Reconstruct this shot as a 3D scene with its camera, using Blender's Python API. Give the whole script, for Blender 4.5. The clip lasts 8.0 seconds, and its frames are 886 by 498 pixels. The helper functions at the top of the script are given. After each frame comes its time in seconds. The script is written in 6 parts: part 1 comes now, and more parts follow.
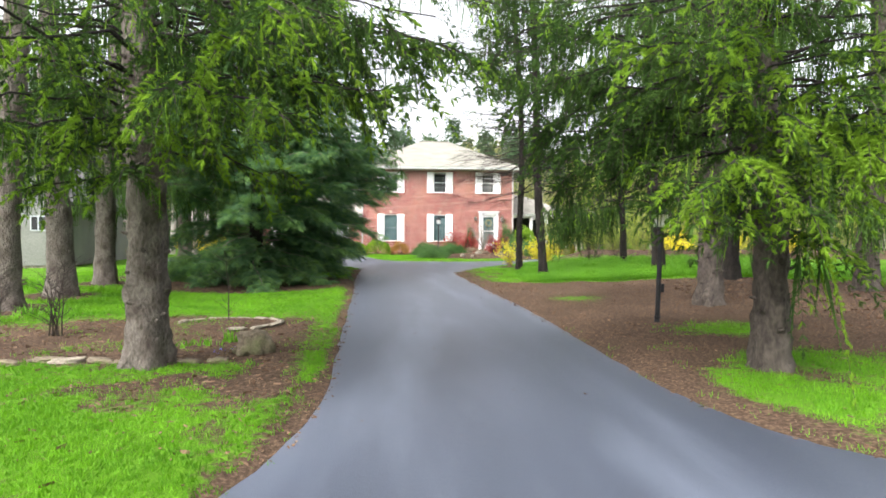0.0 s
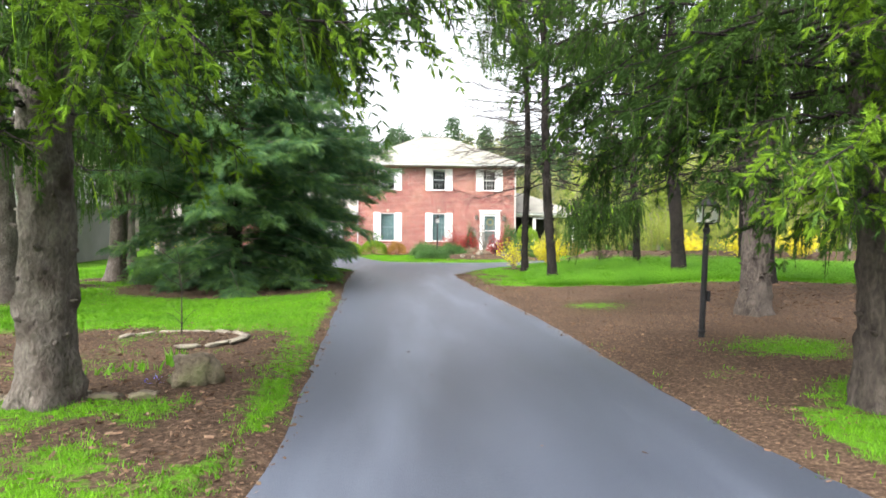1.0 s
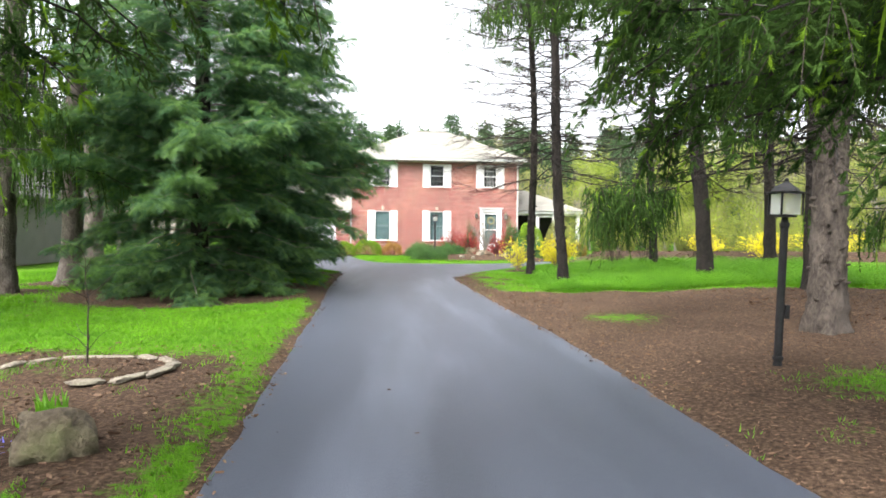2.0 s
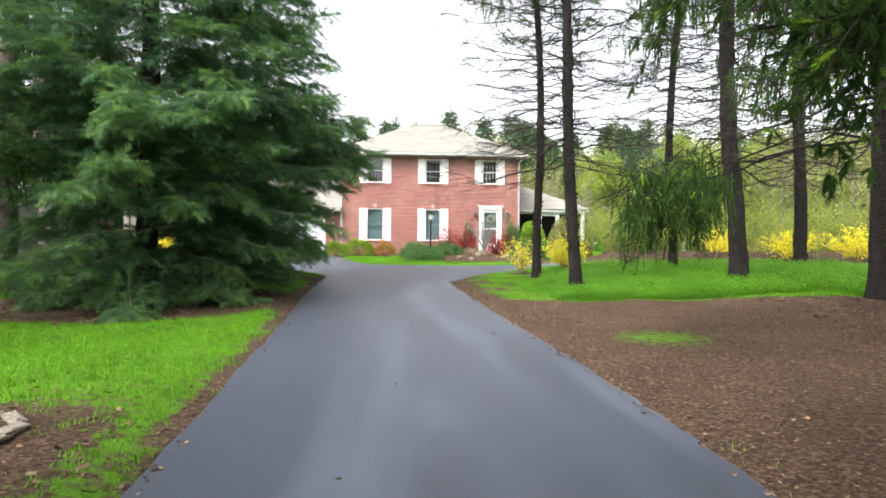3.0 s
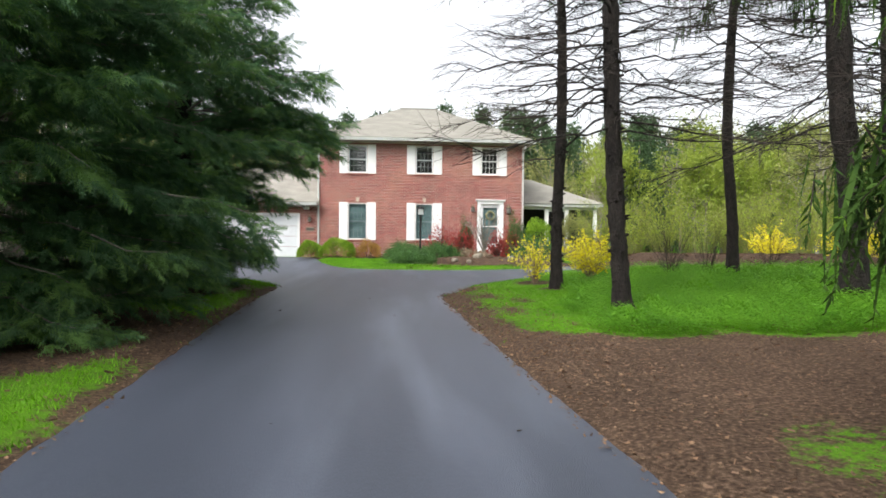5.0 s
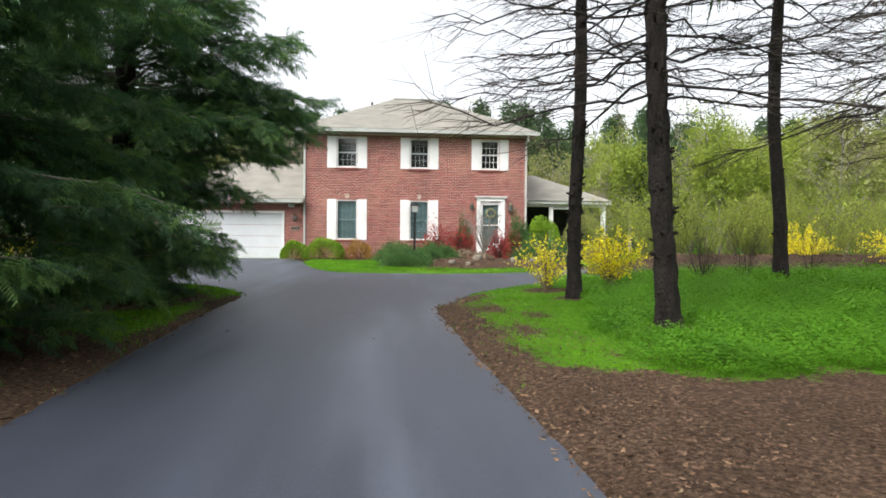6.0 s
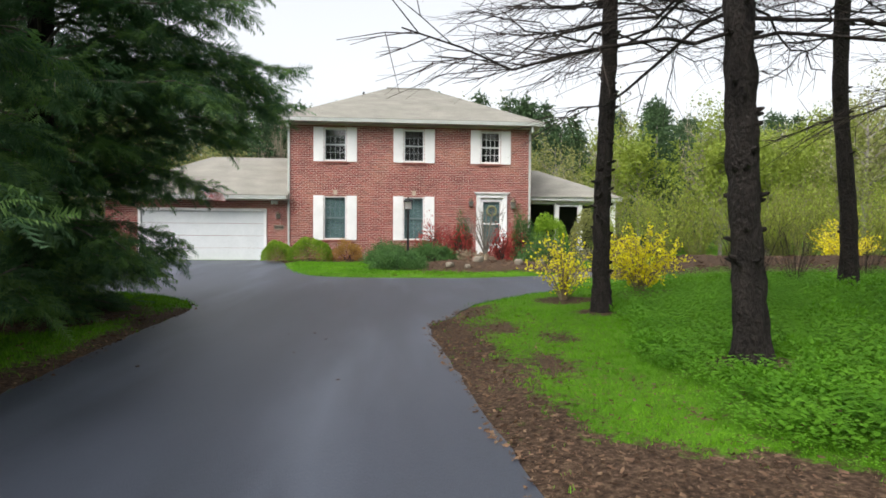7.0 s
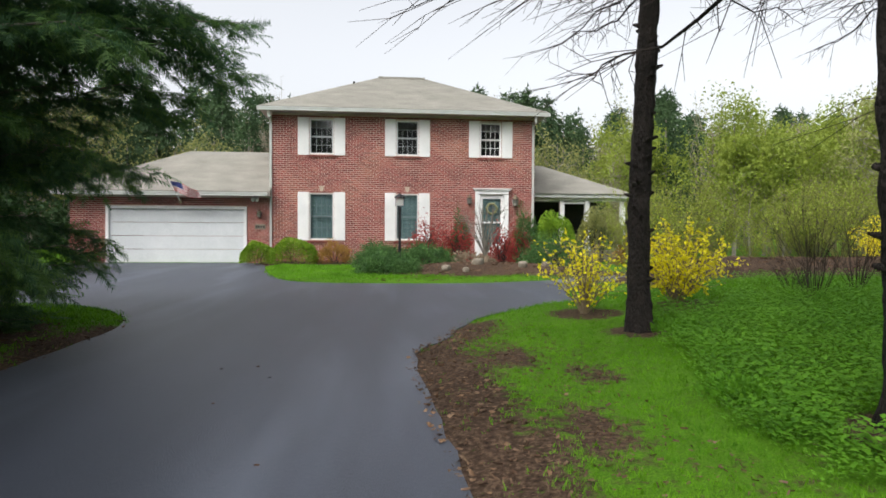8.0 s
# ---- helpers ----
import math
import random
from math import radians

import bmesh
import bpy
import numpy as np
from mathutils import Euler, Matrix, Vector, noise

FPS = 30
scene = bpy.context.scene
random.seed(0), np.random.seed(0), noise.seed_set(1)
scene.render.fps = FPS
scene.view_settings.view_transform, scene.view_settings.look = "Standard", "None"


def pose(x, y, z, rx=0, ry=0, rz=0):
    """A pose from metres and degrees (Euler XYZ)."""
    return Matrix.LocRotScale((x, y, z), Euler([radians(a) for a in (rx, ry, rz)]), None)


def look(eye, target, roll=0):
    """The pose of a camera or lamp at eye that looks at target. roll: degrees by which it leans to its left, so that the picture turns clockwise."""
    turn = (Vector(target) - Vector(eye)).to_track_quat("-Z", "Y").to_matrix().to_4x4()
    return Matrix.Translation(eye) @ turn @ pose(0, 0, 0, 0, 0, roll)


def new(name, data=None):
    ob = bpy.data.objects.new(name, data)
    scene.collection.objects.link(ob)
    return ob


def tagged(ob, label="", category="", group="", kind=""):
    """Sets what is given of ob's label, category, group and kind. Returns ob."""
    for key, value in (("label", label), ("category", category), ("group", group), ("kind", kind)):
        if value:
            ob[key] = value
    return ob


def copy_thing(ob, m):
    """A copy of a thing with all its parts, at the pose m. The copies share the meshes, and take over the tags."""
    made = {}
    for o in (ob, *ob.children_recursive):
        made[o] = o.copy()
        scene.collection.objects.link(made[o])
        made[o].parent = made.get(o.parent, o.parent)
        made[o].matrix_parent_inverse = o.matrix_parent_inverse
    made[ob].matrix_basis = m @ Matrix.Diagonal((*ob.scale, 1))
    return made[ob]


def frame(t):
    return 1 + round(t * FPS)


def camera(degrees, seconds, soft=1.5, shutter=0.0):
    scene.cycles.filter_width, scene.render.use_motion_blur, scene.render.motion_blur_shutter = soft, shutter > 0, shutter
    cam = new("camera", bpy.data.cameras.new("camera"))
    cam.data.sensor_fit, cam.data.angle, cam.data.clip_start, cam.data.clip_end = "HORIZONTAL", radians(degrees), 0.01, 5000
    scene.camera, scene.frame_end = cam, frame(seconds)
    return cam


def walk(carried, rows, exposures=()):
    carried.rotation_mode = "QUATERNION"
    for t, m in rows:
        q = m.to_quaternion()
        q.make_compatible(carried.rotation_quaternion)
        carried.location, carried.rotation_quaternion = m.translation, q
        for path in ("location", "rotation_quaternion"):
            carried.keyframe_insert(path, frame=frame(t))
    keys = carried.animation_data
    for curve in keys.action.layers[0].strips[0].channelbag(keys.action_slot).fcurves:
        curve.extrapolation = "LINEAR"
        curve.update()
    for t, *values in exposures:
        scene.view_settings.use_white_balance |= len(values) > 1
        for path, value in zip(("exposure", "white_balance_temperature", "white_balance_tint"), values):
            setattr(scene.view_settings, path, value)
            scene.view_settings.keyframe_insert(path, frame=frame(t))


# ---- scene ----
cam = camera(70.0, 8.0, soft=1.7)
PATH = [
    (0.0, (-2.865, -1.433, 1.148), (-2.711, 0.561, 1.110), 0.29),
    (0.5, (-2.812, -0.548, 1.119), (-2.657, 1.446, 1.082), 0.35),
    (1.0, (-2.730, 0.441, 1.095), (-2.573, 2.435, 1.059), 0.40),
    (1.5, (-2.626, 1.498, 1.075), (-2.468, 3.491, 1.039), 0.44),
    (2.0, (-2.505, 2.596, 1.059), (-2.345, 4.589, 1.023), 0.48),
    (2.5, (-2.374, 3.718, 1.046), (-2.211, 5.711, 1.010), 0.50),
    (3.0, (-2.236, 4.852, 1.036), (-2.070, 6.845, 1.000), 0.52),
    (3.5, (-2.097, 5.991, 1.028), (-1.928, 7.984, 0.992), 0.53),
    (4.0, (-1.958, 7.135, 1.022), (-1.786, 9.127, 0.985), 0.53),
    (4.5, (-1.822, 8.282, 1.017), (-1.647, 10.274, 0.980), 0.53),
    (5.0, (-1.689, 9.433, 1.012), (-1.511, 11.425, 0.974), 0.52),
    (5.5, (-1.560, 10.586, 1.007), (-1.378, 12.577, 0.969), 0.50),
    (6.0, (-1.433, 11.737, 1.002), (-1.248, 13.728, 0.964), 0.47),
    (6.5, (-1.308, 12.878, 0.995), (-1.119, 14.869, 0.957), 0.43),
    (7.0, (-1.182, 13.995, 0.987), (-0.990, 15.985, 0.949), 0.39),
    (7.5, (-1.050, 15.065, 0.976), (-0.855, 17.055, 0.939), 0.33),
    (8.0, (-0.909, 16.057, 0.963), (-0.711, 18.047, 0.927), 0.27),
]
walk(cam, [(t, look(eye, target, roll)) for t, eye, target, roll in PATH],
     [(0.0, 1.56), (1.5, 1.79), (3.2, 1.38), (4.5, 1.0), (6.5, 0.7), (8.0, 0.45)])

# ---- world, sun, exposure ----
world = bpy.data.worlds.new("overcast_sky")
scene.world = world
world.use_nodes = True
wn = world.node_tree
wn.nodes.clear()
sky = wn.nodes.new("ShaderNodeTexSky")
sky.sky_type, sky.sun_disc = "NISHITA", False
sky.sun_elevation, sky.sun_rotation = radians(51), radians(222)
sky.air_density, sky.dust_density, sky.ozone_density = 1.0, 6.0, 1.0
pale = wn.nodes.new("ShaderNodeHueSaturation")
pale.inputs["Saturation"].default_value = 0.2
back = wn.nodes.new("ShaderNodeBackground")
back.inputs["Strength"].default_value = 0.235
wout = wn.nodes.new("ShaderNodeOutputWorld")
wn.links.new(sky.outputs[0], pale.inputs["Color"])
wn.links.new(pale.outputs[0], back.inputs[0])
wn.links.new(back.outputs[0], wout.inputs[0])
lamp = bpy.data.lights.new("sun", "SUN")
lamp.energy, lamp.angle, lamp.color = 0.75, radians(50), (1.0, 0.97, 0.92)
sun = new("sun", lamp)
sun.matrix_world = look((0, 0, 40), (22, 24, 0))

# ---- materials ----
def rgb(c):
    return (c[0], c[1], c[2], 1.0)


def surface(name, dark, light, scale=3.0, fine=40.0, rough=0.8, bump=0.3, depth=0.01, stain=None, stain_scale=0.6,
            stain_amount=0.5, gloss=0.3, metallic=0.0, stretch=(1, 1, 1), leafy=0.0):
    """A surface with variation at two scales, fine relief and optional stains."""
    m = bpy.data.materials.new(name)
    m.use_nodes = True
    n, link = m.node_tree.nodes, m.node_tree.links.new
    bsdf = n["Principled BSDF"]
    co = n.new("ShaderNodeTexCoord")
    mp = n.new("ShaderNodeMapping")
    mp.inputs["Scale"].default_value = stretch
    link(co.outputs["Object"], mp.inputs["Vector"])
    big = n.new("ShaderNodeTexNoise")
    big.inputs["Scale"].default_value, big.inputs["Detail"].default_value = scale, 4
    small = n.new("ShaderNodeTexNoise")
    small.inputs["Scale"].default_value, small.inputs["Detail"].default_value = fine, 5
    for t in (big, small):
        link(mp.outputs[0], t.inputs["Vector"])
    add = n.new("ShaderNodeMath")
    add.operation = "MULTIPLY_ADD"
    add.inputs[1].default_value = 0.5
    link(small.outputs["Fac"], add.inputs[0])
    half = n.new("ShaderNodeMath")
    half.operation, half.inputs[1].default_value = "MULTIPLY", 0.5
    link(big.outputs["Fac"], half.inputs[0])
    link(half.outputs[0], add.inputs[2])
    ramp = n.new("ShaderNodeValToRGB")
    ramp.color_ramp.elements[0].position, ramp.color_ramp.elements[1].position = 0.34, 0.66
    ramp.color_ramp.elements[0].color, ramp.color_ramp.elements[1].color = rgb(dark), rgb(light)
    link(add.outputs[0], ramp.inputs[0])
    colour = ramp.outputs[0]
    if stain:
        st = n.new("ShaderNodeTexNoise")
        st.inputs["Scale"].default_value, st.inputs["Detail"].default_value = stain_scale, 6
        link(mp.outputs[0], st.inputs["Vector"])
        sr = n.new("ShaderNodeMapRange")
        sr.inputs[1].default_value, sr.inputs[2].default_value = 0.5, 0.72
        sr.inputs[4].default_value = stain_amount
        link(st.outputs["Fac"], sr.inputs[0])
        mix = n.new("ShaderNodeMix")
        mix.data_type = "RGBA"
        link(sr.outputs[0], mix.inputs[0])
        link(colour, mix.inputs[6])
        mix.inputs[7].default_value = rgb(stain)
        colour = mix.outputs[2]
    link(colour, bsdf.inputs["Base Color"])
    bsdf.inputs["Roughness"].default_value = rough
    bsdf.inputs["Metallic"].default_value = metallic
    bsdf.inputs["Specular IOR Level"].default_value = gloss
    if bump:
        b = n.new("ShaderNodeBump")
        b.inputs["Strength"].default_value, b.inputs["Distance"].default_value = bump, depth
        link(small.outputs["Fac"], b.inputs["Height"])
        link(b.outputs[0], bsdf.inputs["Normal"])
    if leafy:
        tr = n.new("ShaderNodeBsdfTranslucent")
        link(colour, tr.inputs["Color"])
        ms = n.new("ShaderNodeMixShader")
        ms.inputs[0].default_value = leafy
        link(bsdf.outputs[0], ms.inputs[1])
        link(tr.outputs[0], ms.inputs[2])
        link(ms.outputs[0], n["Material Output"].inputs["Surface"])
    return m


def brickwork(name, one, two, mortar):
    m = bpy.data.materials.new(name)
    m.use_nodes = True
    n, link = m.node_tree.nodes, m.node_tree.links.new
    bsdf = n["Principled BSDF"]
    co, sep, add, com = (n.new("ShaderNode" + k) for k in ("TexCoord", "SeparateXYZ", "Math", "CombineXYZ"))
    link(co.outputs["Object"], sep.inputs[0])
    link(sep.outputs[0], add.inputs[0])
    link(sep.outputs[1], add.inputs[1])
    link(add.outputs[0], com.inputs[0])
    link(sep.outputs[2], com.inputs[1])
    br = n.new("ShaderNodeTexBrick")
    br.inputs["Scale"].default_value = 1.0
    br.inputs["Brick Width"].default_value, br.inputs["Row Height"].default_value = 0.214, 0.0735
    br.inputs["Mortar Size"].default_value, br.inputs["Mortar Smooth"].default_value = 0.009, 0.2
    br.inputs["Color1"].default_value, br.inputs["Color2"].default_value = rgb(one), rgb(two)
    br.inputs["Mortar"].default_value = rgb(mortar)
    link(com.outputs[0], br.inputs["Vector"])
    no = n.new("ShaderNodeTexNoise")
    no.inputs["Scale"].default_value, no.inputs["Detail"].default_value = 2.2, 6
    link(com.outputs[0], no.inputs["Vector"])
    hs = n.new("ShaderNodeHueSaturation")
    mr = n.new("ShaderNodeMapRange")
    mr.inputs[1].default_value, mr.inputs[2].default_value = 0.3, 0.7
    mr.inputs[3].default_value, mr.inputs[4].default_value = 0.85, 1.15
    link(no.outputs["Fac"], mr.inputs[0])
    link(mr.outputs[0], hs.inputs["Value"])
    link(br.outputs["Color"], hs.inputs["Color"])
    link(hs.outputs[0], bsdf.inputs["Base Color"])
    b = n.new("ShaderNodeBump")
    b.invert = True
    b.inputs["Strength"].default_value, b.inputs["Distance"].default_value = 0.8, 0.012
    link(br.outputs["Fac"], b.inputs["Height"])
    link(b.outputs[0], bsdf.inputs["Normal"])
    bsdf.inputs["Roughness"].default_value = 0.9
    bsdf.inputs["Specular IOR Level"].default_value = 0.2
    return m


def single_bricks():
    """Fired brick, each one of its own shade, with soot and efflorescence in wide clouds."""
    m = surface("red_brick", (0.160, 0.046, 0.041), (0.280, 0.096, 0.084), 1.1, 90, 0.9, 0.4, 0.003, (0.33, 0.16, 0.105), 0.55, 0.55, 0.2)
    n, link = m.node_tree.nodes, m.node_tree.links.new
    bsdf = n["Principled BSDF"]
    colour = bsdf.inputs["Base Color"].links[0].from_socket
    geo, mr, hs = n.new("ShaderNodeNewGeometry"), n.new("ShaderNodeMapRange"), n.new("ShaderNodeHueSaturation")
    mr.inputs[3].default_value, mr.inputs[4].default_value = 0.68, 1.28
    link(geo.outputs["Random Per Island"], mr.inputs[0])
    link(mr.outputs[0], hs.inputs["Value"])
    link(colour, hs.inputs["Color"])
    link(hs.outputs[0], bsdf.inputs["Base Color"])
    return m


def ground_material():
    """Grass, bare soil and leaf litter, laid out by the sheet's own grass attribute."""
    m = bpy.data.materials.new("ground")
    m.use_nodes = True
    n, link = m.node_tree.nodes, m.node_tree.links.new
    bsdf = n["Principled BSDF"]
    co = n.new("ShaderNodeTexCoord")

    def tex(scale, detail=5):
        t = n.new("ShaderNodeTexNoise")
        t.inputs["Scale"].default_value, t.inputs["Detail"].default_value = scale, detail
        t.inputs["Roughness"].default_value = 0.65
        link(co.outputs["Object"], t.inputs["Vector"])
        return t

    def ramp(source, *stops):
        r = n.new("ShaderNodeValToRGB")
        while len(r.color_ramp.elements) < len(stops):
            r.color_ramp.elements.new(0.5)
        for e, (p, c) in zip(r.color_ramp.elements, stops):
            e.position, e.color = p, rgb(c)
        link(source, r.inputs[0])
        return r.outputs[0]
    fine, mid, wide = tex(70, 6), tex(9, 6), tex(0.8, 4)
    grass = ramp(fine.outputs["Fac"], (0.3, (0.028, 0.068, 0.004)), (0.5, (0.062, 0.155, 0.007)), (0.7, (0.105, 0.235, 0.012)))
    crumb = tex(26, 8)
    soil = ramp(crumb.outputs["Fac"], (0.32, (0.016, 0.010, 0.007)), (0.5, (0.056, 0.036, 0.024)), (0.66, (0.122, 0.082, 0.055)))
    at = n.new("ShaderNodeAttribute")
    at.attribute_name = "grass"
    ad = n.new("ShaderNodeMath")
    ad.operation = "ADD"
    link(at.outputs["Fac"], ad.inputs[0])
    nb = n.new("ShaderNodeMapRange")
    nb.inputs[3].default_value, nb.inputs[4].default_value = -0.45, 0.45
    nb.inputs[1].default_value, nb.inputs[2].default_value = 0.25, 0.75
    link(mid.outputs["Fac"], nb.inputs[0])
    link(nb.outputs[0], ad.inputs[1])
    mr = n.new("ShaderNodeMapRange")
    mr.inputs[1].default_value, mr.inputs[2].default_value = 0.35, 0.65
    link(ad.outputs[0], mr.inputs[0])
    mix = n.new("ShaderNodeMix")
    mix.data_type = "RGBA"
    link(mr.outputs[0], mix.inputs[0])
    link(soil, mix.inputs[6])
    link(grass, mix.inputs[7])
    hs = n.new("ShaderNodeHueSaturation")
    vr = n.new("ShaderNodeMapRange")
    vr.inputs[1].default_value, vr.inputs[2].default_value = 0.3, 0.7
    vr.inputs[3].default_value, vr.inputs[4].default_value = 0.8, 1.2
    link(wide.outputs["Fac"], vr.inputs[0])
    link(vr.outputs[0], hs.inputs["Value"])
    link(mix.outputs[2], hs.inputs["Color"])
    link(hs.outputs[0], bsdf.inputs["Base Color"])
    b = n.new("ShaderNodeBump")
    b.inputs["Strength"].default_value, b.inputs["Distance"].default_value = 0.7, 0.03
    link(fine.outputs["Fac"], b.inputs["Height"])
    link(b.outputs[0], bsdf.inputs["Normal"])
    bsdf.inputs["Roughness"].default_value = 0.95
    bsdf.inputs["Specular IOR Level"].default_value = 0.1
    return m


def asphalt_material():
    # Blue sky sheen is put into the base tones and the pale wheel-track streaks.
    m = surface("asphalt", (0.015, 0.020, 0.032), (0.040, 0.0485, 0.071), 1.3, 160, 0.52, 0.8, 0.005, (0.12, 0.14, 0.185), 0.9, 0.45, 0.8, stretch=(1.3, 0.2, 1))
    return m


M_GROUND = ground_material()
M_ASPHALT = asphalt_material()
M_BRICK = single_bricks()
M_BRICK_WALL = brickwork("red_brick_wall", (0.20, 0.058, 0.048), (0.29, 0.10, 0.082), (0.42, 0.32, 0.27))
M_MORTAR = surface("mortar", (0.44, 0.35, 0.30), (0.62, 0.52, 0.45), 2.5, 60, 0.95, 0.4, 0.004)
M_BRICK_TRIM = surface("brick_trim", (0.13, 0.040, 0.035), (0.23, 0.08, 0.065), 8, 60, 0.9, 0.4, 0.005)
M_ROOF = surface("roof_shingle", (0.15, 0.145, 0.125), (0.25, 0.24, 0.21), 1.2, 45, 0.9, 0.5, 0.01, (0.16, 0.16, 0.13), 0.5, 0.4, stretch=(1, 1, 3))
M_WHITE = surface("white_paint", (0.60, 0.61, 0.61), (0.74, 0.74, 0.73), 2, 30, 0.5, 0.1, 0.003, (0.52, 0.52, 0.50), 0.9, 0.35)
M_GARAGE = surface("garage_paint", (0.52, 0.55, 0.56), (0.64, 0.66, 0.67), 1.2, 25, 0.45, 0.1, 0.002, (0.46, 0.49, 0.50), 0.6, 0.35)
M_GUTTER = surface("gutter_paint", (0.32, 0.345, 0.325), (0.44, 0.46, 0.44), 2, 30, 0.5, 0.1, 0.002, (0.35, 0.35, 0.33), 1.1, 0.5)
M_SOFFIT = surface("soffit_paint", (0.30, 0.25, 0.23), (0.42, 0.37, 0.34), 2, 30, 0.7, 0.1)
# Near-black base colour: the shade of unlit rooms is put into the paint.
M_DARK = surface("unlit_room_shade", (0.012, 0.013, 0.015), (0.03, 0.03, 0.033), 2, 20, 0.9, 0.0)
M_BLIND = surface("window_blind", (0.06, 0.11, 0.115), (0.11, 0.17, 0.175), 3, 20, 0.8, 0.2, 0.01, stretch=(1, 1, 8))
M_SASH = surface("grey_sash", (0.30, 0.33, 0.34), (0.44, 0.47, 0.48), 3, 20, 0.5, 0.1)
M_KEYSTONE = surface("limestone", (0.36, 0.31, 0.24), (0.52, 0.46, 0.37), 6, 40, 0.9, 0.4)
M_MUNTIN = surface("dull_muntin", (0.10, 0.14, 0.145), (0.18, 0.22, 0.225), 3, 20, 0.6, 0.1)
M_BLACK = surface("black_iron", (0.008, 0.008, 0.009), (0.022, 0.022, 0.024), 8, 60, 0.6, 0.2, 0.002, gloss=0.2)
M_BRONZE = surface("aged_bronze", (0.06, 0.05, 0.035), (0.15, 0.12, 0.08), 10, 60, 0.5, 0.2, 0.002, metallic=0.6)
M_STONE = surface("grey_stone", (0.12, 0.105, 0.082), (0.30, 0.265, 0.21), 5, 40, 0.9, 0.8, 0.02, (0.10, 0.12, 0.06), 3, 0.5)
M_BOULDER = surface("mossy_boulder", (0.07, 0.058, 0.042), (0.21, 0.17, 0.12), 4, 30, 0.92, 0.9, 0.03, (0.09, 0.12, 0.035), 2.5, 0.75)
M_BARK = surface("spruce_bark", (0.026, 0.021, 0.018), (0.10, 0.082, 0.069), 7, 28, 0.95, 1.0, 0.05, (0.13, 0.112, 0.095), 1.6, 0.45, stretch=(1, 1, 0.45))
M_BARK_GREY = surface("grey_spruce_bark", (0.050, 0.042, 0.036), (0.185, 0.16, 0.138), 6, 34, 0.95, 1.0, 0.05, (0.045, 0.032, 0.026), 5.0, 1.0, stretch=(1, 1, 0.6))
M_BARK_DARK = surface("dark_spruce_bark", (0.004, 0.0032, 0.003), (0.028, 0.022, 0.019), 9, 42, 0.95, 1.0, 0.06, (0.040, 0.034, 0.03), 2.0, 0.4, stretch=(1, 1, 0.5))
M_TWIG = surface("dead_twig", (0.018, 0.014, 0.012), (0.055, 0.043, 0.036), 6, 40, 0.95, 0.3)
M_TWIG_GREY = surface("grey_twig", (0.10, 0.09, 0.075), (0.24, 0.22, 0.19), 6, 40, 0.95, 0.3)
M_TWIG_PALE = surface("pale_twig", (0.16, 0.12, 0.08), (0.32, 0.26, 0.18), 6, 40, 0.9, 0.3)
M_TRUNK_FAR = surface("far_trunk", (0.10, 0.09, 0.08), (0.27, 0.25, 0.22), 3, 12, 0.95, 0.3)
M_NEEDLE = surface("spruce_needles", (0.016, 0.040, 0.010), (0.062, 0.120, 0.020), 1.1, 9, 0.85, 0, gloss=0.12, leafy=0.25)
M_TIP = surface("spruce_tips", (0.080, 0.165, 0.012), (0.20, 0.34, 0.024), 1.3, 9, 0.85, 0, gloss=0.12, leafy=0.35)
M_HEMLOCK = surface("hemlock_needles", (0.042, 0.104, 0.048), (0.090, 0.182, 0.075), 0.9, 7, 0.6, 0, gloss=0.3, leafy=0.5)
M_HEMLOCK_TIP = surface("hemlock_tips", (0.075, 0.165, 0.045), (0.15, 0.27, 0.07), 0.9, 7, 0.6, 0, gloss=0.3, leafy=0.45)
M_FAR_CONIFER = surface("far_conifer", (0.022, 0.052, 0.022), (0.068, 0.122, 0.045), 0.5, 3, 0.7, 0, leafy=0.2)
M_FAR_LEAF = surface("spring_leaf", (0.13, 0.19, 0.025), (0.29, 0.35, 0.05), 0.35, 2.5, 0.6, 0, leafy=0.4)
M_FAR_OLIVE = surface("olive_leaf", (0.15, 0.17, 0.05), (0.30, 0.31, 0.11), 0.35, 2.5, 0.7, 0, leafy=0.35)
M_PALE_BARK = surface("pale_bark", (0.30, 0.28, 0.24), (0.52, 0.50, 0.45), 4, 20, 0.9, 0.4, 0.01, (0.12, 0.10, 0.08), 3, 0.6)
M_FAR_BARE = surface("bare_wood", (0.14, 0.12, 0.085), (0.30, 0.27, 0.20), 0.6, 4, 0.9, 0)
M_WILLOW_STEM = surface("willow_stem", (0.10, 0.10, 0.035), (0.24, 0.25, 0.07), 0.8, 6, 0.85, 0)
M_WILLOW = surface("willow_twig", (0.15, 0.21, 0.02), (0.32, 0.40, 0.05), 0.6, 5, 0.7, 0, leafy=0.3)
M_YELLOW = surface("forsythia_flower", (0.76, 0.66, 0.012), (0.92, 0.85, 0.035), 3, 14, 0.6, 0, leafy=0.3)
M_RED = surface("red_leaf", (0.17, 0.022, 0.020), (0.40, 0.065, 0.055), 3, 12, 0.6, 0, leafy=0.25)
M_BOX = surface("boxwood_leaf", (0.085, 0.18, 0.010), (0.25, 0.40, 0.030), 4, 16, 0.55, 0, leafy=0.25)
M_YEW = surface("yew_leaf", (0.020, 0.060, 0.018), (0.065, 0.14, 0.040), 4, 16, 0.55, 0, leafy=0.2)
M_JUNIPER = surface("juniper_leaf", (0.020, 0.066, 0.018), (0.085, 0.185, 0.040), 3, 14, 0.6, 0, leafy=0.2)
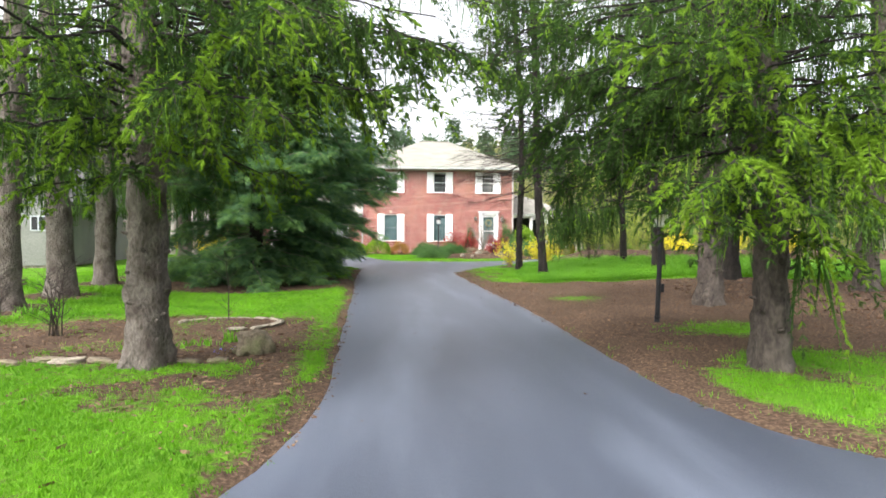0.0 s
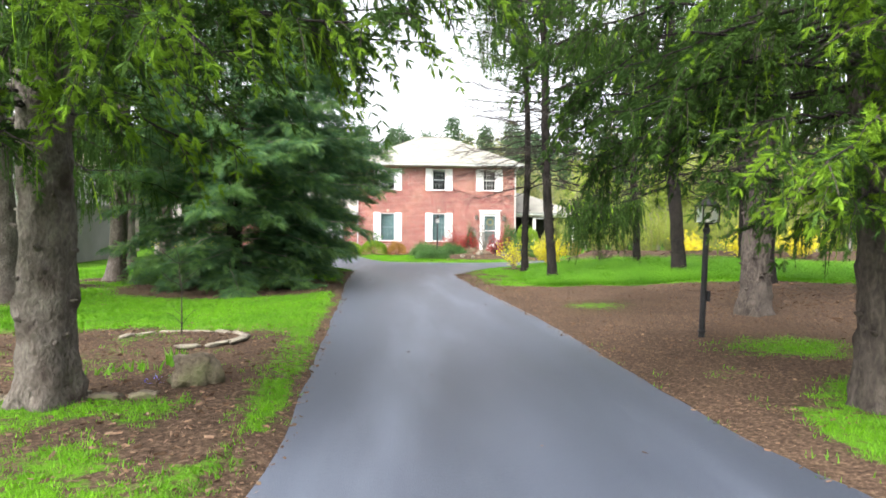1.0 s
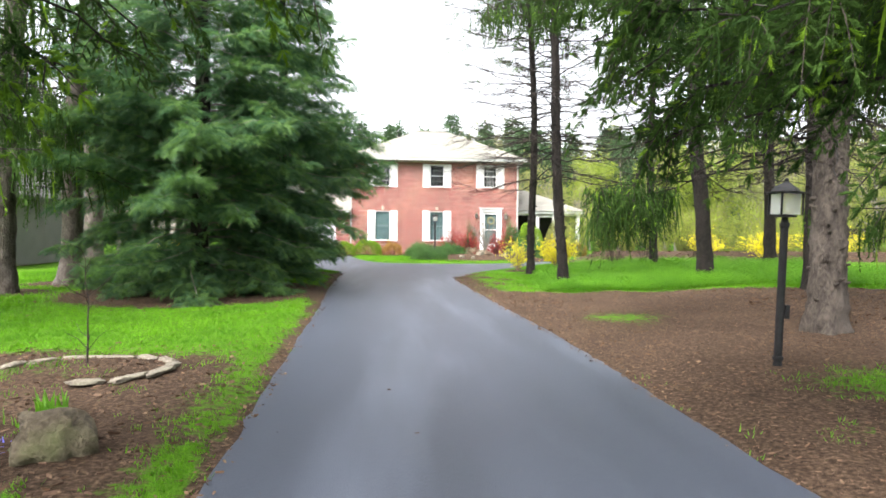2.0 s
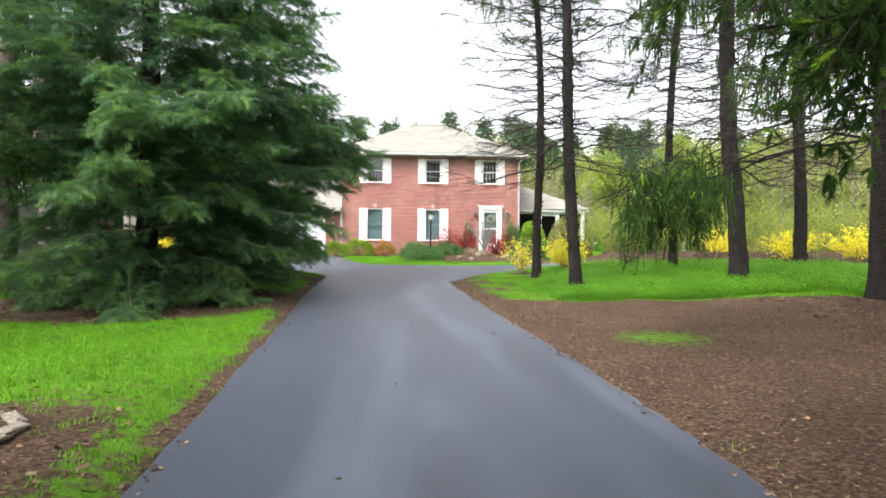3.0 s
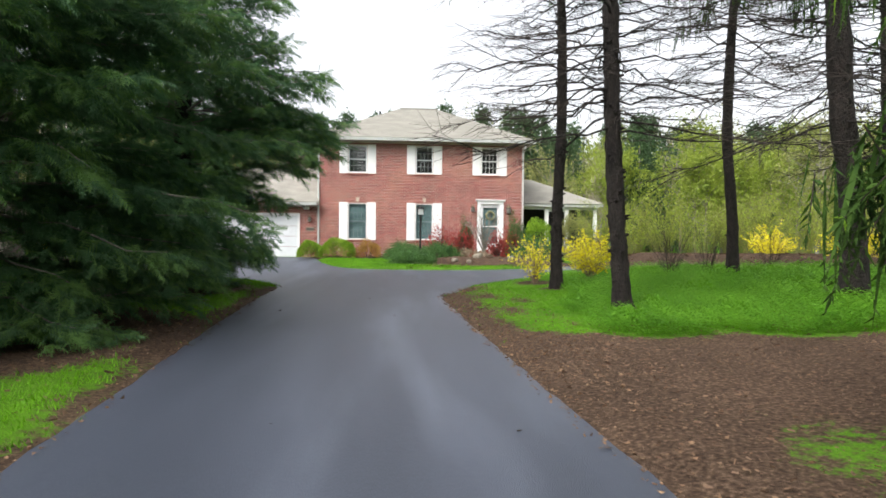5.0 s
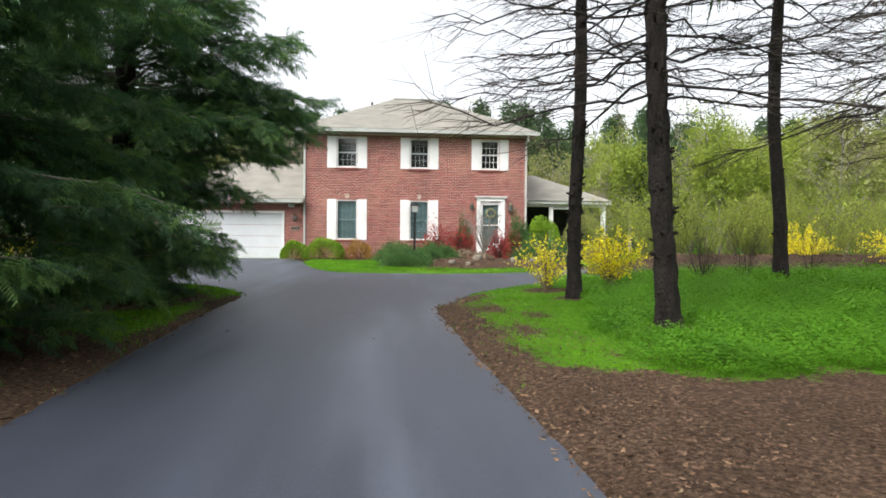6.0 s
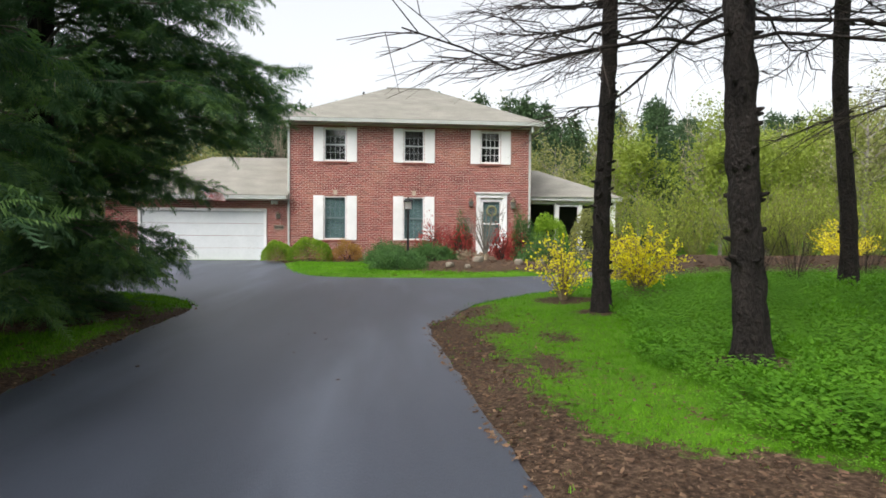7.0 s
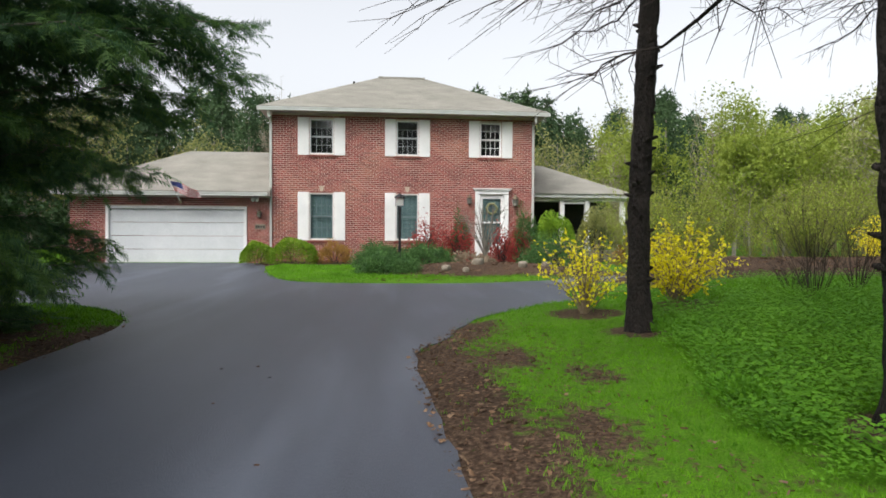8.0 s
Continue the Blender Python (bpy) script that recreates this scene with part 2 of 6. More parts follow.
M_RUST = surface("rusty_leaf", (0.19, 0.10, 0.02), (0.36, 0.22, 0.05), 4, 16, 0.7, 0, leafy=0.2)
M_BLADE = surface("grass_blade", (0.043, 0.140, 0.004), (0.152, 0.365, 0.010), 0.9, 14, 0.6, 0, gloss=0.2, leafy=0.35)
M_COVER = surface("ground_cover_leaf", (0.062, 0.188, 0.011), (0.178, 0.40, 0.028), 0.9, 12, 0.6, 0, gloss=0.25, leafy=0.5)
M_LITTER = surface("dry_leaf", (0.045, 0.026, 0.017), (0.15, 0.09, 0.055), 2, 25, 0.85, 0, stain=(0.32, 0.23, 0.15), stain_scale=14, stain_amount=0.4)
M_OLD_LEAF = surface("old_leaf", (0.06, 0.034, 0.02), (0.21, 0.125, 0.07), 9, 40, 0.8, 0, stain=(0.34, 0.25, 0.16), stain_scale=11, stain_amount=0.6)
M_SIDING = surface("grey_siding", (0.13, 0.135, 0.12), (0.20, 0.205, 0.185), 1, 20, 0.7, 0.1)
M_SLATE = surface("dark_roof", (0.09, 0.088, 0.085), (0.17, 0.165, 0.16), 2, 30, 0.9, 0.3)
M_FLAG_RED = surface("flag_red", (0.35, 0.02, 0.03), (0.50, 0.05, 0.06), 6, 40, 0.8, 0.0)
M_FLAG_WHITE = surface("flag_white", (0.65, 0.62, 0.62), (0.8, 0.78, 0.78), 6, 40, 0.8, 0.0)
M_FLAG_BLUE = surface("flag_blue", (0.02, 0.03, 0.12), (0.05, 0.06, 0.20), 6, 40, 0.8, 0.0)
M_WREATH = surface("dried_wreath", (0.10, 0.12, 0.06), (0.26, 0.25, 0.14), 12, 60, 0.9, 0.6)
M_BLUE = surface("blue_flower", (0.10, 0.10, 0.55), (0.20, 0.20, 0.75), 8, 40, 0.6, 0, leafy=0.3)


def glass_material(name, tint, rough=0.03):
    m = bpy.data.materials.new(name)
    m.use_nodes = True
    b = m.node_tree.nodes["Principled BSDF"]
    b.inputs["Base Color"].default_value = rgb(tint)
    b.inputs["Roughness"].default_value, b.inputs["IOR"].default_value = rough, 1.45
    b.inputs["Transmission Weight"].default_value = 1.0
    return m


M_GLASS = glass_material("window_glass", (0.93, 0.97, 0.97))
M_LANTERN = glass_material("lantern_glass", (0.95, 0.95, 0.93), 0.3)
M_LANTERN.node_tree.nodes["Principled BSDF"].inputs["Transmission Weight"].default_value = 0.93


# ---- building helpers ----
def plane_z(y):
    """The lie of the land: it rises gently to the house."""
    return -0.49 + 0.0125 * np.minimum(y, 39.2)


def swell(x, y):
    """The lawn under the eastern spruces lies a little above the drive."""
    east, south, north = (np.clip(q, 0, 1) for q in ((x - 0.2) / 7.8, (y - 3.0) / 5.0, (33.0 - y) / 5.0))
    return 0.3 * east ** 2 * (3 - 2 * east) * south * north


def mesh_of(name, verts, faces, mats, index=None, smooth=False):
    """A mesh from numpy arrays: verts (n, 3), faces (m, 3 or 4)."""
    verts, faces = np.ascontiguousarray(verts, np.float32), np.ascontiguousarray(faces, np.int32)
    me = bpy.data.meshes.new(name)
    me.vertices.add(len(verts))
    me.vertices.foreach_set("co", verts.ravel())
    k = faces.shape[1]
    me.loops.add(faces.size)
    me.loops.foreach_set("vertex_index", faces.ravel())
    me.polygons.add(len(faces))
    me.polygons.foreach_set("loop_start", np.arange(0, faces.size, k, dtype=np.int32))
    for m in mats if isinstance(mats, (list, tuple)) else [mats]:
        me.materials.append(m)
    if index is not None:
        me.polygons.foreach_set("material_index", np.ascontiguousarray(index, np.int32))
    me.polygons.foreach_set("use_smooth", np.full(len(faces), smooth))
    me.update(calc_edges=True)
    me.validate()
    return me


def thing(name, x, y, z=None, rz=0.0, label="", category="", group="", kind=""):
    ob = new(name)
    ob.empty_display_size = 0.2
    ob.matrix_basis = pose(x, y, float(plane_z(y) + swell(x, y)) if z is None else z, 0, 0, rz)
    return tagged(ob, label, category, group, kind)


def part(name, shape, material, parent, label=""):
    """Links a bmesh or a mesh as one object under a thing or a part."""
    if isinstance(shape, bmesh.types.BMesh):
        me = bpy.data.meshes.new(name)
        shape.to_mesh(me)
        shape.free()
        me.materials.append(material)
    else:
        me = shape
    ob = new(name, me)
    if parent:
        ob.parent = parent
    return tagged(ob, label)


def box(bm, x0, x1, y0, y1, z0, z1, bevel=0.0):
    vs = [bm.verts.new(p) for p in ((x0, y0, z0), (x1, y0, z0), (x1, y1, z0), (x0, y1, z0), (x0, y0, z1), (x1, y0, z1), (x1, y1, z1), (x0, y1, z1))]
    fs = [bm.faces.new([vs[i] for i in q]) for q in ((3, 2, 1, 0), (4, 5, 6, 7), (0, 1, 5, 4), (1, 2, 6, 5), (2, 3, 7, 6), (3, 0, 4, 7))]
    if bevel:
        edges = {e for f in fs for e in f.edges}
        bmesh.ops.bevel(bm, geom=list(edges), offset=bevel, segments=1, affect="EDGES")
    return bm


def boxes(*rows, bevel=0.0):
    bm = bmesh.new()
    for r in rows:
        box(bm, *r, bevel=bevel)
    return bm


def lathe(profile, sides=16, cx=0.0, cy=0.0, bm=None):
    """Rings of (radius, height) round a vertical axis, closed at both ends."""
    bm = bm or bmesh.new()
    rings = []
    for r, z in profile:
        rings.append([bm.verts.new((cx + r * math.cos(2 * math.pi * k / sides), cy + r * math.sin(2 * math.pi * k / sides), z)) for k in range(sides)])
    for a, b in zip(rings, rings[1:]):
        for k in range(sides):
            bm.faces.new((a[k], a[(k + 1) % sides], b[(k + 1) % sides], b[k]))
    bm.faces.new(rings[0][::-1])
    bm.faces.new(rings[-1])
    return bm


def tube_np(points, radii, sides=5):
    """A tube along points, as verts and quads."""
    p, r = np.asarray(points, float), np.asarray(radii, float)
    d = np.gradient(p, axis=0)
    d /= np.linalg.norm(d, axis=1, keepdims=True) + 1e-9
    ref = np.where(np.abs(d[:, 2:3]) > 0.9, np.array([[1.0, 0, 0]]), np.array([[0, 0, 1.0]]))
    u = np.cross(d, ref)
    u /= np.linalg.norm(u, axis=1, keepdims=True) + 1e-9
    v = np.cross(d, u)
    a = np.arange(sides) * 2 * np.pi / sides
    ring = p[:, None] + r[:, None, None] * (np.cos(a)[None, :, None] * u[:, None] + np.sin(a)[None, :, None] * v[:, None])
    n = len(p)
    i, k = np.meshgrid(np.arange(n - 1), np.arange(sides), indexing="ij")
    k2 = (k + 1) % sides
    f = np.stack([i * sides + k, i * sides + k2, (i + 1) * sides + k2, (i + 1) * sides + k], -1).reshape(-1, 4)
    return ring.reshape(-1, 3), f


def tubes(rows, sides=4):
    """Many tubes joined: rows of (points, radii)."""
    vs, fs, off = [], [], 0
    for p, r in rows:
        v, f = tube_np(p, r, sides)
        vs.append(v)
        fs.append(f + off)
        off += len(v)
    return np.concatenate(vs), np.concatenate(fs)


def smooth_line(points, per=6):
    """A rounded line through points (Catmull-Rom)."""
    p = [Vector((*q, 0)) for q in points]
    out = []
    for a in range(len(p) - 1):
        p0, p1, p2, p3 = p[max(a - 1, 0)], p[a], p[a + 1], p[min(a + 2, len(p) - 1)]
        for k in range(per):
            t = k / per
            q = 0.5 * (2 * p1 + (p2 - p0) * t + (2 * p0 - 5 * p1 + 4 * p2 - p3) * t * t + (3 * p1 - p0 - 3 * p2 + p3) * t ** 3)
            out.append((q.x, q.y))
    out.append(tuple(points[-1]))
    return out


def inside(px, py, poly):
    res = np.zeros(px.shape, bool)
    for (x0, y0), (x1, y1) in zip(poly, poly[1:] + poly[:1]):
        cross = (y0 > py) != (y1 > py)
        res ^= cross & (px < (x1 - x0) * (py - y0) / ((y1 - y0) if y1 != y0 else 1e-9) + x0)
    return res


def edge_distance(px, py, poly):
    best = np.full(px.shape, 1e9)
    for (x0, y0), (x1, y1) in zip(poly, poly[1:] + poly[:1]):
        dx, dy = x1 - x0, y1 - y0
        t = np.clip(((px - x0) * dx + (py - y0) * dy) / (dx * dx + dy * dy + 1e-12), 0, 1)
        best = np.minimum(best, np.hypot(px - x0 - t * dx, py - y0 - t * dy))
    return np.where(inside(px, py, poly), -best, best)


def wobble(x, y, scale, seed=0.0):
    """Smooth noise from -1 to 1 over the plan."""
    s, out, amp = scale, 0, 1.0
    for k in range(3):
        a, b = 1.7 * k + seed, 2.9 * k + 1.3 * seed
        out = out + amp * (np.sin(s * x + a + 1.5 * np.sin(0.7 * s * y + b)) * np.cos(s * 0.9 * y - b + 1.3 * np.sin(0.8 * s * x + a)))
        s, amp = s * 2.1, amp * 0.5
    return out / 1.75


def bump_step(a, b, v):
    t = np.clip((v - a) / (b - a), 0, 1)
    return t * t * (3 - 2 * t)


# ---- driveway and ground ----
DRIVE_WEST = [(-9, -16), (-7, -6), (-4.8, 0.4), (-3.9, 2.6), (-3.56, 4.6), (-3.62, 7), (-3.74, 10), (-3.87, 14), (-4.07, 18.2),
              (-4.2, 22), (-4.22, 24.5), (-5.0, 26.1), (-6.2, 26.95), (-9, 28), (-13, 29.6), (-15, 33), (-14, 37.5), (-12.0, 39.9)]
DRIVE_COURT = [(-5.4, 39.9), (-4.8, 38), (-4.55, 36.6), (-3.86, 33.6), (-2.94, 31.45), (-1.2, 30.85), (1.45, 30.85), (3.5, 31.9), (4.8, 33), (6.2, 33.2), (6.9, 31.5)]
DRIVE_EAST = [(5.9, 29), (4, 27.5), (2.05, 26.5), (1.25, 25.85), (0.4, 24.8), (-0.15, 23.3), (-0.54, 22.4), (-0.52, 20.5), (-0.45, 18.5),
              (-0.31, 15), (-0.16, 12.5), (-0.07, 10), (-0.06, 6.5), (0.02, 4.6), (0.32, 3.45), (0.8, 2.8), (2.2, 1.6), (5, -0.6), (8, -5), (9, -16)]
DRIVE = smooth_line(DRIVE_WEST) + smooth_line(DRIVE_COURT) + smooth_line(DRIVE_EAST)
# beds of mulch and places where the grass is worn away
SPRUCES = [(-6.9, 17.4, 3.3), (-6.5, 23.2, 2.3)]


def drive_distance(x, y):
    ragged = 0.05 * wobble(x, y, 2.3, 4.0) + 0.03 * wobble(x, y, 7.0, 1.0)
    return edge_distance(x, y, DRIVE) + ragged


def grass_cover(x, y, d):
    """How much grass grows at a place: 1 lush, 0 bare litter."""
    g = 0.85 + 0.18 * wobble(x, y, 0.9, 2.0)
    g -= 0.62 * bump_step(-0.05, 0.4, wobble(x, y, 1.6, 12.0)) * (x < -2) * bump_step(8, 5.5, y)
    # worn strip along the drive
    strip = np.where(x < -2, 0.14 + 0.12 * wobble(x, y, 0.5, 7.0) + 0.1 * (y > 14), 0.42 + 0.12 * wobble(x, y, 0.7, 3.0))
    g -= 0.75 * (1 - bump_step(0.6 * strip, 1.6 * strip + 0.05, d)) * (y < 24.5)
    # thin, worn grass beside the mouth of the drive and bare spots in the lawn
    g -= 0.5 * bump_step(-0.25, 0.4, wobble(x, y, 1.9, 15.0)) * (x > 0) * (y < 8)
    for cx, cy, rx, ry in ((0.33, 22.0, 0.22, 0.5), (0.4, 19.8, 0.28, 0.6), (0.9, 21.2, 0.2, 0.3), (-0.1, 23.6, 0.3, 0.4)):
        g -= 0.75 * np.exp(-(((x - cx) / rx) ** 2 + ((y - cy) / ry) ** 2))
    # needle litter under the eastern spruces
    north = 17.1 + 0.5 * wobble(x, 0 * y, 0.8, 1.0) + 0.4 * wobble(x, y, 2.1, 6.0) - 0.35 * np.maximum(x - 2.5, 0)
    south = 6.9 + 0.8 * wobble(x, y, 0.5, 5.0)
    litter = bump_step(-0.5, 0.5, y - south) * bump_step(-0.35, 0.25, north - y) * (x > -1.5) * bump_step(11, 6, x + 1.2 * wobble(x, y, 0.5, 2.0))
    g -= 0.95 * litter
    g -= 0.45 * (1 - bump_step(0, 1.6, np.abs(y - 6.5))) * (x > 0) * (0.6 + 0.6 * wobble(x, y, 1.3, 9.0))
    patch = np.exp(-(((x - 1.3) / 0.8) ** 2 + ((y - 12.9) / 0.8) ** 2)) + 1.1 * np.exp(-(((x - 2.4) / 0.9) ** 2 + ((y - 8.0) / 0.9) ** 2)) + 0.55 * np.exp(-(((x - 0.9) / 0.5) ** 2 + ((y - 7.3) / 0.7) ** 2))
    g += 0.75 * patch * litter
    # western bed round the near trunk, and its worn path to the drive
    bx, by = x + 0.35 * wobble(x, y, 0.9, 6.0), y + 0.35 * wobble(x, y, 1.1, 8.0)
    bed = bump_step(-0.6, 0.6, bx + 11) * bump_step(-0.35, 0.35, -4.45 - bx) * bump_step(-0.3, 0.3, y + 0.3 * (by - y) - 6.3) * bump_step(-0.8, 0.8, 10.3 + 0.2 * (bx + 6) - by)
    g -= (0.74 + 0.35 * wobble(x, y, 2.4, 3.0)) * bed
    worn = np.exp(-(((x + 4.25) / 0.33) ** 2 + ((y - 5.6) / 1.5) ** 2)) + 0.6 * np.exp(-(((x + 4.3) / 0.5) ** 2 + ((y - 8.2) / 1.2) ** 2)) + 0.45 * np.exp(-(((x + 5.6) / 1.0) ** 2 + ((y - 5.6) / 0.5) ** 2))
    g -= 0.85 * worn
    for cx, cy, r in SPRUCES:
        g -= 0.9 * (1 - bump_step(r - 0.9, r, np.hypot(x - cx, y - cy)))
    for cx, cy, r in ((-10.3, 11.3, 1.3), (-10.5, 13.7, 1.2), (-11, 17.1, 1.3), (-10.8, 19.5, 1.3), (2.02, 22.95, 0.5), (2.1, 19.3, 0.45), (1.95, 24.6, 0.7), (3.4, 24.8, 0.8)):
        g -= 0.8 * (1 - bump_step(0.5 * r, r, np.hypot(x - cx, y - cy)))
    # mulch bank to the east, planting bed before the house
    bank = bump_step(-0.3, 0.3, y - 27.9 + 0.12 * (x - 8) + 0.3 * wobble(x, y, 0.9, 4.0)) * bump_step(0.3, -0.3, y - 33.6) * (x > 4.6)
    g -= 0.9 * bank
    island = bump_step(0.3, -0.2, np.hypot((x - 2.2) / 3.2, (y - 34.6) / 2.3) - 1)
    g -= 0.95 * island
    g -= 0.95 * bump_step(37.6, 38.1, y) * (x > -5.3) * (x < 5.5)
    return np.clip(g, 0, 1)


def land(x, y, d):
    """The height of the ground sheet; it dips under the drive."""
    z = plane_z(y) + swell(x, y)
    z = z + np.where(d < 0, -0.06 * bump_step(0, 0.3, -d) - 0.012, -0.012 + 0.07 * bump_step(0, 0.5, d))
    z = z + 0.035 * wobble(x, y, 0.8, 1.0) * bump_step(0.2, 1.5, d)
    bank = np.exp(-((y - 30.9) / 1.7) ** 2) * bump_step(4.8, 7.0, x)
    mound = 0.22 * bump_step(1.05, 0.3, np.hypot((x - 2.2) / 3.2, (y - 34.6) / 2.3))
    ring = 0.06 * bump_step(1.05, 0.6, np.hypot((x + 5.55) / 0.85, (y - 9.2) / 0.62))
    return z + 0.45 * bank + mound * (y < 38) + ring


def build_ground():
    def axis(lo, hi, step, far):
        mid = np.arange(lo, hi + 1e-6, step)
        out = np.geomspace(step, far, 26)
        return np.concatenate([lo - out[::-1], mid, hi + out])
    xs, ys = axis(-13, 11, 0.2, 900), axis(-2, 41, 0.2, 900)
    gx, gy = np.meshgrid(xs, ys, indexing="ij")
    x, y = gx.ravel(), gy.ravel()
    d = drive_distance(x, y)
    z = land(x, y, d)
    nx, ny = len(xs), len(ys)
    i, j = np.meshgrid(np.arange(nx - 1), np.arange(ny - 1), indexing="ij")
    a = i * ny + j
    f = np.stack([a, a + ny, a + ny + 1, a + 1], -1).reshape(-1, 4)
    me = mesh_of("ground", np.stack([x, y, z], -1), f, M_GROUND, smooth=True)
    at = me.attributes.new("grass", "FLOAT", "POINT")
    at.data.foreach_set("value", grass_cover(x, y, d).astype(np.float32))
    tagged(part("ground", me, None, None), "spring lawn with worn patches of brown needle litter", "ground", kind="structure")


def build_drive():
    bm = bmesh.new()
    pts = []
    rng = random.Random(3)
    ragged = []
    for (x0, y0), (x1, y1) in zip(DRIVE, DRIVE[1:] + DRIVE[:1]):
        n = max(1, int(math.hypot(x1 - x0, y1 - y0) / 0.22))
        for k in range(n):
            t = k / n
            ragged.append((x0 + (x1 - x0) * t + rng.gauss(0, 0.012), y0 + (y1 - y0) * t + rng.gauss(0, 0.012)))
    vs = [bm.verts.new((x, y, 0)) for x, y in ragged]
    face = bm.faces.new(vs)
    bmesh.ops.triangulate(bm, faces=[face])
    # cut across, so that the sheet can follow the land
    for cut in np.arange(-12, 40, 2.0):
        bmesh.ops.bisect_plane(bm, geom=bm.verts[:] + bm.edges[:] + bm.faces[:], plane_co=(0, cut, 0), plane_no=(0, 1, 0))
    edge = [e for e in bm.edges if e.is_boundary]
    ext = bmesh.ops.extrude_edge_only(bm, edges=edge)
    low = {v for v in ext["geom"] if isinstance(v, bmesh.types.BMVert)}
    for v in bm.verts:
        v.co.z = float(plane_z(v.co.y)) - (0.08 if v in low else 0.0)
    bmesh.ops.recalc_face_normals(bm, faces=bm.faces)
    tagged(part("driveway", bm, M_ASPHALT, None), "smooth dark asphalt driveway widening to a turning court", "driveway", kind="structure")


build_ground()
build_drive()


# ---- the brick house ----
WALL_Y, EAVE = 40.0, 5.55


def wall_boxes(x0, x1, z0, z1, y0, y1, holes):
    """Boxes that leave the holes (x0, x1, z0, z1) open."""
    xs = sorted({x0, x1, *[h[0] for h in holes], *[h[1] for h in holes]})
    bm = bmesh.new()
    for a, b in zip(xs, xs[1:]):
        cut = sorted([(h[2], h[3]) for h in holes if h[0] < (a + b) / 2 < h[1]])
        z = z0
        for lo, hi in cut:
            if lo > z:
                box(bm, a, b, y0, y1, z, lo)
            z = hi
        if z1 > z:
            box(bm, a, b, y0, y1, z, z1)
    bmesh.ops.remove_doubles(bm, verts=bm.verts, dist=1e-5)
    return bm


def hip_roof(x0, x1, y0, y1, z, ridge_x0, ridge_x1, ridge_y, ridge_z, thick=0.12):
    bm = bmesh.new()
    low = [bm.verts.new(p) for p in ((x0, y0, z), (x1, y0, z), (x1, y1, z), (x0, y1, z))]
    top = [bm.verts.new(p) for p in ((x0, y0, z + thick), (x1, y0, z + thick), (x1, y1, z + thick), (x0, y1, z + thick))]
    a, b = bm.verts.new((ridge_x0, ridge_y, ridge_z)), bm.verts.new((ridge_x1, ridge_y, ridge_z))
    bm.faces.new(low[::-1])
    for k in range(4):
        bm.faces.new((low[k], low[(k + 1) % 4], top[(k + 1) % 4], top[k]))
    bm.faces.new((top[0], top[1], b, a))
    bm.faces.new((top[1], top[2], b))
    bm.faces.new((top[2], top[3], a, b))
    bm.faces.new((top[3], top[0], a))
    return bm


def shingle_courses(x0, x1, y0, z0, ridge_x0, ridge_x1, ridge_y, ridge_z, rows):
    """Thin overlapping courses on the front slope of a hip roof."""
    bm = bmesh.new()
    slope = Vector((0, ridge_y - y0, ridge_z - z0))
    up = Vector((0, -slope.z, slope.y)).normalized() * 0.006
    for k in range(rows):
        a, b = k / rows, min((k + 1.02) / rows, 1)
        pts = []
        for t, lift in ((a, 1.2), (b, 0.4)):
            y, z = y0 + slope.y * t + up.y * lift, z0 + slope.z * t + up.z * lift
            pts += [(x0 + (ridge_x0 - x0) * t, y, z), (x1 + (ridge_x1 - x1) * t, y, z)]
        v = [bm.verts.new(p) for p in pts]
        bm.faces.new((v[0], v[1], v[3], v[2]))
        w0, w1 = bm.verts.new(v[0].co - 1.5 * up), bm.verts.new(v[1].co - 1.5 * up)
        bm.faces.new((w0, w1, v[1], v[0]))
    return bm


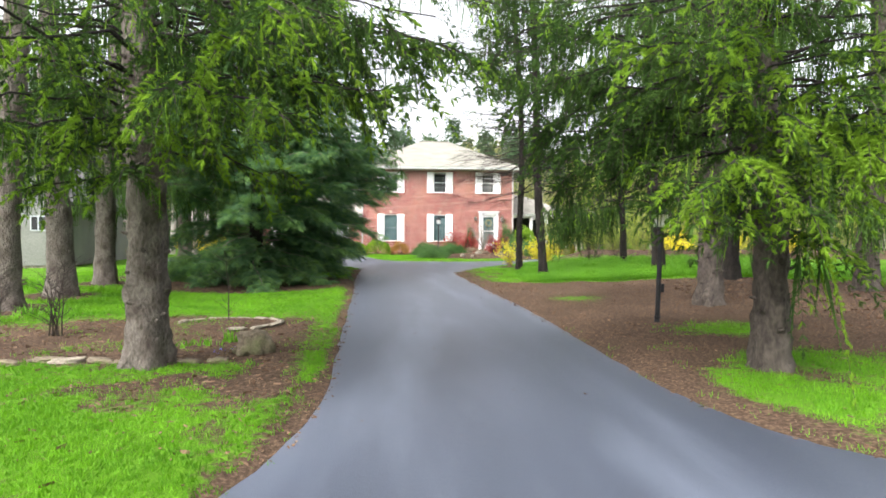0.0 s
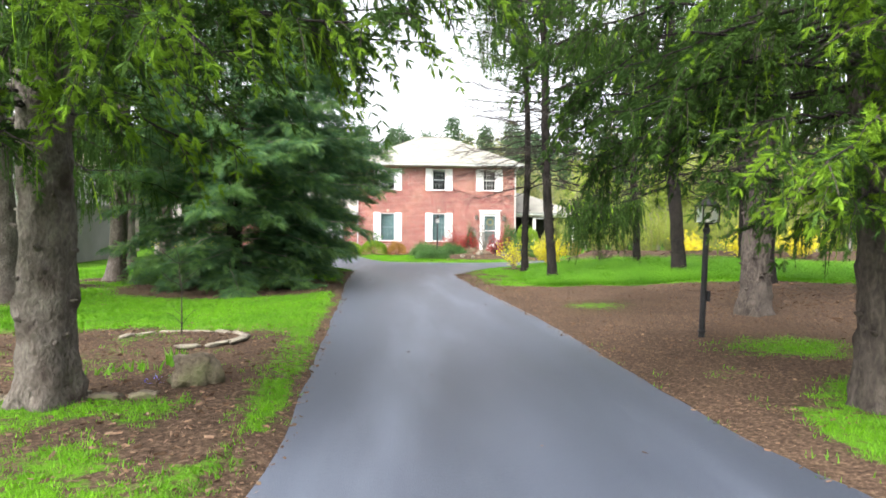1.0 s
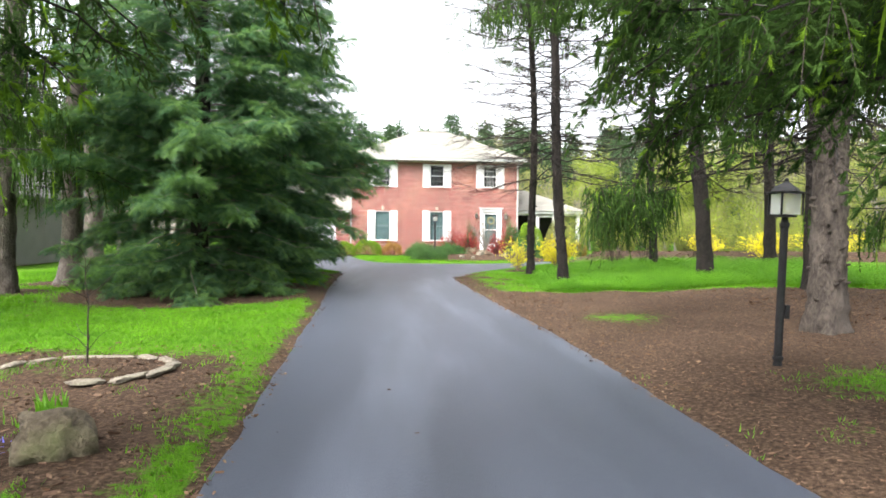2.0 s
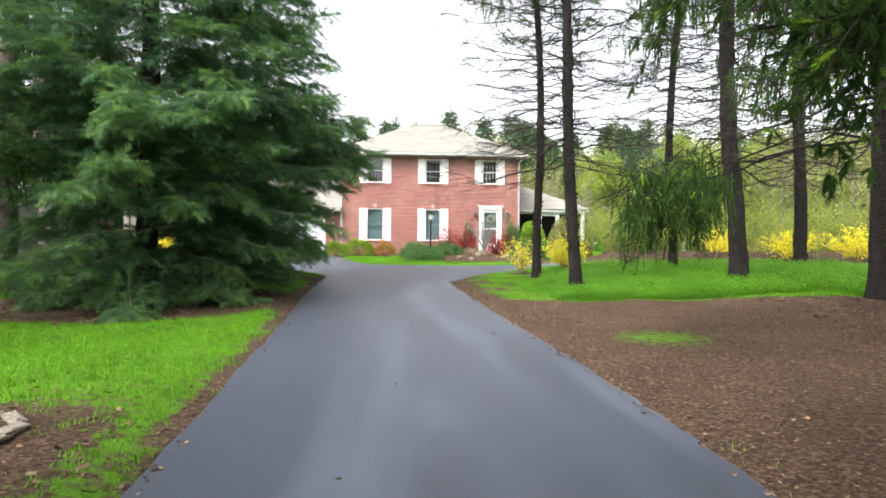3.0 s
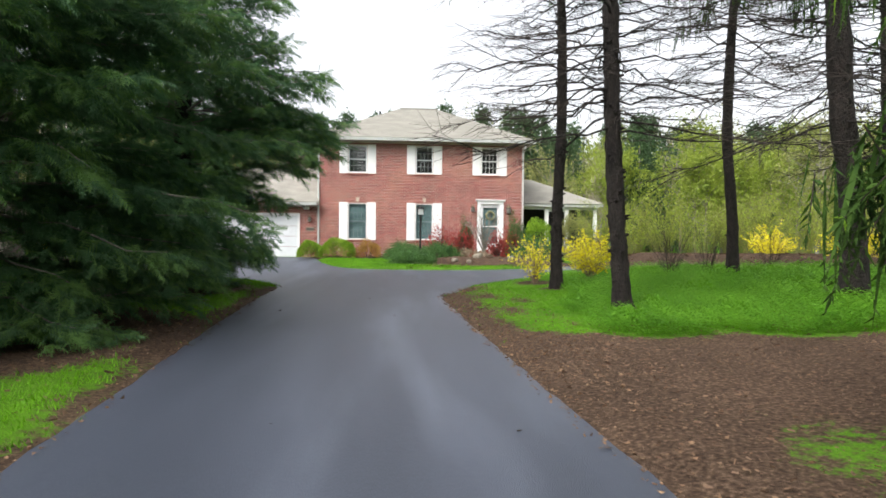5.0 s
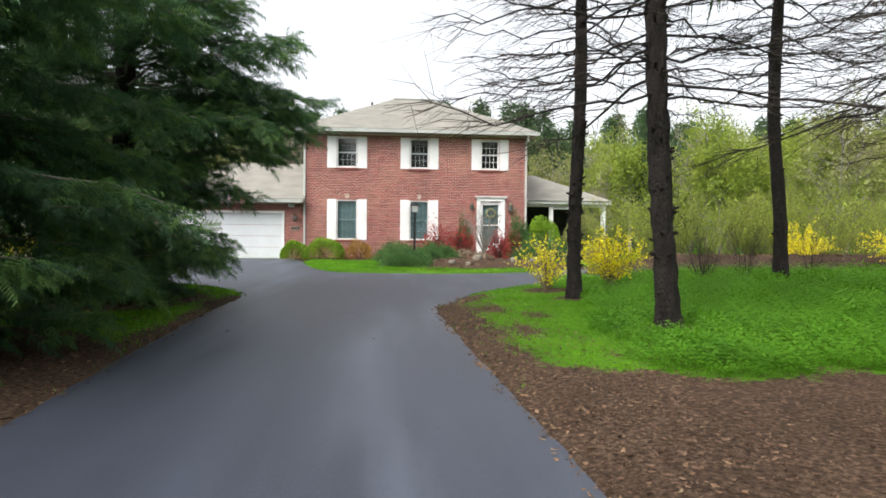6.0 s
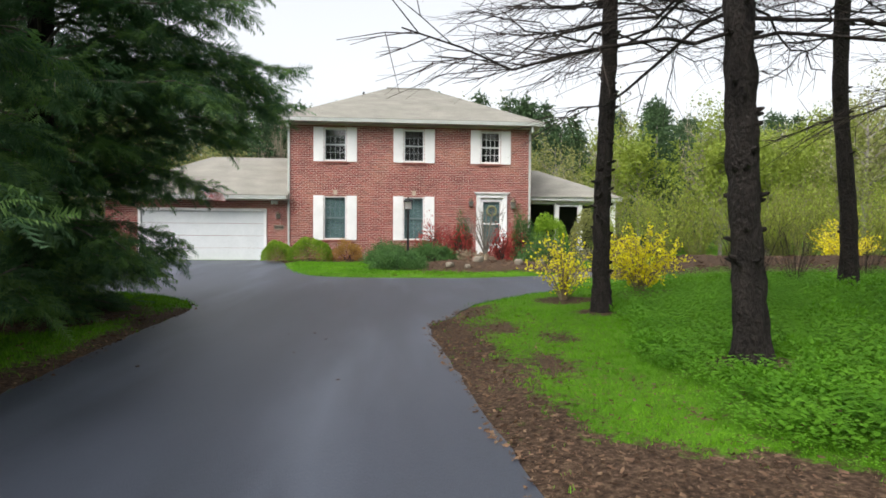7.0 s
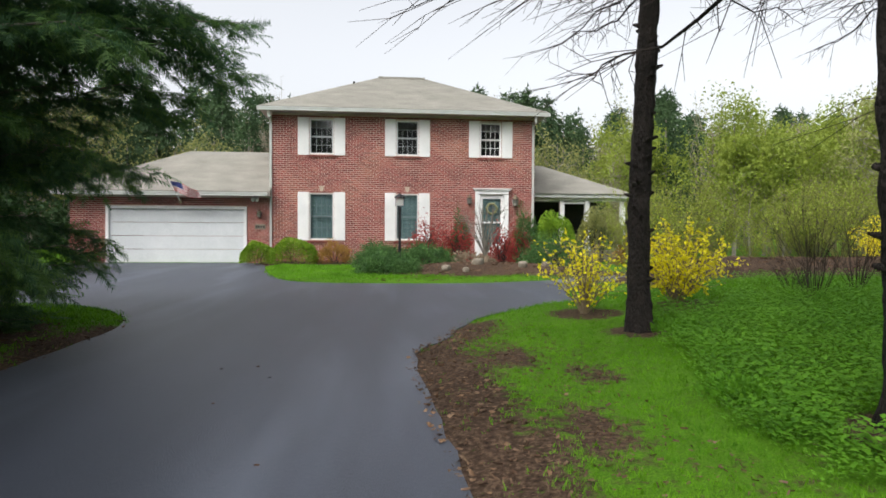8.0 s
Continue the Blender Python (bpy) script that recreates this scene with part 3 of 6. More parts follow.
def window(house, x0, x1, z0, z1, blind, dark_grid=False, keystone=False):
    """A double-hung sash window with muntins, shutters and a brick sill."""
    y = WALL_Y
    f = 0.034
    frame = part("window", boxes((x0, x0 + f, y + 0.02, y + 0.12, z0, z1), (x1 - f, x1, y + 0.02, y + 0.12, z0, z1),
                                 (x0 + f, x1 - f, y + 0.02, y + 0.12, z0, z0 + f), (x0 + f, x1 - f, y + 0.02, y + 0.12, z1 - f, z1)), M_WHITE, house,
                 "white double-hung sash window with small panes")
    a, b, zm = x0 + f, x1 - f, (z0 + z1) / 2
    s = 0.028
    for name, lo, hi, yy in (("upper_sash", zm, z1 - f, y + 0.045), ("lower_sash", z0 + f, zm, y + 0.075)):
        part(name, boxes((a, a + s, yy, yy + 0.03, lo, hi), (b - s, b, yy, yy + 0.03, lo, hi), (a + s, b - s, yy, yy + 0.03, lo, lo + s), (a + s, b - s, yy, yy + 0.03, hi - s, hi)),
             M_WHITE if dark_grid else M_MUNTIN if blind else M_SASH, frame)
        part("pane", boxes((a + s, b - s, yy + 0.012, yy + 0.018, lo + s, hi - s)), M_GLASS, frame).visible_shadow = False
        w = 0.012 if not dark_grid else 0.018
        for k in range(1, 4):
            xx = a + s + (b - a - 2 * s) * k / 4
            part("muntin", boxes((xx - w / 2, xx + w / 2, yy + 0.003, yy + 0.011, lo + s, hi - s)), M_WHITE if dark_grid else M_MUNTIN if blind else M_SASH, frame)
        rows = 2
        for k in range(1, rows):
            zz = lo + s + (hi - lo - 2 * s) * k / rows
            part("muntin", boxes((a + s, b - s, yy + 0.002, yy + 0.010, zz - w / 2, zz + w / 2)), M_WHITE if dark_grid else M_MUNTIN if blind else M_SASH, frame)
    if blind:
        top = z1 - f
        bot = z0 + f if blind > 0.99 else z1 - (z1 - z0) * blind
        bm = bmesh.new()
        n = int((top - bot) / 0.05)
        for k in range(n):
            zz = bot + (top - bot) * k / n
            box(bm, a + 0.01, b - 0.01, y + 0.15, y + 0.17, zz + 0.004, zz + 0.046)
        part("blind", bm, M_BLIND, frame, "lowered grey-green slatted blind")
    w = 0.41
    for xa in (x0 - w - 0.015, x1 + 0.015):
        sh, slats = bmesh.new(), []
        box(sh, xa, xa + w, y - 0.035, y - 0.004, z0 - 0.03, z1 + 0.04)
        zc = z0 + 0.5 * (z1 - z0)
        for lo, hi in ((z0 + 0.05, zc - 0.03), (zc + 0.03, z1 - 0.05)):
            n = int((hi - lo) / 0.055)
            for k in range(n):
                zz = lo + (hi - lo) * k / n
                slats.append((xa + 0.055, xa + w - 0.055, y - 0.043, y - 0.033, zz, zz + 0.038))
        shutter = part("shutter", sh, M_WHITE, house, "white louvred shutter")
        for row in slats:
            part("slat", boxes(row), M_WHITE, shutter)
    sill = bmesh.new()
    n = 11
    for k in range(n):
        xx = x0 - 0.1 + (x1 - x0 + 0.2) * k / n
        box(sill, xx + 0.004, xx + (x1 - x0 + 0.2) / n - 0.004, y - 0.05, y + 0.05, z0 - 0.11, z0 - 0.035)
    part("sill", sill, M_BRICK_TRIM, frame, "dark red rowlock brick sill")
    if keystone:
        k = boxes((( x0 + x1) / 2 - 0.09, (x0 + x1) / 2 + 0.09, y - 0.03, y + 0.02, z1 + 0.07, z1 + 0.27))
        for v in k.verts:
            if v.co.z < z1 + 0.1:
                v.co.x = (x0 + x1) / 2 + (v.co.x - (x0 + x1) / 2) * 0.6
        part("keystone", k, M_KEYSTONE, frame, "pale limestone keystone")
    return frame


def sconce(house, x, z, size=1.0):
    y = WALL_Y
    s = size
    body = lathe([(0.02 * s, z - 0.17 * s), (0.06 * s, z - 0.13 * s), (0.075 * s, z - 0.12 * s), (0.09 * s, z + 0.1 * s), (0.10 * s, z + 0.11 * s), (0.03 * s, z + 0.2 * s), (0.012 * s, z + 0.25 * s)], 8, x, y - 0.17)
    box(body, x - 0.05, x + 0.05, y - 0.03, y - 0.003, z - 0.1, z + 0.1)
    box(body, x - 0.015, x + 0.015, y - 0.17, y - 0.02, z + 0.16 * s, z + 0.19 * s)
    ob = part("wall_lantern", body, M_BRONZE, house, "aged bronze wall lantern")
    part("lantern_glass", lathe([(0.078 * s, z - 0.1 * s), (0.093 * s, z + 0.08 * s)], 8, x, y - 0.17), M_LANTERN, ob)


def gutter(name, rows, house):
    part(name, boxes(*rows), M_GUTTER, house, "weathered pale metal gutter")


def brick_facing(parent, x0, x1, z0, z1, y, holes, seed):
    """Running-bond bricks standing 8 mm proud of their mortar bed, cut round the openings."""
    rng = random.Random(seed)
    course, length, joint = 0.0735, 0.214, 0.013
    vs, fs = [], []
    for k in range(int((z1 - z0) / course)):
        lo, hi = z0 + k * course, z0 + (k + 1) * course - joint
        x = x0 - (0.5 * length if k % 2 else 0.0)
        cuts = sorted((a, b) for a, b, c, d in holes if c < hi and d > lo)
        while x < x1:
            a, b = max(x, x0), min(x + length - joint, x1)
            x += length
            for ca, cb in cuts:
                if a < ca < b:
                    b = ca
                elif a < cb < b:
                    a = cb
                elif ca <= a and b <= cb:
                    b = a
            if b - a < 0.02:
                continue
            yy, e = y + rng.uniform(-0.0015, 0.0015), 0.002
            n = len(vs)
            vs += [(a, y + 0.009, lo), (b, y + 0.009, lo), (b, y + 0.009, hi), (a, y + 0.009, hi), (a + e, yy, lo + e), (b - e, yy, lo + e), (b - e, yy, hi - e), (a + e, yy, hi - e)]
            fs += [(n + 4, n + 5, n + 6, n + 7), (n, n + 1, n + 5, n + 4), (n + 1, n + 2, n + 6, n + 5), (n + 2, n + 3, n + 7, n + 6), (n + 3, n, n + 4, n + 7)]
    part("brickwork", mesh_of("brickwork", np.array(vs), np.array(fs), M_BRICK), None, parent, "weathered red bricks in running bond")["kind"] = "stuff"


def build_house():
    h = thing("house", 0, 0, 0, 0, "two-storey red brick house with white shutters and grey hip roof", "house")
    up, low = [(-3.53, -2.64), (-0.31, 0.53), (2.87, 3.70)], [(-3.53, -2.64), (-0.31, 0.53)]
    holes = [(a, b, 4.05, 5.36) for a, b in up] + [(a, b, 0.87, 2.60) for a, b in low] + [(2.83, 3.85, 0.38, 2.62)]
    front = part("front_wall", wall_boxes(-4.9, 5.0, -0.1, EAVE, 40.008, 40.25, holes), M_MORTAR, h, "red running-bond brick wall")
    brick_facing(front, -4.9, 5.0, -0.1, EAVE, 40.0, holes, 7)
    part("side_wall", boxes((4.75, 5.0, 40.25, 48.6, -0.1, EAVE)), M_BRICK_WALL, h)
    part("side_wall", boxes((-4.9, -4.65, 40.25, 48.6, -0.1, EAVE)), M_BRICK_WALL, h)
    part("back_wall", boxes((-4.65, 4.75, 48.35, 48.6, -0.1, EAVE)), M_BRICK_WALL, h)
    # Added floors and partition, coloured near-black so the rooms behind the glass look unlit.
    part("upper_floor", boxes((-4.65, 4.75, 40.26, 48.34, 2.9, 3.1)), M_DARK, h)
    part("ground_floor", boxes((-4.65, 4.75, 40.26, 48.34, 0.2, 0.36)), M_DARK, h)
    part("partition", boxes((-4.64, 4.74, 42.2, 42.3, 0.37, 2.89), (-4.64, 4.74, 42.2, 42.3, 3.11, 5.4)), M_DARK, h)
    part("soffit", boxes((-5.25, 5.35, 39.58, 48.95, EAVE, EAVE + 0.04)), M_SOFFIT, h)
    roof = part("roof", hip_roof(-5.3, 5.4, 39.53, 49.0, EAVE + 0.045, -1.05, 1.1, 44.3, 8.0), M_ROOF, h, "grey asphalt shingle hip roof")
    part("shingle_layer", shingle_courses(-5.3, 5.4, 39.53, EAVE + 0.165, -1.05, 1.1, 44.3, 8.0, 44), M_ROOF, roof)["kind"] = "stuff"
    part("ridge_vent", boxes((-1.0, 1.05, 44.2, 44.4, 7.97, 8.05)), M_ROOF, roof)
    part("vent_pipe", lathe([(0.05, 7.3), (0.05, 7.95), (0.055, 7.96)], 10, -2.1, 44.9), M_BLACK, roof)
    gutter("front_gutter", ((-5.33, 5.43, 39.40, 39.53, EAVE - 0.01, EAVE + 0.11), (-5.34, 5.44, 39.385, 39.40, EAVE + 0.08, EAVE + 0.12)), h)
    for x in (-4.93, 4.93):
        bm = boxes((x - 0.04, x + 0.04, 39.93, 39.995, 0.1, EAVE - 0.25), (x - 0.04, x + 0.04, 39.5, 39.6, EAVE - 0.15, EAVE - 0.01))
        box(bm, x - 0.04, x + 0.04, 39.5, 39.995, EAVE - 0.25, EAVE - 0.15)
        part("downspout", bm, M_GUTTER, h, "white metal downspout")
    for a, b in up:
        window(h, a, b, 4.05, 5.36, 0.0, dark_grid=a > 2)
    for a, b in low:
        window(h, a, b, 0.87, 2.60, 1.0, keystone=True)
    # front door with its white surround
    y = 40.0
    s = part("door_surround", boxes((2.70, 2.86, y - 0.07, y + 0.1, 0.2, 2.62), (3.82, 3.98, y - 0.07, y + 0.1, 0.2, 2.62), (2.70, 3.98, y - 0.08, y + 0.1, 2.625, 2.76),
                                    (2.64, 4.04, y - 0.13, y + 0.1, 2.762, 2.81), (2.60, 4.08, y - 0.16, y + 0.1, 2.812, 2.85)), M_WHITE, h, "white pilastered door surround")
    door = part("front_door", boxes((2.865, 2.99, y + 0.02, y + 0.065, 0.38, 2.6), (3.69, 3.815, y + 0.02, y + 0.065, 0.38, 2.6), (2.99, 3.69, y + 0.02, y + 0.065, 2.46, 2.6),
                                    (2.99, 3.69, y + 0.02, y + 0.065, 0.38, 0.72), (2.99, 3.69, y + 0.02, y + 0.06, 1.52, 1.58)), M_WHITE, h, "white storm door with tall glass panels")
    part("pane", boxes((2.99, 3.69, y + 0.035, y + 0.043, 1.58, 2.46)), M_GLASS, door).visible_shadow = False
    part("pane", boxes((2.99, 3.69, y + 0.035, y + 0.043, 0.72, 1.52)), M_GLASS, door).visible_shadow = False
    part("inner_door", boxes((2.99, 3.69, y + 0.12, y + 0.16, 0.4, 2.5)), M_BLIND, door, "grey-green inner door")
    part("handle", boxes((3.72, 3.75, y - 0.02, y + 0.02, 1.3, 1.45)), M_BRONZE, door)
    a = np.linspace(0, 2 * np.pi, 25)
    pts = np.stack([3.34 + 0.19 * np.cos(a), np.full(25, y + 0.005), 2.08 + 0.19 * np.sin(a)], -1)
    v, f = tube_np(pts, 0.05 + 0.008 * np.sin(7 * a), 7)
    part("wreath", mesh_of("wreath", v, f, M_WREATH, smooth=True), None, door, "dried twig wreath")
    part("step", boxes((2.5, 4.2, 38.9, 39.93, -0.1, 0.19), (2.3, 4.4, 38.5, 38.9, -0.1, 0.03), bevel=0.01), M_STONE, h, "stone doorstep")
    sconce(h, 2.46, 2.36)
    sconce(h, 4.22, 2.32, 1.25)
    return h


def build_garage():
    g = thing("garage", 0, 0, 0, 0, "attached red brick garage with wide white sectional door", "garage")
    holes = [(-10.77, -5.80, -0.2, 2.07)]
    front = part("front_wall", wall_boxes(-12.0, -4.905, -0.1, 2.45, 40.028, 40.27, holes), M_MORTAR, g)
    brick_facing(front, -12.0, -4.905, -0.1, 2.45, 40.02, holes, 8)
    part("side_wall", boxes((-12.0, -11.75, 40.27, 46.6, -0.1, 2.45)), M_BRICK_WALL, g)
    part("back_wall", boxes((-11.75, -4.905, 46.35, 46.6, -0.1, 2.45)), M_BRICK_WALL, g)
    part("soffit", boxes((-12.35, -4.91, 39.64, 46.95, 2.45, 2.49)), M_SOFFIT, g)
    roof = part("roof", hip_roof(-12.4, -4.91, 39.6, 47.0, 2.495, -8.75, -4.93, 43.3, 4.5), M_ROOF, g, "grey asphalt shingle roof")
    part("shingle_layer", shingle_courses(-12.4, -4.91, 39.6, 2.615, -8.75, -4.93, 43.3, 4.5, 34), M_ROOF, roof)["kind"] = "stuff"
    gutter("front_gutter", ((-12.43, -4.99, 39.47, 39.6, 2.44, 2.56), (-12.44, -4.99, 39.455, 39.47, 2.53, 2.57)), g)
    # sectional door
    frame = part("door_frame", boxes((-10.765, -10.66, 39.97, 40.2, -0.05, 1.97), (-5.91, -5.805, 39.97, 40.2, -0.05, 1.97), (-10.765, -5.805, 39.97, 40.2, 1.97, 2.065)), M_WHITE, g, "white timber door frame")
    z0, n = 0.0, 4
    for k in range(n):
        bm = bmesh.new()
        a, b = z0 + 1.965 * k / n, z0 + 1.965 * (k + 1) / n
        box(bm, -10.655, -5.915, 40.07, 40.11, a + 0.006, b - 0.006)
        for m in range(2):
            q = (b - a) / 2
            box(bm, -10.62, -5.95, 40.058, 40.069, a + 0.02 + m * q, a + q - 0.02 + m * q)
        part("door_panel", bm, M_GARAGE, frame, "white embossed steel door section")
    part("floodlight", boxes((-5.6, -5.36, 39.9, 40.015, 2.36, 2.42)), M_WHITE, g, "white twin floodlight")
    for x in (-5.55, -5.41):
        part("lamp_head", lathe([(0.03, 2.25), (0.065, 2.27), (0.07, 2.35), (0.03, 2.4)], 10, x, 39.87), M_WHITE, g)
    sconce(g, -5.33, 1.78, 0.9)
    plaque = part("plaque", boxes((-5.52, -5.12, 39.99, 40.018, 1.24, 1.42), bevel=0.008), M_STONE, g, "pale stone plaque with dark marks")
    for k in range(4):
        part("mark", boxes((-5.47 + 0.085 * k, -5.42 + 0.085 * k, 39.984, 39.989, 1.29, 1.37)), M_BLACK, plaque)
    return g


def build_flag():
    f = thing("flag", -7.99, 39.45, 2.2, 0, "striped flag on a short white pole above the garage door", "flag")
    p, r = tube_np([(0, 0, 0), (-0.12, -0.25, 0.38), (-0.24, -0.5, 0.75)], [0.014, 0.014, 0.012], 8)
    part("pole", mesh_of("pole", p, r, M_WHITE), None, f)
    part("bracket", boxes((-0.05, 0.05, -0.03, 0.01, -0.06, 0.06)), M_BRONZE, f)
    nx, nz = 16, 13
    u, v = np.meshgrid(np.linspace(0, 1, nx + 1), np.linspace(0, 1, nz + 1), indexing="ij")
    x = -0.22 + 0.10 * v + u * 0.92
    z = 0.68 - 0.34 * v - 0.26 * u + 0.05 * np.sin(5 * u + 2 * v)
    y = -0.46 + 0.16 * v + 0.10 * np.sin(8 * u + 1.5 * v) * u
    verts = np.stack([x, y, z], -1).reshape(-1, 3)
    i, j = np.meshgrid(np.arange(nx), np.arange(nz), indexing="ij")
    a = i * (nz + 1) + j
    faces = np.stack([a, a + nz + 1, a + nz + 2, a + 1], -1).reshape(-1, 4)
    idx = np.where((i < 7) & (j < 7), 2, j % 2).ravel()
    part("cloth", mesh_of("cloth", verts, faces, [M_FLAG_RED, M_FLAG_WHITE, M_FLAG_BLUE], idx, True), None, f)


def build_porch():
    p = thing("porch", 0, 0, 0, 0, "screened side porch with white posts and low grey roof", "porch")
    z = 2.62
    part("soffit", boxes((5.01, 9.3, 41.0, 47.0, z, z + 0.06)), M_WHITE, p)
    part("fascia", boxes((5.01, 9.32, 40.94, 41.0, z - 0.02, z + 0.13)), M_GUTTER, p)
    roof = bmesh.new()
    v = [roof.verts.new(q) for q in ((5.01, 40.88, z + 0.135), (9.38, 40.88, z + 0.135), (9.38, 47.1, z + 0.135), (5.01, 47.1, z + 0.135), (5.01, 44.0, 4.3), (6.3, 44.0, 4.2))]
    for q in ((0, 1, 5, 4), (1, 2, 5), (2, 3, 4, 5), (0, 4, 3), (3, 2, 1, 0)):
        roof.faces.new([v[k] for k in q])
    part("roof", roof, M_ROOF, p, "grey asphalt shingle roof")
    part("deck", boxes((5.01, 9.1, 41.1, 46.8, -0.1, 0.45)), M_STONE, p)
    for x, y in ((6.45, 41.25), (7.5, 41.25), (9.0, 41.25), (9.0, 46.6)):
        part("post", boxes((x - 0.09, x + 0.09, y - 0.09, y + 0.09, 0.45, z), (x - 0.13, x + 0.13, y - 0.13, y + 0.13, 0.455, 0.7), (x - 0.12, x + 0.12, y - 0.12, y + 0.12, z - 0.12, z - 0.003)), M_WHITE, p, "white square porch post")
    part("header", boxes((6.54, 7.41, 41.2, 41.3, 2.36, 2.44), (5.05, 9.0, 41.16, 41.19, 2.47, 2.61)), M_WHITE, p)
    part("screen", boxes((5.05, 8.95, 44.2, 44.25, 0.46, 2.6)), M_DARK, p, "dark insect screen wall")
    part("step", boxes((6.6, 7.9, 40.4, 41.08, -0.1, 0.3)), M_STONE, p)


def build_neighbour():
    h = thing("neighbour_house", -15.75, 24.3, -0.25, 4.0, "grey clapboard house end with dark gable roof", "house")
    bm = bmesh.new()
    w, depth, e, r = 8.6, 9.0, 2.85, 6.9
    n = 19
    box(bm, -w, 0, 0.0, 0.1, 0.2, e)
    wall = part("front_wall", bm, M_SIDING, h, "grey horizontal clapboards")
    for k in range(n):
        z = 0.2 + (e - 0.2) * k / n
        part("clapboard", boxes((-w + 0.01, -0.01, -0.02, -0.004, z + 0.012, z + (e - 0.2) / n)), M_SIDING, wall)
    side = boxes((-0.1, 0.0, 0.1, depth, 0.2, e), (-w, -w + 0.1, 0.1, depth, 0.2, e), (-w + 0.1, -0.1, depth - 0.1, depth, 0.2, e))
    part("side_wall", side, M_SIDING, h)
    gable = bmesh.new()
    v = [gable.verts.new(q) for q in ((-w, 0, e), (0, 0, e), (-w / 2, 0, r), (-w, 0.1, e), (0, 0.1, e), (-w / 2, 0.1, r))]
    for q in ((0, 1, 2), (5, 4, 3), (0, 3, 4, 1), (1, 4, 5, 2), (2, 5, 3, 0)):
        gable.faces.new([v[k] for k in q])
    part("gable", gable, M_SIDING, h)
    part("foundation", boxes((-w + 0.05, -0.05, 0.03, depth, -0.2, 0.2)), M_STONE, h)
    for s in (-1, 1):
        roof = bmesh.new()
        c = -w / 2
        out = c + s * (w / 2 + 0.35)
        drop = e - 0.35 * (r - e) / (w / 2)
        v = [roof.verts.new(q) for q in ((c, -0.35, r + 0.05), (out, -0.35, drop + 0.05), (out, depth + 0.3, drop + 0.05), (c, depth + 0.3, r + 0.05),
                                         (c, -0.35, r + 0.19), (out, -0.35, drop + 0.19), (out, depth + 0.3, drop + 0.19), (c, depth + 0.3, r + 0.19))]
        for q in ((0, 1, 2, 3), (4, 7, 6, 5), (0, 4, 5, 1), (1, 5, 6, 2), (2, 6, 7, 3), (3, 7, 4, 0)):
            roof.faces.new([v[k] for k in q])
        part("roof", roof, M_SLATE, h, "dark shingle roof slope")
    win = part("window", boxes((-1.15, -0.3, -0.05, -0.021, 1.55, 2.15)), M_SASH, h, "small grey-framed window")
    for k in range(3):
        part("pane", boxes((-1.1 + 0.27 * k, -0.88 + 0.27 * k, -0.056, -0.051, 1.6, 2.1)), M_DARK, win)


build_house()
build_garage()
build_flag()
build_porch()
build_neighbour()


# ---- trees ----
def sprig(n, reach, width):
    """A short twig along x, one long, with needles all round."""
    k = np.arange(n)
    t, phi = (k + 0.3) / n, k * 2.39996
    base = np.stack([t, 0 * t, 0 * t], -1)
    out = np.stack([np.full(n, 0.75), 0.8 * np.cos(phi), 0.8 * np.sin(phi)], -1) * (reach * (1.1 - 0.45 * t))[:, None]
    side = np.stack([np.zeros(n), -np.sin(phi), np.cos(phi)], -1) * width / 2
    side[:, 0] = 0.4 * width
    return np.stack([base - side, base + side, base + out], 1).reshape(-1, 3)


def spindle(sides, radius, teeth, reach, width):
    """A plump tapering twig of needles along x, one long, with a few needle tips standing out."""
    a = np.arange(sides) * 2 * np.pi / sides
    ring = np.stack([np.full(sides, 0.42), radius * np.cos(a), radius * np.sin(a)], -1)
    out = []
    for k in range(sides):
        p, q = ring[k], ring[(k + 1) % sides]
        out += [(0, 0, 0), q, p, p, q, (1, 0, 0)]
    s = sprig(teeth, reach, width)
    return np.concatenate([np.array([np.asarray(v, float) for v in out]), s])


def finger(radius, needles, reach, width):
    """A young shoot along x, one long: a thin core bristling with needles that lean forward, shorter at the tip."""
    a, out = np.arange(3) * 2 * np.pi / 3, []
    for k in range(3):
        p, q = (np.array([0.55, radius * np.cos(t), radius * np.sin(t)]) for t in (a[k], a[(k + 1) % 3]))
        out += [np.zeros(3), q, p, p, q, np.array([1.0, 0, 0])]
    k = np.arange(needles)
    t, phi = 0.04 + 0.94 * k / needles, k * 2.39996
    ray = np.stack([0 * t, np.cos(phi), np.sin(phi)], -1)
    base = np.stack([t, 0 * t, 0 * t], -1) + ray * (0.4 * radius)
    side = np.stack([0.35 + 0 * t, -np.sin(phi), np.cos(phi)], -1) * width / 2
    size = reach * (0.75 + 0.35 * np.sin(3.0 * t))
    tip = base + ray * (0.72 * size)[:, None] + np.stack([0.85 * size, 0 * t, 0 * t], -1)
    return np.concatenate([np.array(out), np.stack([base - side, base + side, tip], 1).reshape(-1, 3)])


def fern(pairs, reach, wide):
    """A flat drooping spray along x, one long: a thin stem with comb-like rows of short leafy twigs."""
    out = [(0, -0.006, 0), (0, 0.006, 0), (1.02, 0, -0.10)]
    for k in range(pairs):
        t = 0.06 + 0.90 * k / pairs
        for s in (-1, 1):
            r = reach * (1.0 - 0.75 * t) * (0.8 + 0.4 * ((k * 7 + s) % 3) / 2)
            z = -0.10 * t * t
            out += [(t - wide, 0, z), (t + wide, 0, z), (t + 0.85 * r, s * r, z - 0.05 - 0.10 * ((k + s) % 2))]
    return np.array(out, float)


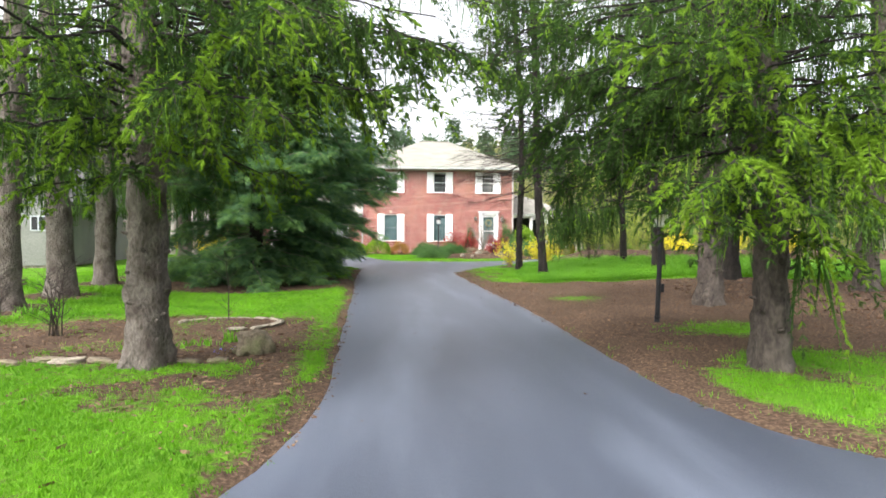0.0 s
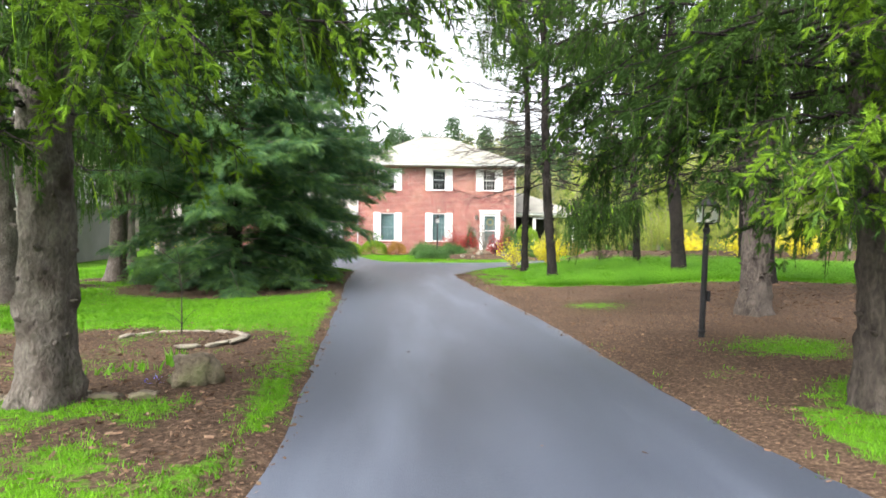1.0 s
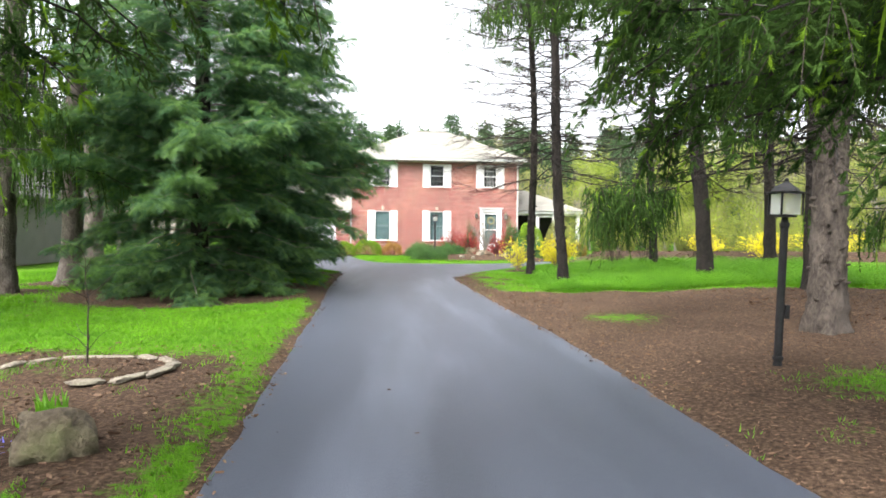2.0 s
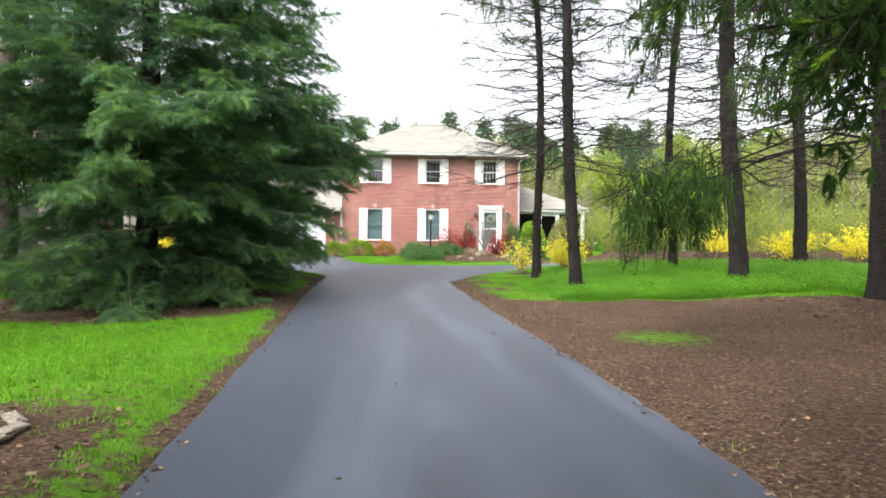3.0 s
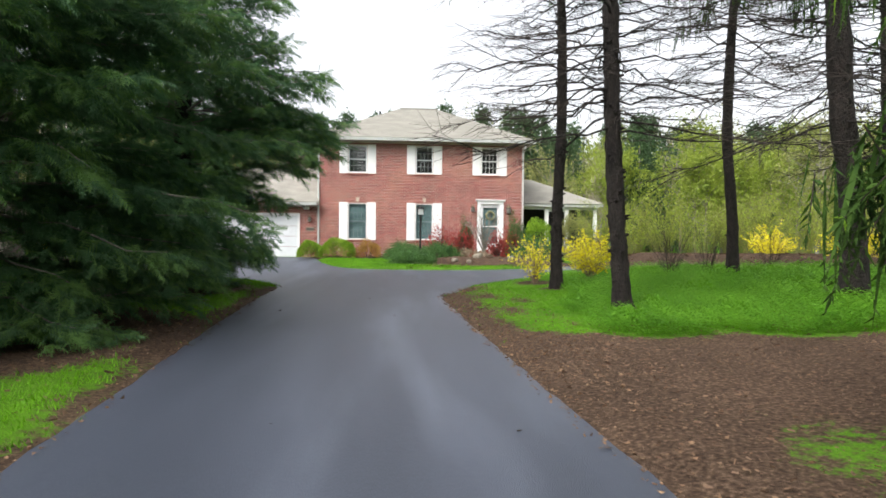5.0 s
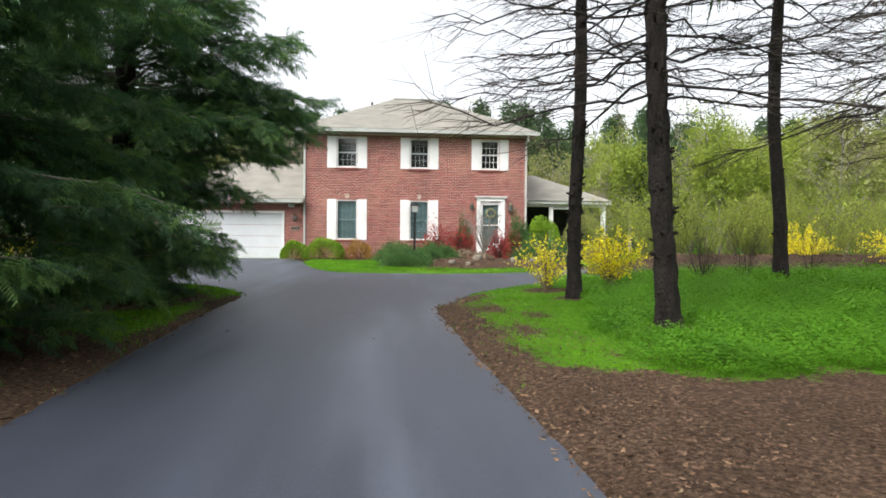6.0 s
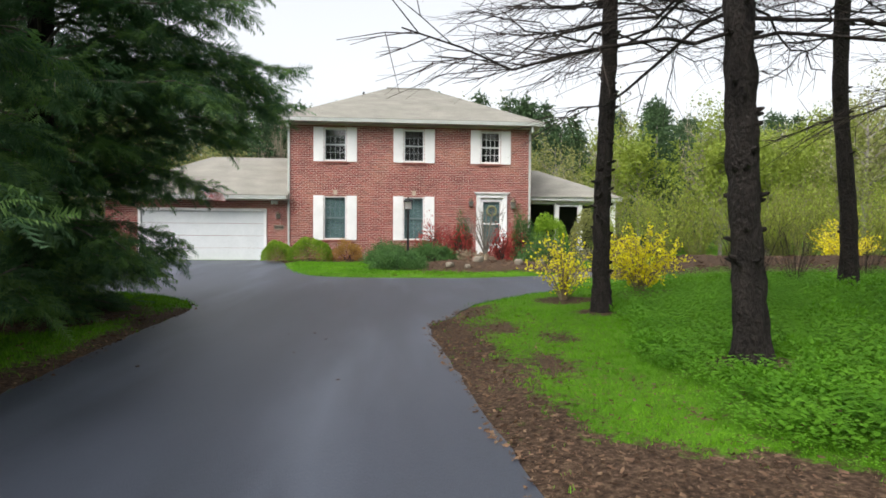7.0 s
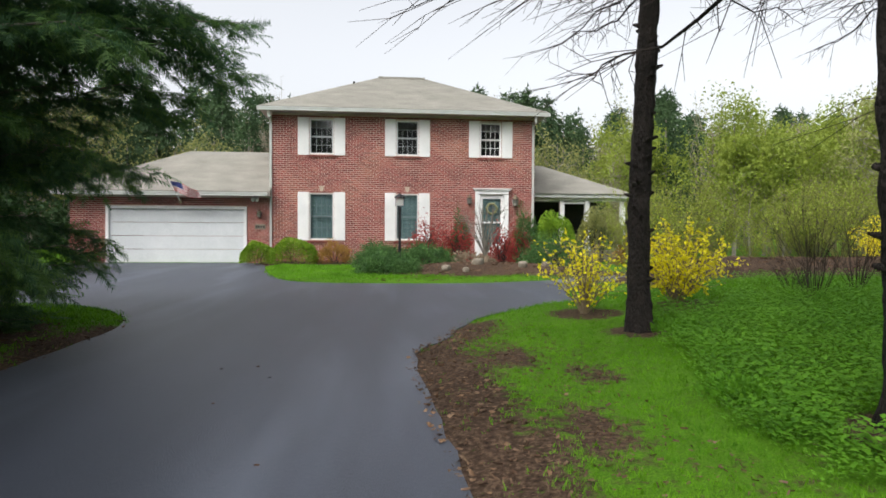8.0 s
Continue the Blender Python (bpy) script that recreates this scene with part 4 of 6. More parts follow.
def rope(radius, teeth, reach, width):
    """A thin hanging shoot along x, one long, bristling with needles."""
    a, out = np.arange(3) * 2 * np.pi / 3, []
    for k in range(3):
        b, d = a[k], a[(k + 1) % 3]
        p, q = (np.array([0.4, radius * np.cos(t), radius * np.sin(t)]) for t in (b, d))
        out += [np.zeros(3), q, p, p, q, np.array([1.0, 0, 0])]
    return np.concatenate([np.array(out), sprig(teeth, reach, width)])


def place(tmpl, pos, way, size, rng, flat=0.0):
    """Copies of a template at places, along directions, lying flat or turned at will: triangles as verts."""
    x = way / (np.linalg.norm(way, axis=1, keepdims=True) + 1e-9)
    y = np.cross(np.array([0, 0, flat]) + rng.normal(size=x.shape), x)
    y /= np.linalg.norm(y, axis=1, keepdims=True) + 1e-9
    rot = np.stack([x, y, np.cross(x, y)], 1)
    v = np.einsum("kj,njc->nkc", tmpl, rot) * size[:, None, None] + pos[:, None]
    return v.reshape(-1, 3)


def tri_mesh(name, chunks, mats):
    """Chunks of loose triangles, one for each material, as one mesh."""
    v = np.concatenate(chunks)
    idx = np.concatenate([np.full(len(c) // 3, k) for k, c in enumerate(chunks)])
    return mesh_of(name, v, np.arange(len(v)).reshape(-1, 3), mats, idx)


LEAF = np.array([(0, 0, 0), (0.5, 0.32, 0.06), (1, 0, 0), (0, 0, 0), (1, 0, 0), (0.5, -0.32, 0.06)], float)
NEAR_SPRIG, MID_SPRIG, FLAT_SPRIG, FAR_SPRIG = finger(0.13, 22, 0.30, 0.085), spindle(3, 0.08, 6, 0.22, 0.075), fern(9, 0.36, 0.036), sprig(6, 0.45, 0.2)

ROPE, PLAIN_ROPE = rope(0.020, 20, 0.085, 0.022), rope(0.022, 14, 0.12, 0.036)
TOP_SPRIG = sprig(6, 0.30, 0.10)


def over_drive(p):
    """Places where the boughs are cut back to let cars pass."""
    return (np.abs(p[..., 0] + 2.9 - 0.118 * (p[..., 1] + 1.43)) < 1.15) & (p[..., 2] < 1.85) & (p[..., 1] < 18)


def trunk_mesh(rng, h, r, lean=(0, 0), bend=0.1, sides=14, step=0.3, rough=0.05, flare=0.35, knots=0):
    z = np.concatenate([[-0.25, -0.1], np.arange(0, min(h, 9), step), np.linspace(min(h, 9), h, 8)[1:] if h > 9 else []])
    rad = r * (1 - 0.93 * np.clip(z, 0, h) / h) ** 0.75 + 0.012
    rad = rad * (1 + flare * np.exp(-np.maximum(z, 0) / 0.28))
    a = rng.uniform(0, 6.3, 2)
    x = lean[0] * z + bend * (np.sin(0.5 * z + a[0]) - np.sin(a[0])) * np.clip(z, 0, 3) / 3
    y = lean[1] * z + bend * (np.sin(0.45 * z + a[1]) - np.sin(a[1])) * np.clip(z, 0, 3) / 3
    ang = np.arange(sides) * 2 * np.pi / sides
    nz = rng.normal(size=(len(z), sides))
    nz = (nz + np.roll(nz, 1, 0)) / 1.5
    lobes = 1 + 0.16 * np.exp(-np.maximum(z, 0) / 0.3)[:, None] * np.sin(5 * ang + a[0])[None]
    rr = rad[:, None] * (1 + rough * nz) * lobes
    v = np.stack([x[:, None] + rr * np.cos(ang), y[:, None] + rr * np.sin(ang), np.repeat(z[:, None], sides, 1)], -1).reshape(-1, 3)
    i, k = np.meshgrid(np.arange(len(z) - 1), np.arange(sides), indexing="ij")
    k2 = (k + 1) % sides
    f = np.stack([i * sides + k, i * sides + k2, (i + 1) * sides + k2, (i + 1) * sides + k], -1).reshape(-1, 4)
    rows = []
    for _ in range(knots):
        zz, aa = rng.uniform(0.4, min(h, 6)), rng.uniform(0, 6.3)
        q = np.array([np.interp(zz, z, x), np.interp(zz, z, y), zz])
        o = np.array([math.cos(aa), math.sin(aa), 0.25])
        rr0 = float(np.interp(zz, z, rad))
        rows.append((np.stack([q + o * rr0 * 0.8, q + o * (rr0 + 0.03), q + o * (rr0 + rng.uniform(0.035, 0.075))]), np.array([0.032, 0.022, 0.010])))
    if rows:
        kv, kf = tubes(rows, 6)
        f = np.concatenate([f, kf + len(v)])
        v = np.concatenate([v, kv])
    return v, f, lambda q: np.array([np.interp(q, z, x), np.interp(q, z, y), q])


def limb_line(base, azimuth, length, rise, sag, lift, rng, n=8):
    s = np.linspace(0, 1, n)
    az = azimuth + 0.25 * rng.normal() * s
    x, y = np.cos(az) * length * s, np.sin(az) * length * s
    z = length * (rise * s - sag * s ** 2 + lift * s ** 3)
    p = base + np.stack([x, y, z], -1)
    p[1:] += rng.normal(scale=0.018 * length, size=(n - 1, 3))
    return p


class Crown:
    """Collects limbs and sprigs while a tree grows."""

    def __init__(self, rng, origin, tmpl, size, tip_share, fine_to=1e9, flat=0.0):
        self.rng, self.origin, self.tmpl, self.size, self.tip_share = rng, np.array(origin, float), tmpl, size, tip_share
        self.rows, self.twigs, self.pos, self.way, self.tip, self.scale = [], [], [], [], [], []
        self.drops, self.fine_to, self.flat = [], fine_to, flat

    def limb(self, p, r):
        bad = over_drive(p + self.origin)
        p[bad, 2] = np.maximum(p[bad, 2], 1.95 - self.origin[2])
        self.rows.append((p, r * np.linspace(1, 0.15, len(p)) + 0.003))

    def branchlet(self, start, way, length, gravity, spacing, spread=0.9, stem=True, loose=0.6):
        """A feathered frond: sprigs to both sides of a drooping stem, shorter towards its tip."""
        n = max(3, int(length / spacing))
        t = (np.arange(n) + 0.5) / n
        way = np.asarray(way, float) / (np.linalg.norm(way) + 1e-9)
        line = start + way * length * t[:, None] + np.array([0, 0, -gravity * length]) * (t ** 2)[:, None]
        tan = way + np.array([0, 0, -2 * gravity]) * t[:, None]
        tan /= np.linalg.norm(tan, axis=1, keepdims=True) + 1e-9
        # Bright tip colour paints the lit south side; shaded north fronds stay dark.
        young = self.rng.random() < self.tip_share * (0.03 if start[1] > -0.3 else 1.5 if start[2] < 3.4 else 0.7)
        flat = np.cross(way + np.array([0, 0, -gravity]), self.rng.normal(size=3) * loose + np.array([0, 0, 1.0]))
        flat /= np.linalg.norm(flat) + 1e-9
        for side in (-1, 1):
            off = tan * 0.75 + side * spread * flat + self.rng.normal(scale=0.22, size=tan.shape)
            self.pos.append(line)
            self.way.append(off)
            self.scale.append((1.15 - 0.55 * t) * min(1.0, 0.55 + length))
            self.tip.append((t > 0.12) | (self.rng.random(n) < 0.5) if young else self.rng.random(n) < 0.05)
        self.pos.append(line[-1:])
        self.way.append(tan[-1:])
        self.scale.append(np.array([0.9]))
        self.tip.append(np.array([young]))
        if stem:
            self.twigs.append((np.stack([start, line[n // 2], line[-1]]), np.array([0.006, 0.004, 0.002])))

    def finish(self, tree, bark, needles, tips, keep_stems=True):
        rng = self.rng
        if self.rows:
            for p, r in self.rows:
                v, f = tube_np(p, r, 6)
                part("limb", mesh_of("limb", v, f, bark, smooth=True), None, tree)
        if keep_stems and self.twigs:
            v, f = tubes(self.twigs, 3)
            part("twig_mass", mesh_of("twig_mass", v, f, M_TWIG), None, tree)["kind"] = "stuff"
        chunks = [np.zeros((0, 3)), np.zeros((0, 3))]
        if self.drops:
            pos, way, length = (np.array(q) for q in zip(*self.drops))
            end = pos + way / np.linalg.norm(way, axis=1, keepdims=True) * length[:, None]
            ok = ~over_drive(end + self.origin) & (end[:, 2] > 0.1)
            pos, way, length = pos[ok], way[ok], length[ok]
            tip = rng.random(len(pos)) < 0.25 * self.tip_share
            for k, sel in enumerate((~tip, tip)):
                chunks[k] = place(PLAIN_ROPE if self.tmpl is TOP_SPRIG else ROPE, pos[sel], way[sel], length[sel], rng)
        if self.pos:
            pos, way, tip, scale = (np.concatenate(q) for q in (self.pos, self.way, self.tip, self.scale))
            ok = ~over_drive(pos + self.origin)
            pos, way, tip, scale = pos[ok], way[ok], tip[ok], scale[ok]
            size = self.size * scale * rng.uniform(0.75, 1.25, len(pos))
            low = pos[:, 2] < self.fine_to
            a, b = (np.concatenate([place(tm, pos[sel], way[sel], size[sel] * k, rng, self.flat) for tm, sel, k in ((self.tmpl, w & low, 1.0), (TOP_SPRIG, w & ~low, 1.4))]) for w in (~tip, tip))
            part("crown", tri_mesh("crown", [np.concatenate([chunks[0], a]), np.concatenate([chunks[1], b])], [needles, tips]), None, tree)["kind"] = "stuff"


def weeping_limb(c, p, hang, per_metre, spacing, from_s=0.2, fingers=0.4, wide=0.5, drop=1.0):
    """Hangs curtains of needle-clad shoots and feathered fronds from a limb."""
    rng = c.rng
    seg = np.linalg.norm(np.diff(p, axis=0), axis=1).sum()
    s = np.linspace(0, 1, len(p))
    for q in np.sort(rng.uniform(from_s, 1.0, max(3, int(seg * per_metre)))):
        at = np.array([np.interp(q, s, p[:, k]) for k in range(3)])
        tan = p[min(int(q * (len(p) - 1)) + 1, len(p) - 1)] - p[int(q * (len(p) - 1.001))]
        tan = tan / (np.linalg.norm(tan) + 1e-9)
        side = np.array([-tan[1], tan[0], 0]) * rng.choice((-1, 1))
        full = 0.55 + 0.6 * math.sin(math.pi * min(q, 0.95))
        if rng.random() < fingers:
            way = 0.6 * tan + rng.uniform(0.3, 0.9) * side + np.array([0, 0, -rng.uniform(0.0, 0.4)])
            c.branchlet(at, way, hang * rng.uniform(0.35, 0.8) * full, rng.uniform(0.4, 1.0), spacing, 0.68)
        else:
            way = 0.5 * tan + rng.uniform(0.2, 1.0) * side + np.array([0, 0, -rng.uniform(0.0, 0.3)])
            reach = wide * rng.uniform(0.4, 1.1) * full
            end = at + way * reach + np.array([0, 0, -0.12 * reach])
            c.twigs.append((np.stack([at, (at + end) / 2 + np.array([0, 0, 0.03]), end]), np.array([0.006, 0.004, 0.002])))
            for u in np.arange(0.1, 1.0, 0.10 / max(reach, 0.1)):
                z = at + (end - at) * u + rng.normal(scale=0.015, size=3)
                c.drops.append((z, np.array([rng.normal() * 0.12, rng.normal() * 0.12, -1.0]) + 0.06 * tan, drop * hang * rng.uniform(0.3, 1.0) * full))
    c.branchlet(p[-2], p[-1] - p[-2] + np.array([0, 0, 0.02]), 0.35, 0.3, spacing)


def curtain(c, p, hang, from_s, per_metre):
    """Hangs a dense fringe of needled tails and a few fronds from the end of a bough."""
    rng = c.rng
    seg = np.linalg.norm(np.diff(p, axis=0), axis=1).sum() * (1 - from_s)
    s = np.linspace(0, 1, len(p))
    for q in rng.uniform(from_s, 1.02, int(seg * per_metre)):
        at = np.array([np.interp(q, s, p[:, k]) for k in range(3)]) + rng.normal(size=3) * (0.11, 0.11, 0.04)
        way = np.array([0, 0, -1.0]) + rng.normal(size=3) * 0.12
        if rng.random() < 0.5:
            c.branchlet(at, way + rng.normal(size=3) * 0.25, hang * rng.uniform(0.3, 0.8), 0.05, 0.055, 0.55, loose=2.0)
        else:
            c.drops.append((at, way, hang * rng.uniform(0.15, 1.0)))


def bare_limb(c, p, r, twigs):
    """A dead limb with many fine side twigs that fork once."""
    rng = c.rng
    c.limb(p, r)
    s = np.linspace(0, 1, len(p))
    L = np.linalg.norm(p[-1] - p[0])
    for q in rng.uniform(0.18, 1.0, twigs):
        at = np.array([np.interp(q, s, p[:, k]) for k in range(3)])
        tan = (p[-1] - p[0]) / L
        side = np.array([-tan[1], tan[0], 0]) * rng.choice((-1, 1))
        way = tan + side * rng.uniform(0.4, 1.1) + np.array([0, 0, rng.uniform(-0.45, 0.3)])
        n = L * rng.uniform(0.10, 0.36) * (1.15 - 0.5 * q)
        mid = at + way * n * 0.5 + rng.normal(scale=0.03, size=3)
        end = at + way * n + np.array([0, 0, -0.10 * n])
        c.twigs.append((np.stack([at, mid, end]), np.array([0.15 * r + 0.003, 0.10 * r + 0.0025, 0.002])))
        fork = mid + (way + rng.normal(scale=0.6, size=3)) * n * rng.uniform(0.25, 0.5)
        c.twigs.append((np.stack([mid, (mid + fork) / 2, fork]), np.array([0.004, 0.003, 0.002])))


def norway_spruce(x, y, h, r, seed, bark, label, green_from, bare_from=None, limbs=46, reach=3.0, hang=0.8, tmpl=None, size=0.11, per_metre=8.0,
                  spacing=0.05, lean=(0, 0), tips=0.25, extra=(), fine=False, needles=None, tipmat=None, upper=1.0, bend=0.1, dead=2.8, fingers=0.28, extra_from=0.3, top=None, toward=None, low=None, boughs=(), droop=-0.4):
    """An old spruce with hanging branchlets. extra: limbs of its own as (height, azimuth degrees, length, rise, sag, lift, hang)."""
    rng = np.random.default_rng(seed)
    z0 = float(plane_z(y) + swell(x, y)) + 0.02
    tree = thing("spruce_tree", x, y, z0, 0, label, "tree", "old spruces along the drive")
    v, f, line = trunk_mesh(rng, h, r, lean, bend, 26 if fine else 14, 0.09 if fine else 0.2, 0.085 if fine else 0.06, knots=64 if fine else 16)
    part("trunk", mesh_of("trunk", v, f, bark, smooth=True), None, tree)
    c = Crown(rng, (x, y, z0), NEAR_SPRIG if tmpl is None else tmpl, size, tips, 3.7 if tmpl is None else 1e9)
    az = rng.uniform(0, 6.3)
    top = top or h
    for k in range(limbs):
        q = (k + rng.uniform(0, 0.8)) / limbs
        z = green_from + (top - green_from) * q ** 1.15 if low is None else (green_from + (low - green_from) * q / 0.72 if q < 0.72 else low + (top - low) * (q - 0.72) / 0.28)
        az += 2.39996 + 0.3 * rng.normal()
        if toward is not None and rng.random() < 0.35:
            az = math.radians(toward) + rng.normal(0, 0.7)
        L = reach * (1 - (z / (h * 1.03)) ** 1.5) * rng.uniform(0.65, 1.1) + 0.25
        p = limb_line(line(z), az, L, rng.uniform(0.05, 0.3), rng.uniform(0.35, 0.6), rng.uniform(0.12, 0.3), rng)
        c.limb(p, 0.006 + 0.0042 * L)
        thin = 1.0 if z < (low or 7) else upper
        weeping_limb(c, p, hang * rng.uniform(0.7, 1.2), per_metre * thin, spacing / thin, 0.2, fingers, 0.5, 0.6 if tmpl is None else 1.0)
    for z, a, L, rise, sag, lift, hg in extra:
        p = limb_line(line(z), math.radians(a), L, rise, sag, lift, rng, 10)
        c.limb(p, 0.006 + 0.0042 * L)
        if extra_from > 0.5:
            curtain(c, p, hg, extra_from, 130)
            continue
        weeping_limb(c, p, hg, per_metre * (1.5 if extra_from < 0.5 else 3.0), spacing, extra_from, fingers if extra_from < 0.5 else 0.08, 0.5 if extra_from < 0.5 else 0.28, 0.6 if tmpl is None else 1.0)
    for z, a, L, rise, sag, lift, hg in boughs:
        p = limb_line(line(z), math.radians(a), L, rise, sag, lift, rng, 10)
        c.limb(p, 0.006 + 0.0042 * L)
        curtain(c, p, hg, 0.62, 75)
    if bare_from is not None:
        n = int((green_from + 1.0 - bare_from) * 14)
        for k in range(n):
            z = bare_from + (green_from + 1.0 - bare_from) * (k + rng.random()) / n
            az += 2.39996 + 0.3 * rng.normal()
            L = dead * rng.uniform(0.45, 1.0)
            slope = droop + 0.11 * (z - bare_from) + rng.uniform(-0.12, 0.2)
            p = limb_line(line(z), az, L, min(slope, 0.25), rng.uniform(0.05, 0.25), rng.uniform(0.12, 0.35), rng)
            bare_limb(c, p, 0.007 + 0.0034 * L, int(9 * L))
            if z > bare_from + 2.6:
                for u in rng.uniform(0.35, 1.0, int(1.6 * L)):
                    at = np.array([np.interp(u, np.linspace(0, 1, len(p)), p[:, j]) for j in range(3)])
                    c.branchlet(at, p[-1] - p[0] + rng.normal(size=3) * 0.6, rng.uniform(0.2, 0.4), 0.6, 0.06)
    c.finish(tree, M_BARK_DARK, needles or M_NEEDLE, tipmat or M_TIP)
    return tree


def hemlock(x, y, h, seed, radius, label, boughs=(), full=1.0):
    """A dense broad conifer in whorls of flat layered sprays down to the ground. radius(z, azimuth) gives its outline."""
    rng = np.random.default_rng(seed)
    z0 = float(plane_z(y)) + 0.02
    tree = thing("hemlock_tree", x, y, z0, 0, label, "tree")
    v, f, line = trunk_mesh(rng, h, 0.2, (0, 0), 0.05, 14, 0.3)
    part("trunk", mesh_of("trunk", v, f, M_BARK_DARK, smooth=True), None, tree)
    c = Crown(rng, (x, y, z0), FLAT_SPRIG, 0.31, 0.42, 1e9, 1.8)
    rows, z = [], 0.3
    while z < h - 0.3:
        turn, n = rng.uniform(0, 6.3), 7 if z < 4.5 else 6
        for k in range(n):
            az = turn + k * 2 * math.pi / n + 0.2 * rng.normal()
            zz = z + rng.uniform(-0.12, 0.12)
            rows.append((zz, az, radius(zz, az) * rng.uniform(0.7, 1.12) + 0.15, rng.uniform(0.18, 0.42) if z > 1.4 else rng.uniform(0.0, 0.15), rng.uniform(0.18, 0.42)))
        z += 0.36 if z < 4.5 else 0.42
    rows += [(q, radians(az), L, 0.12, 0.28) for q, az, L in boughs]
    for z, az, L, up, sag in rows:
        p = limb_line(line(z), az, L, up, sag, rng.uniform(0.0, 0.12), rng)
        p[:, 2] = np.maximum(p[:, 2], 0.12)
        c.limb(p, 0.008 + 0.005 * L)
        s = np.linspace(0, 1, len(p))
        thin = 1.0 if z < 4.5 else 0.85
        for u in np.linspace(0.18, 0.98, max(6, int(L * 4.8 * thin * full))):
            at = np.array([np.interp(u, s, p[:, j]) for j in range(3)])
            j = int(u * (len(p) - 1.001))
            tan = (p[j + 1] - p[j]) / (np.linalg.norm(p[j + 1] - p[j]) + 1e-9)
            for sd in (-1, 1):
                side = np.array([-tan[1], tan[0], 0]) * sd
                way = tan * rng.uniform(0.7, 1.0) + side * rng.uniform(0.5, 0.9) + np.array([0, 0, rng.uniform(-0.25, 0.12)])
                ln = 0.26 + 0.62 * (1 - u) * min(L, 2.6) * 0.5 + 0.14 * rng.random()
                c.branchlet(at, way, ln, rng.uniform(0.05, 0.45), 0.18 if z < 6 else 0.23, 0.75, stem=False, loose=0.3)
                for q in (-3, -2):
                    c.tip[q] = rng.random(len(c.tip[q])) < (0.6 if u > 0.72 else 0.16)
        c.branchlet(p[-2], p[-1] - p[-2], 0.42, 0.3, 0.12, 0.7, stem=False, loose=0.3)
    c.finish(tree, M_TWIG_GREY, M_HEMLOCK, M_HEMLOCK_TIP)
    return tree


norway_spruce(-5.76, 6.25, 15, 0.215, 11, M_BARK_GREY, "thick grey-barked spruce with drooping yellow-green branchlets", 3.0, limbs=72, reach=3.3, hang=0.65, top=11.0, low=6.0,
              size=0.112, per_metre=5.6, spacing=0.058, fingers=0.8, tips=0.40, fine=True, upper=0.3, toward=-65,
              extra=((2.7, -78, 2.6, 0.1, 0.35, 0.1, 0.7), (2.9, -100, 2.6, 0.1, 0.35, 0.15, 0.7), (3.0, -50, 3.0, 0.15, 0.4, 0.1, 0.8), (3.3, -20, 3.4, 0.15, 0.4, 0.15, 0.8), (2.7, -130, 2.4, 0.1, 0.35, 0.1, 0.7),
                     (2.9, -65, 3.1, 0.15, 0.4, 0.15, 0.7), (3.5, -30, 3.5, 0.15, 0.4, 0.15, 0.9), (2.6, -115, 2.0, 0.1, 0.4, 0.1, 0.6), (3.4, -8, 3.4, 0.15, 0.4, 0.15, 0.9), (3.9, 2, 3.5, 0.15, 0.4, 0.15, 1.0), (4.0, -11, 4.2, 0.1, 0.3, 0.05, 0.8), (4.2, -4, 4.3, 0.1, 0.3, 0.05, 0.8), (3.9, -16, 4.0, 0.1, 0.3, 0.05, 0.8), (4.5, -9, 4.2, 0.1, 0.3, 0.05, 0.9), (4.1, -18, 3.7, 0.15, 0.4, 0.1, 1.1), (3.8, -28, 3.8, 0.2, 0.4, 0.1, 1.0))
              + tuple((2.2 + 0.12 * k, -115 + (k * 37) % 90, 1.3 + 0.08 * ((k * 5) % 11), 0.05, 0.3, 0.1, 0.55) for k in range(12)))
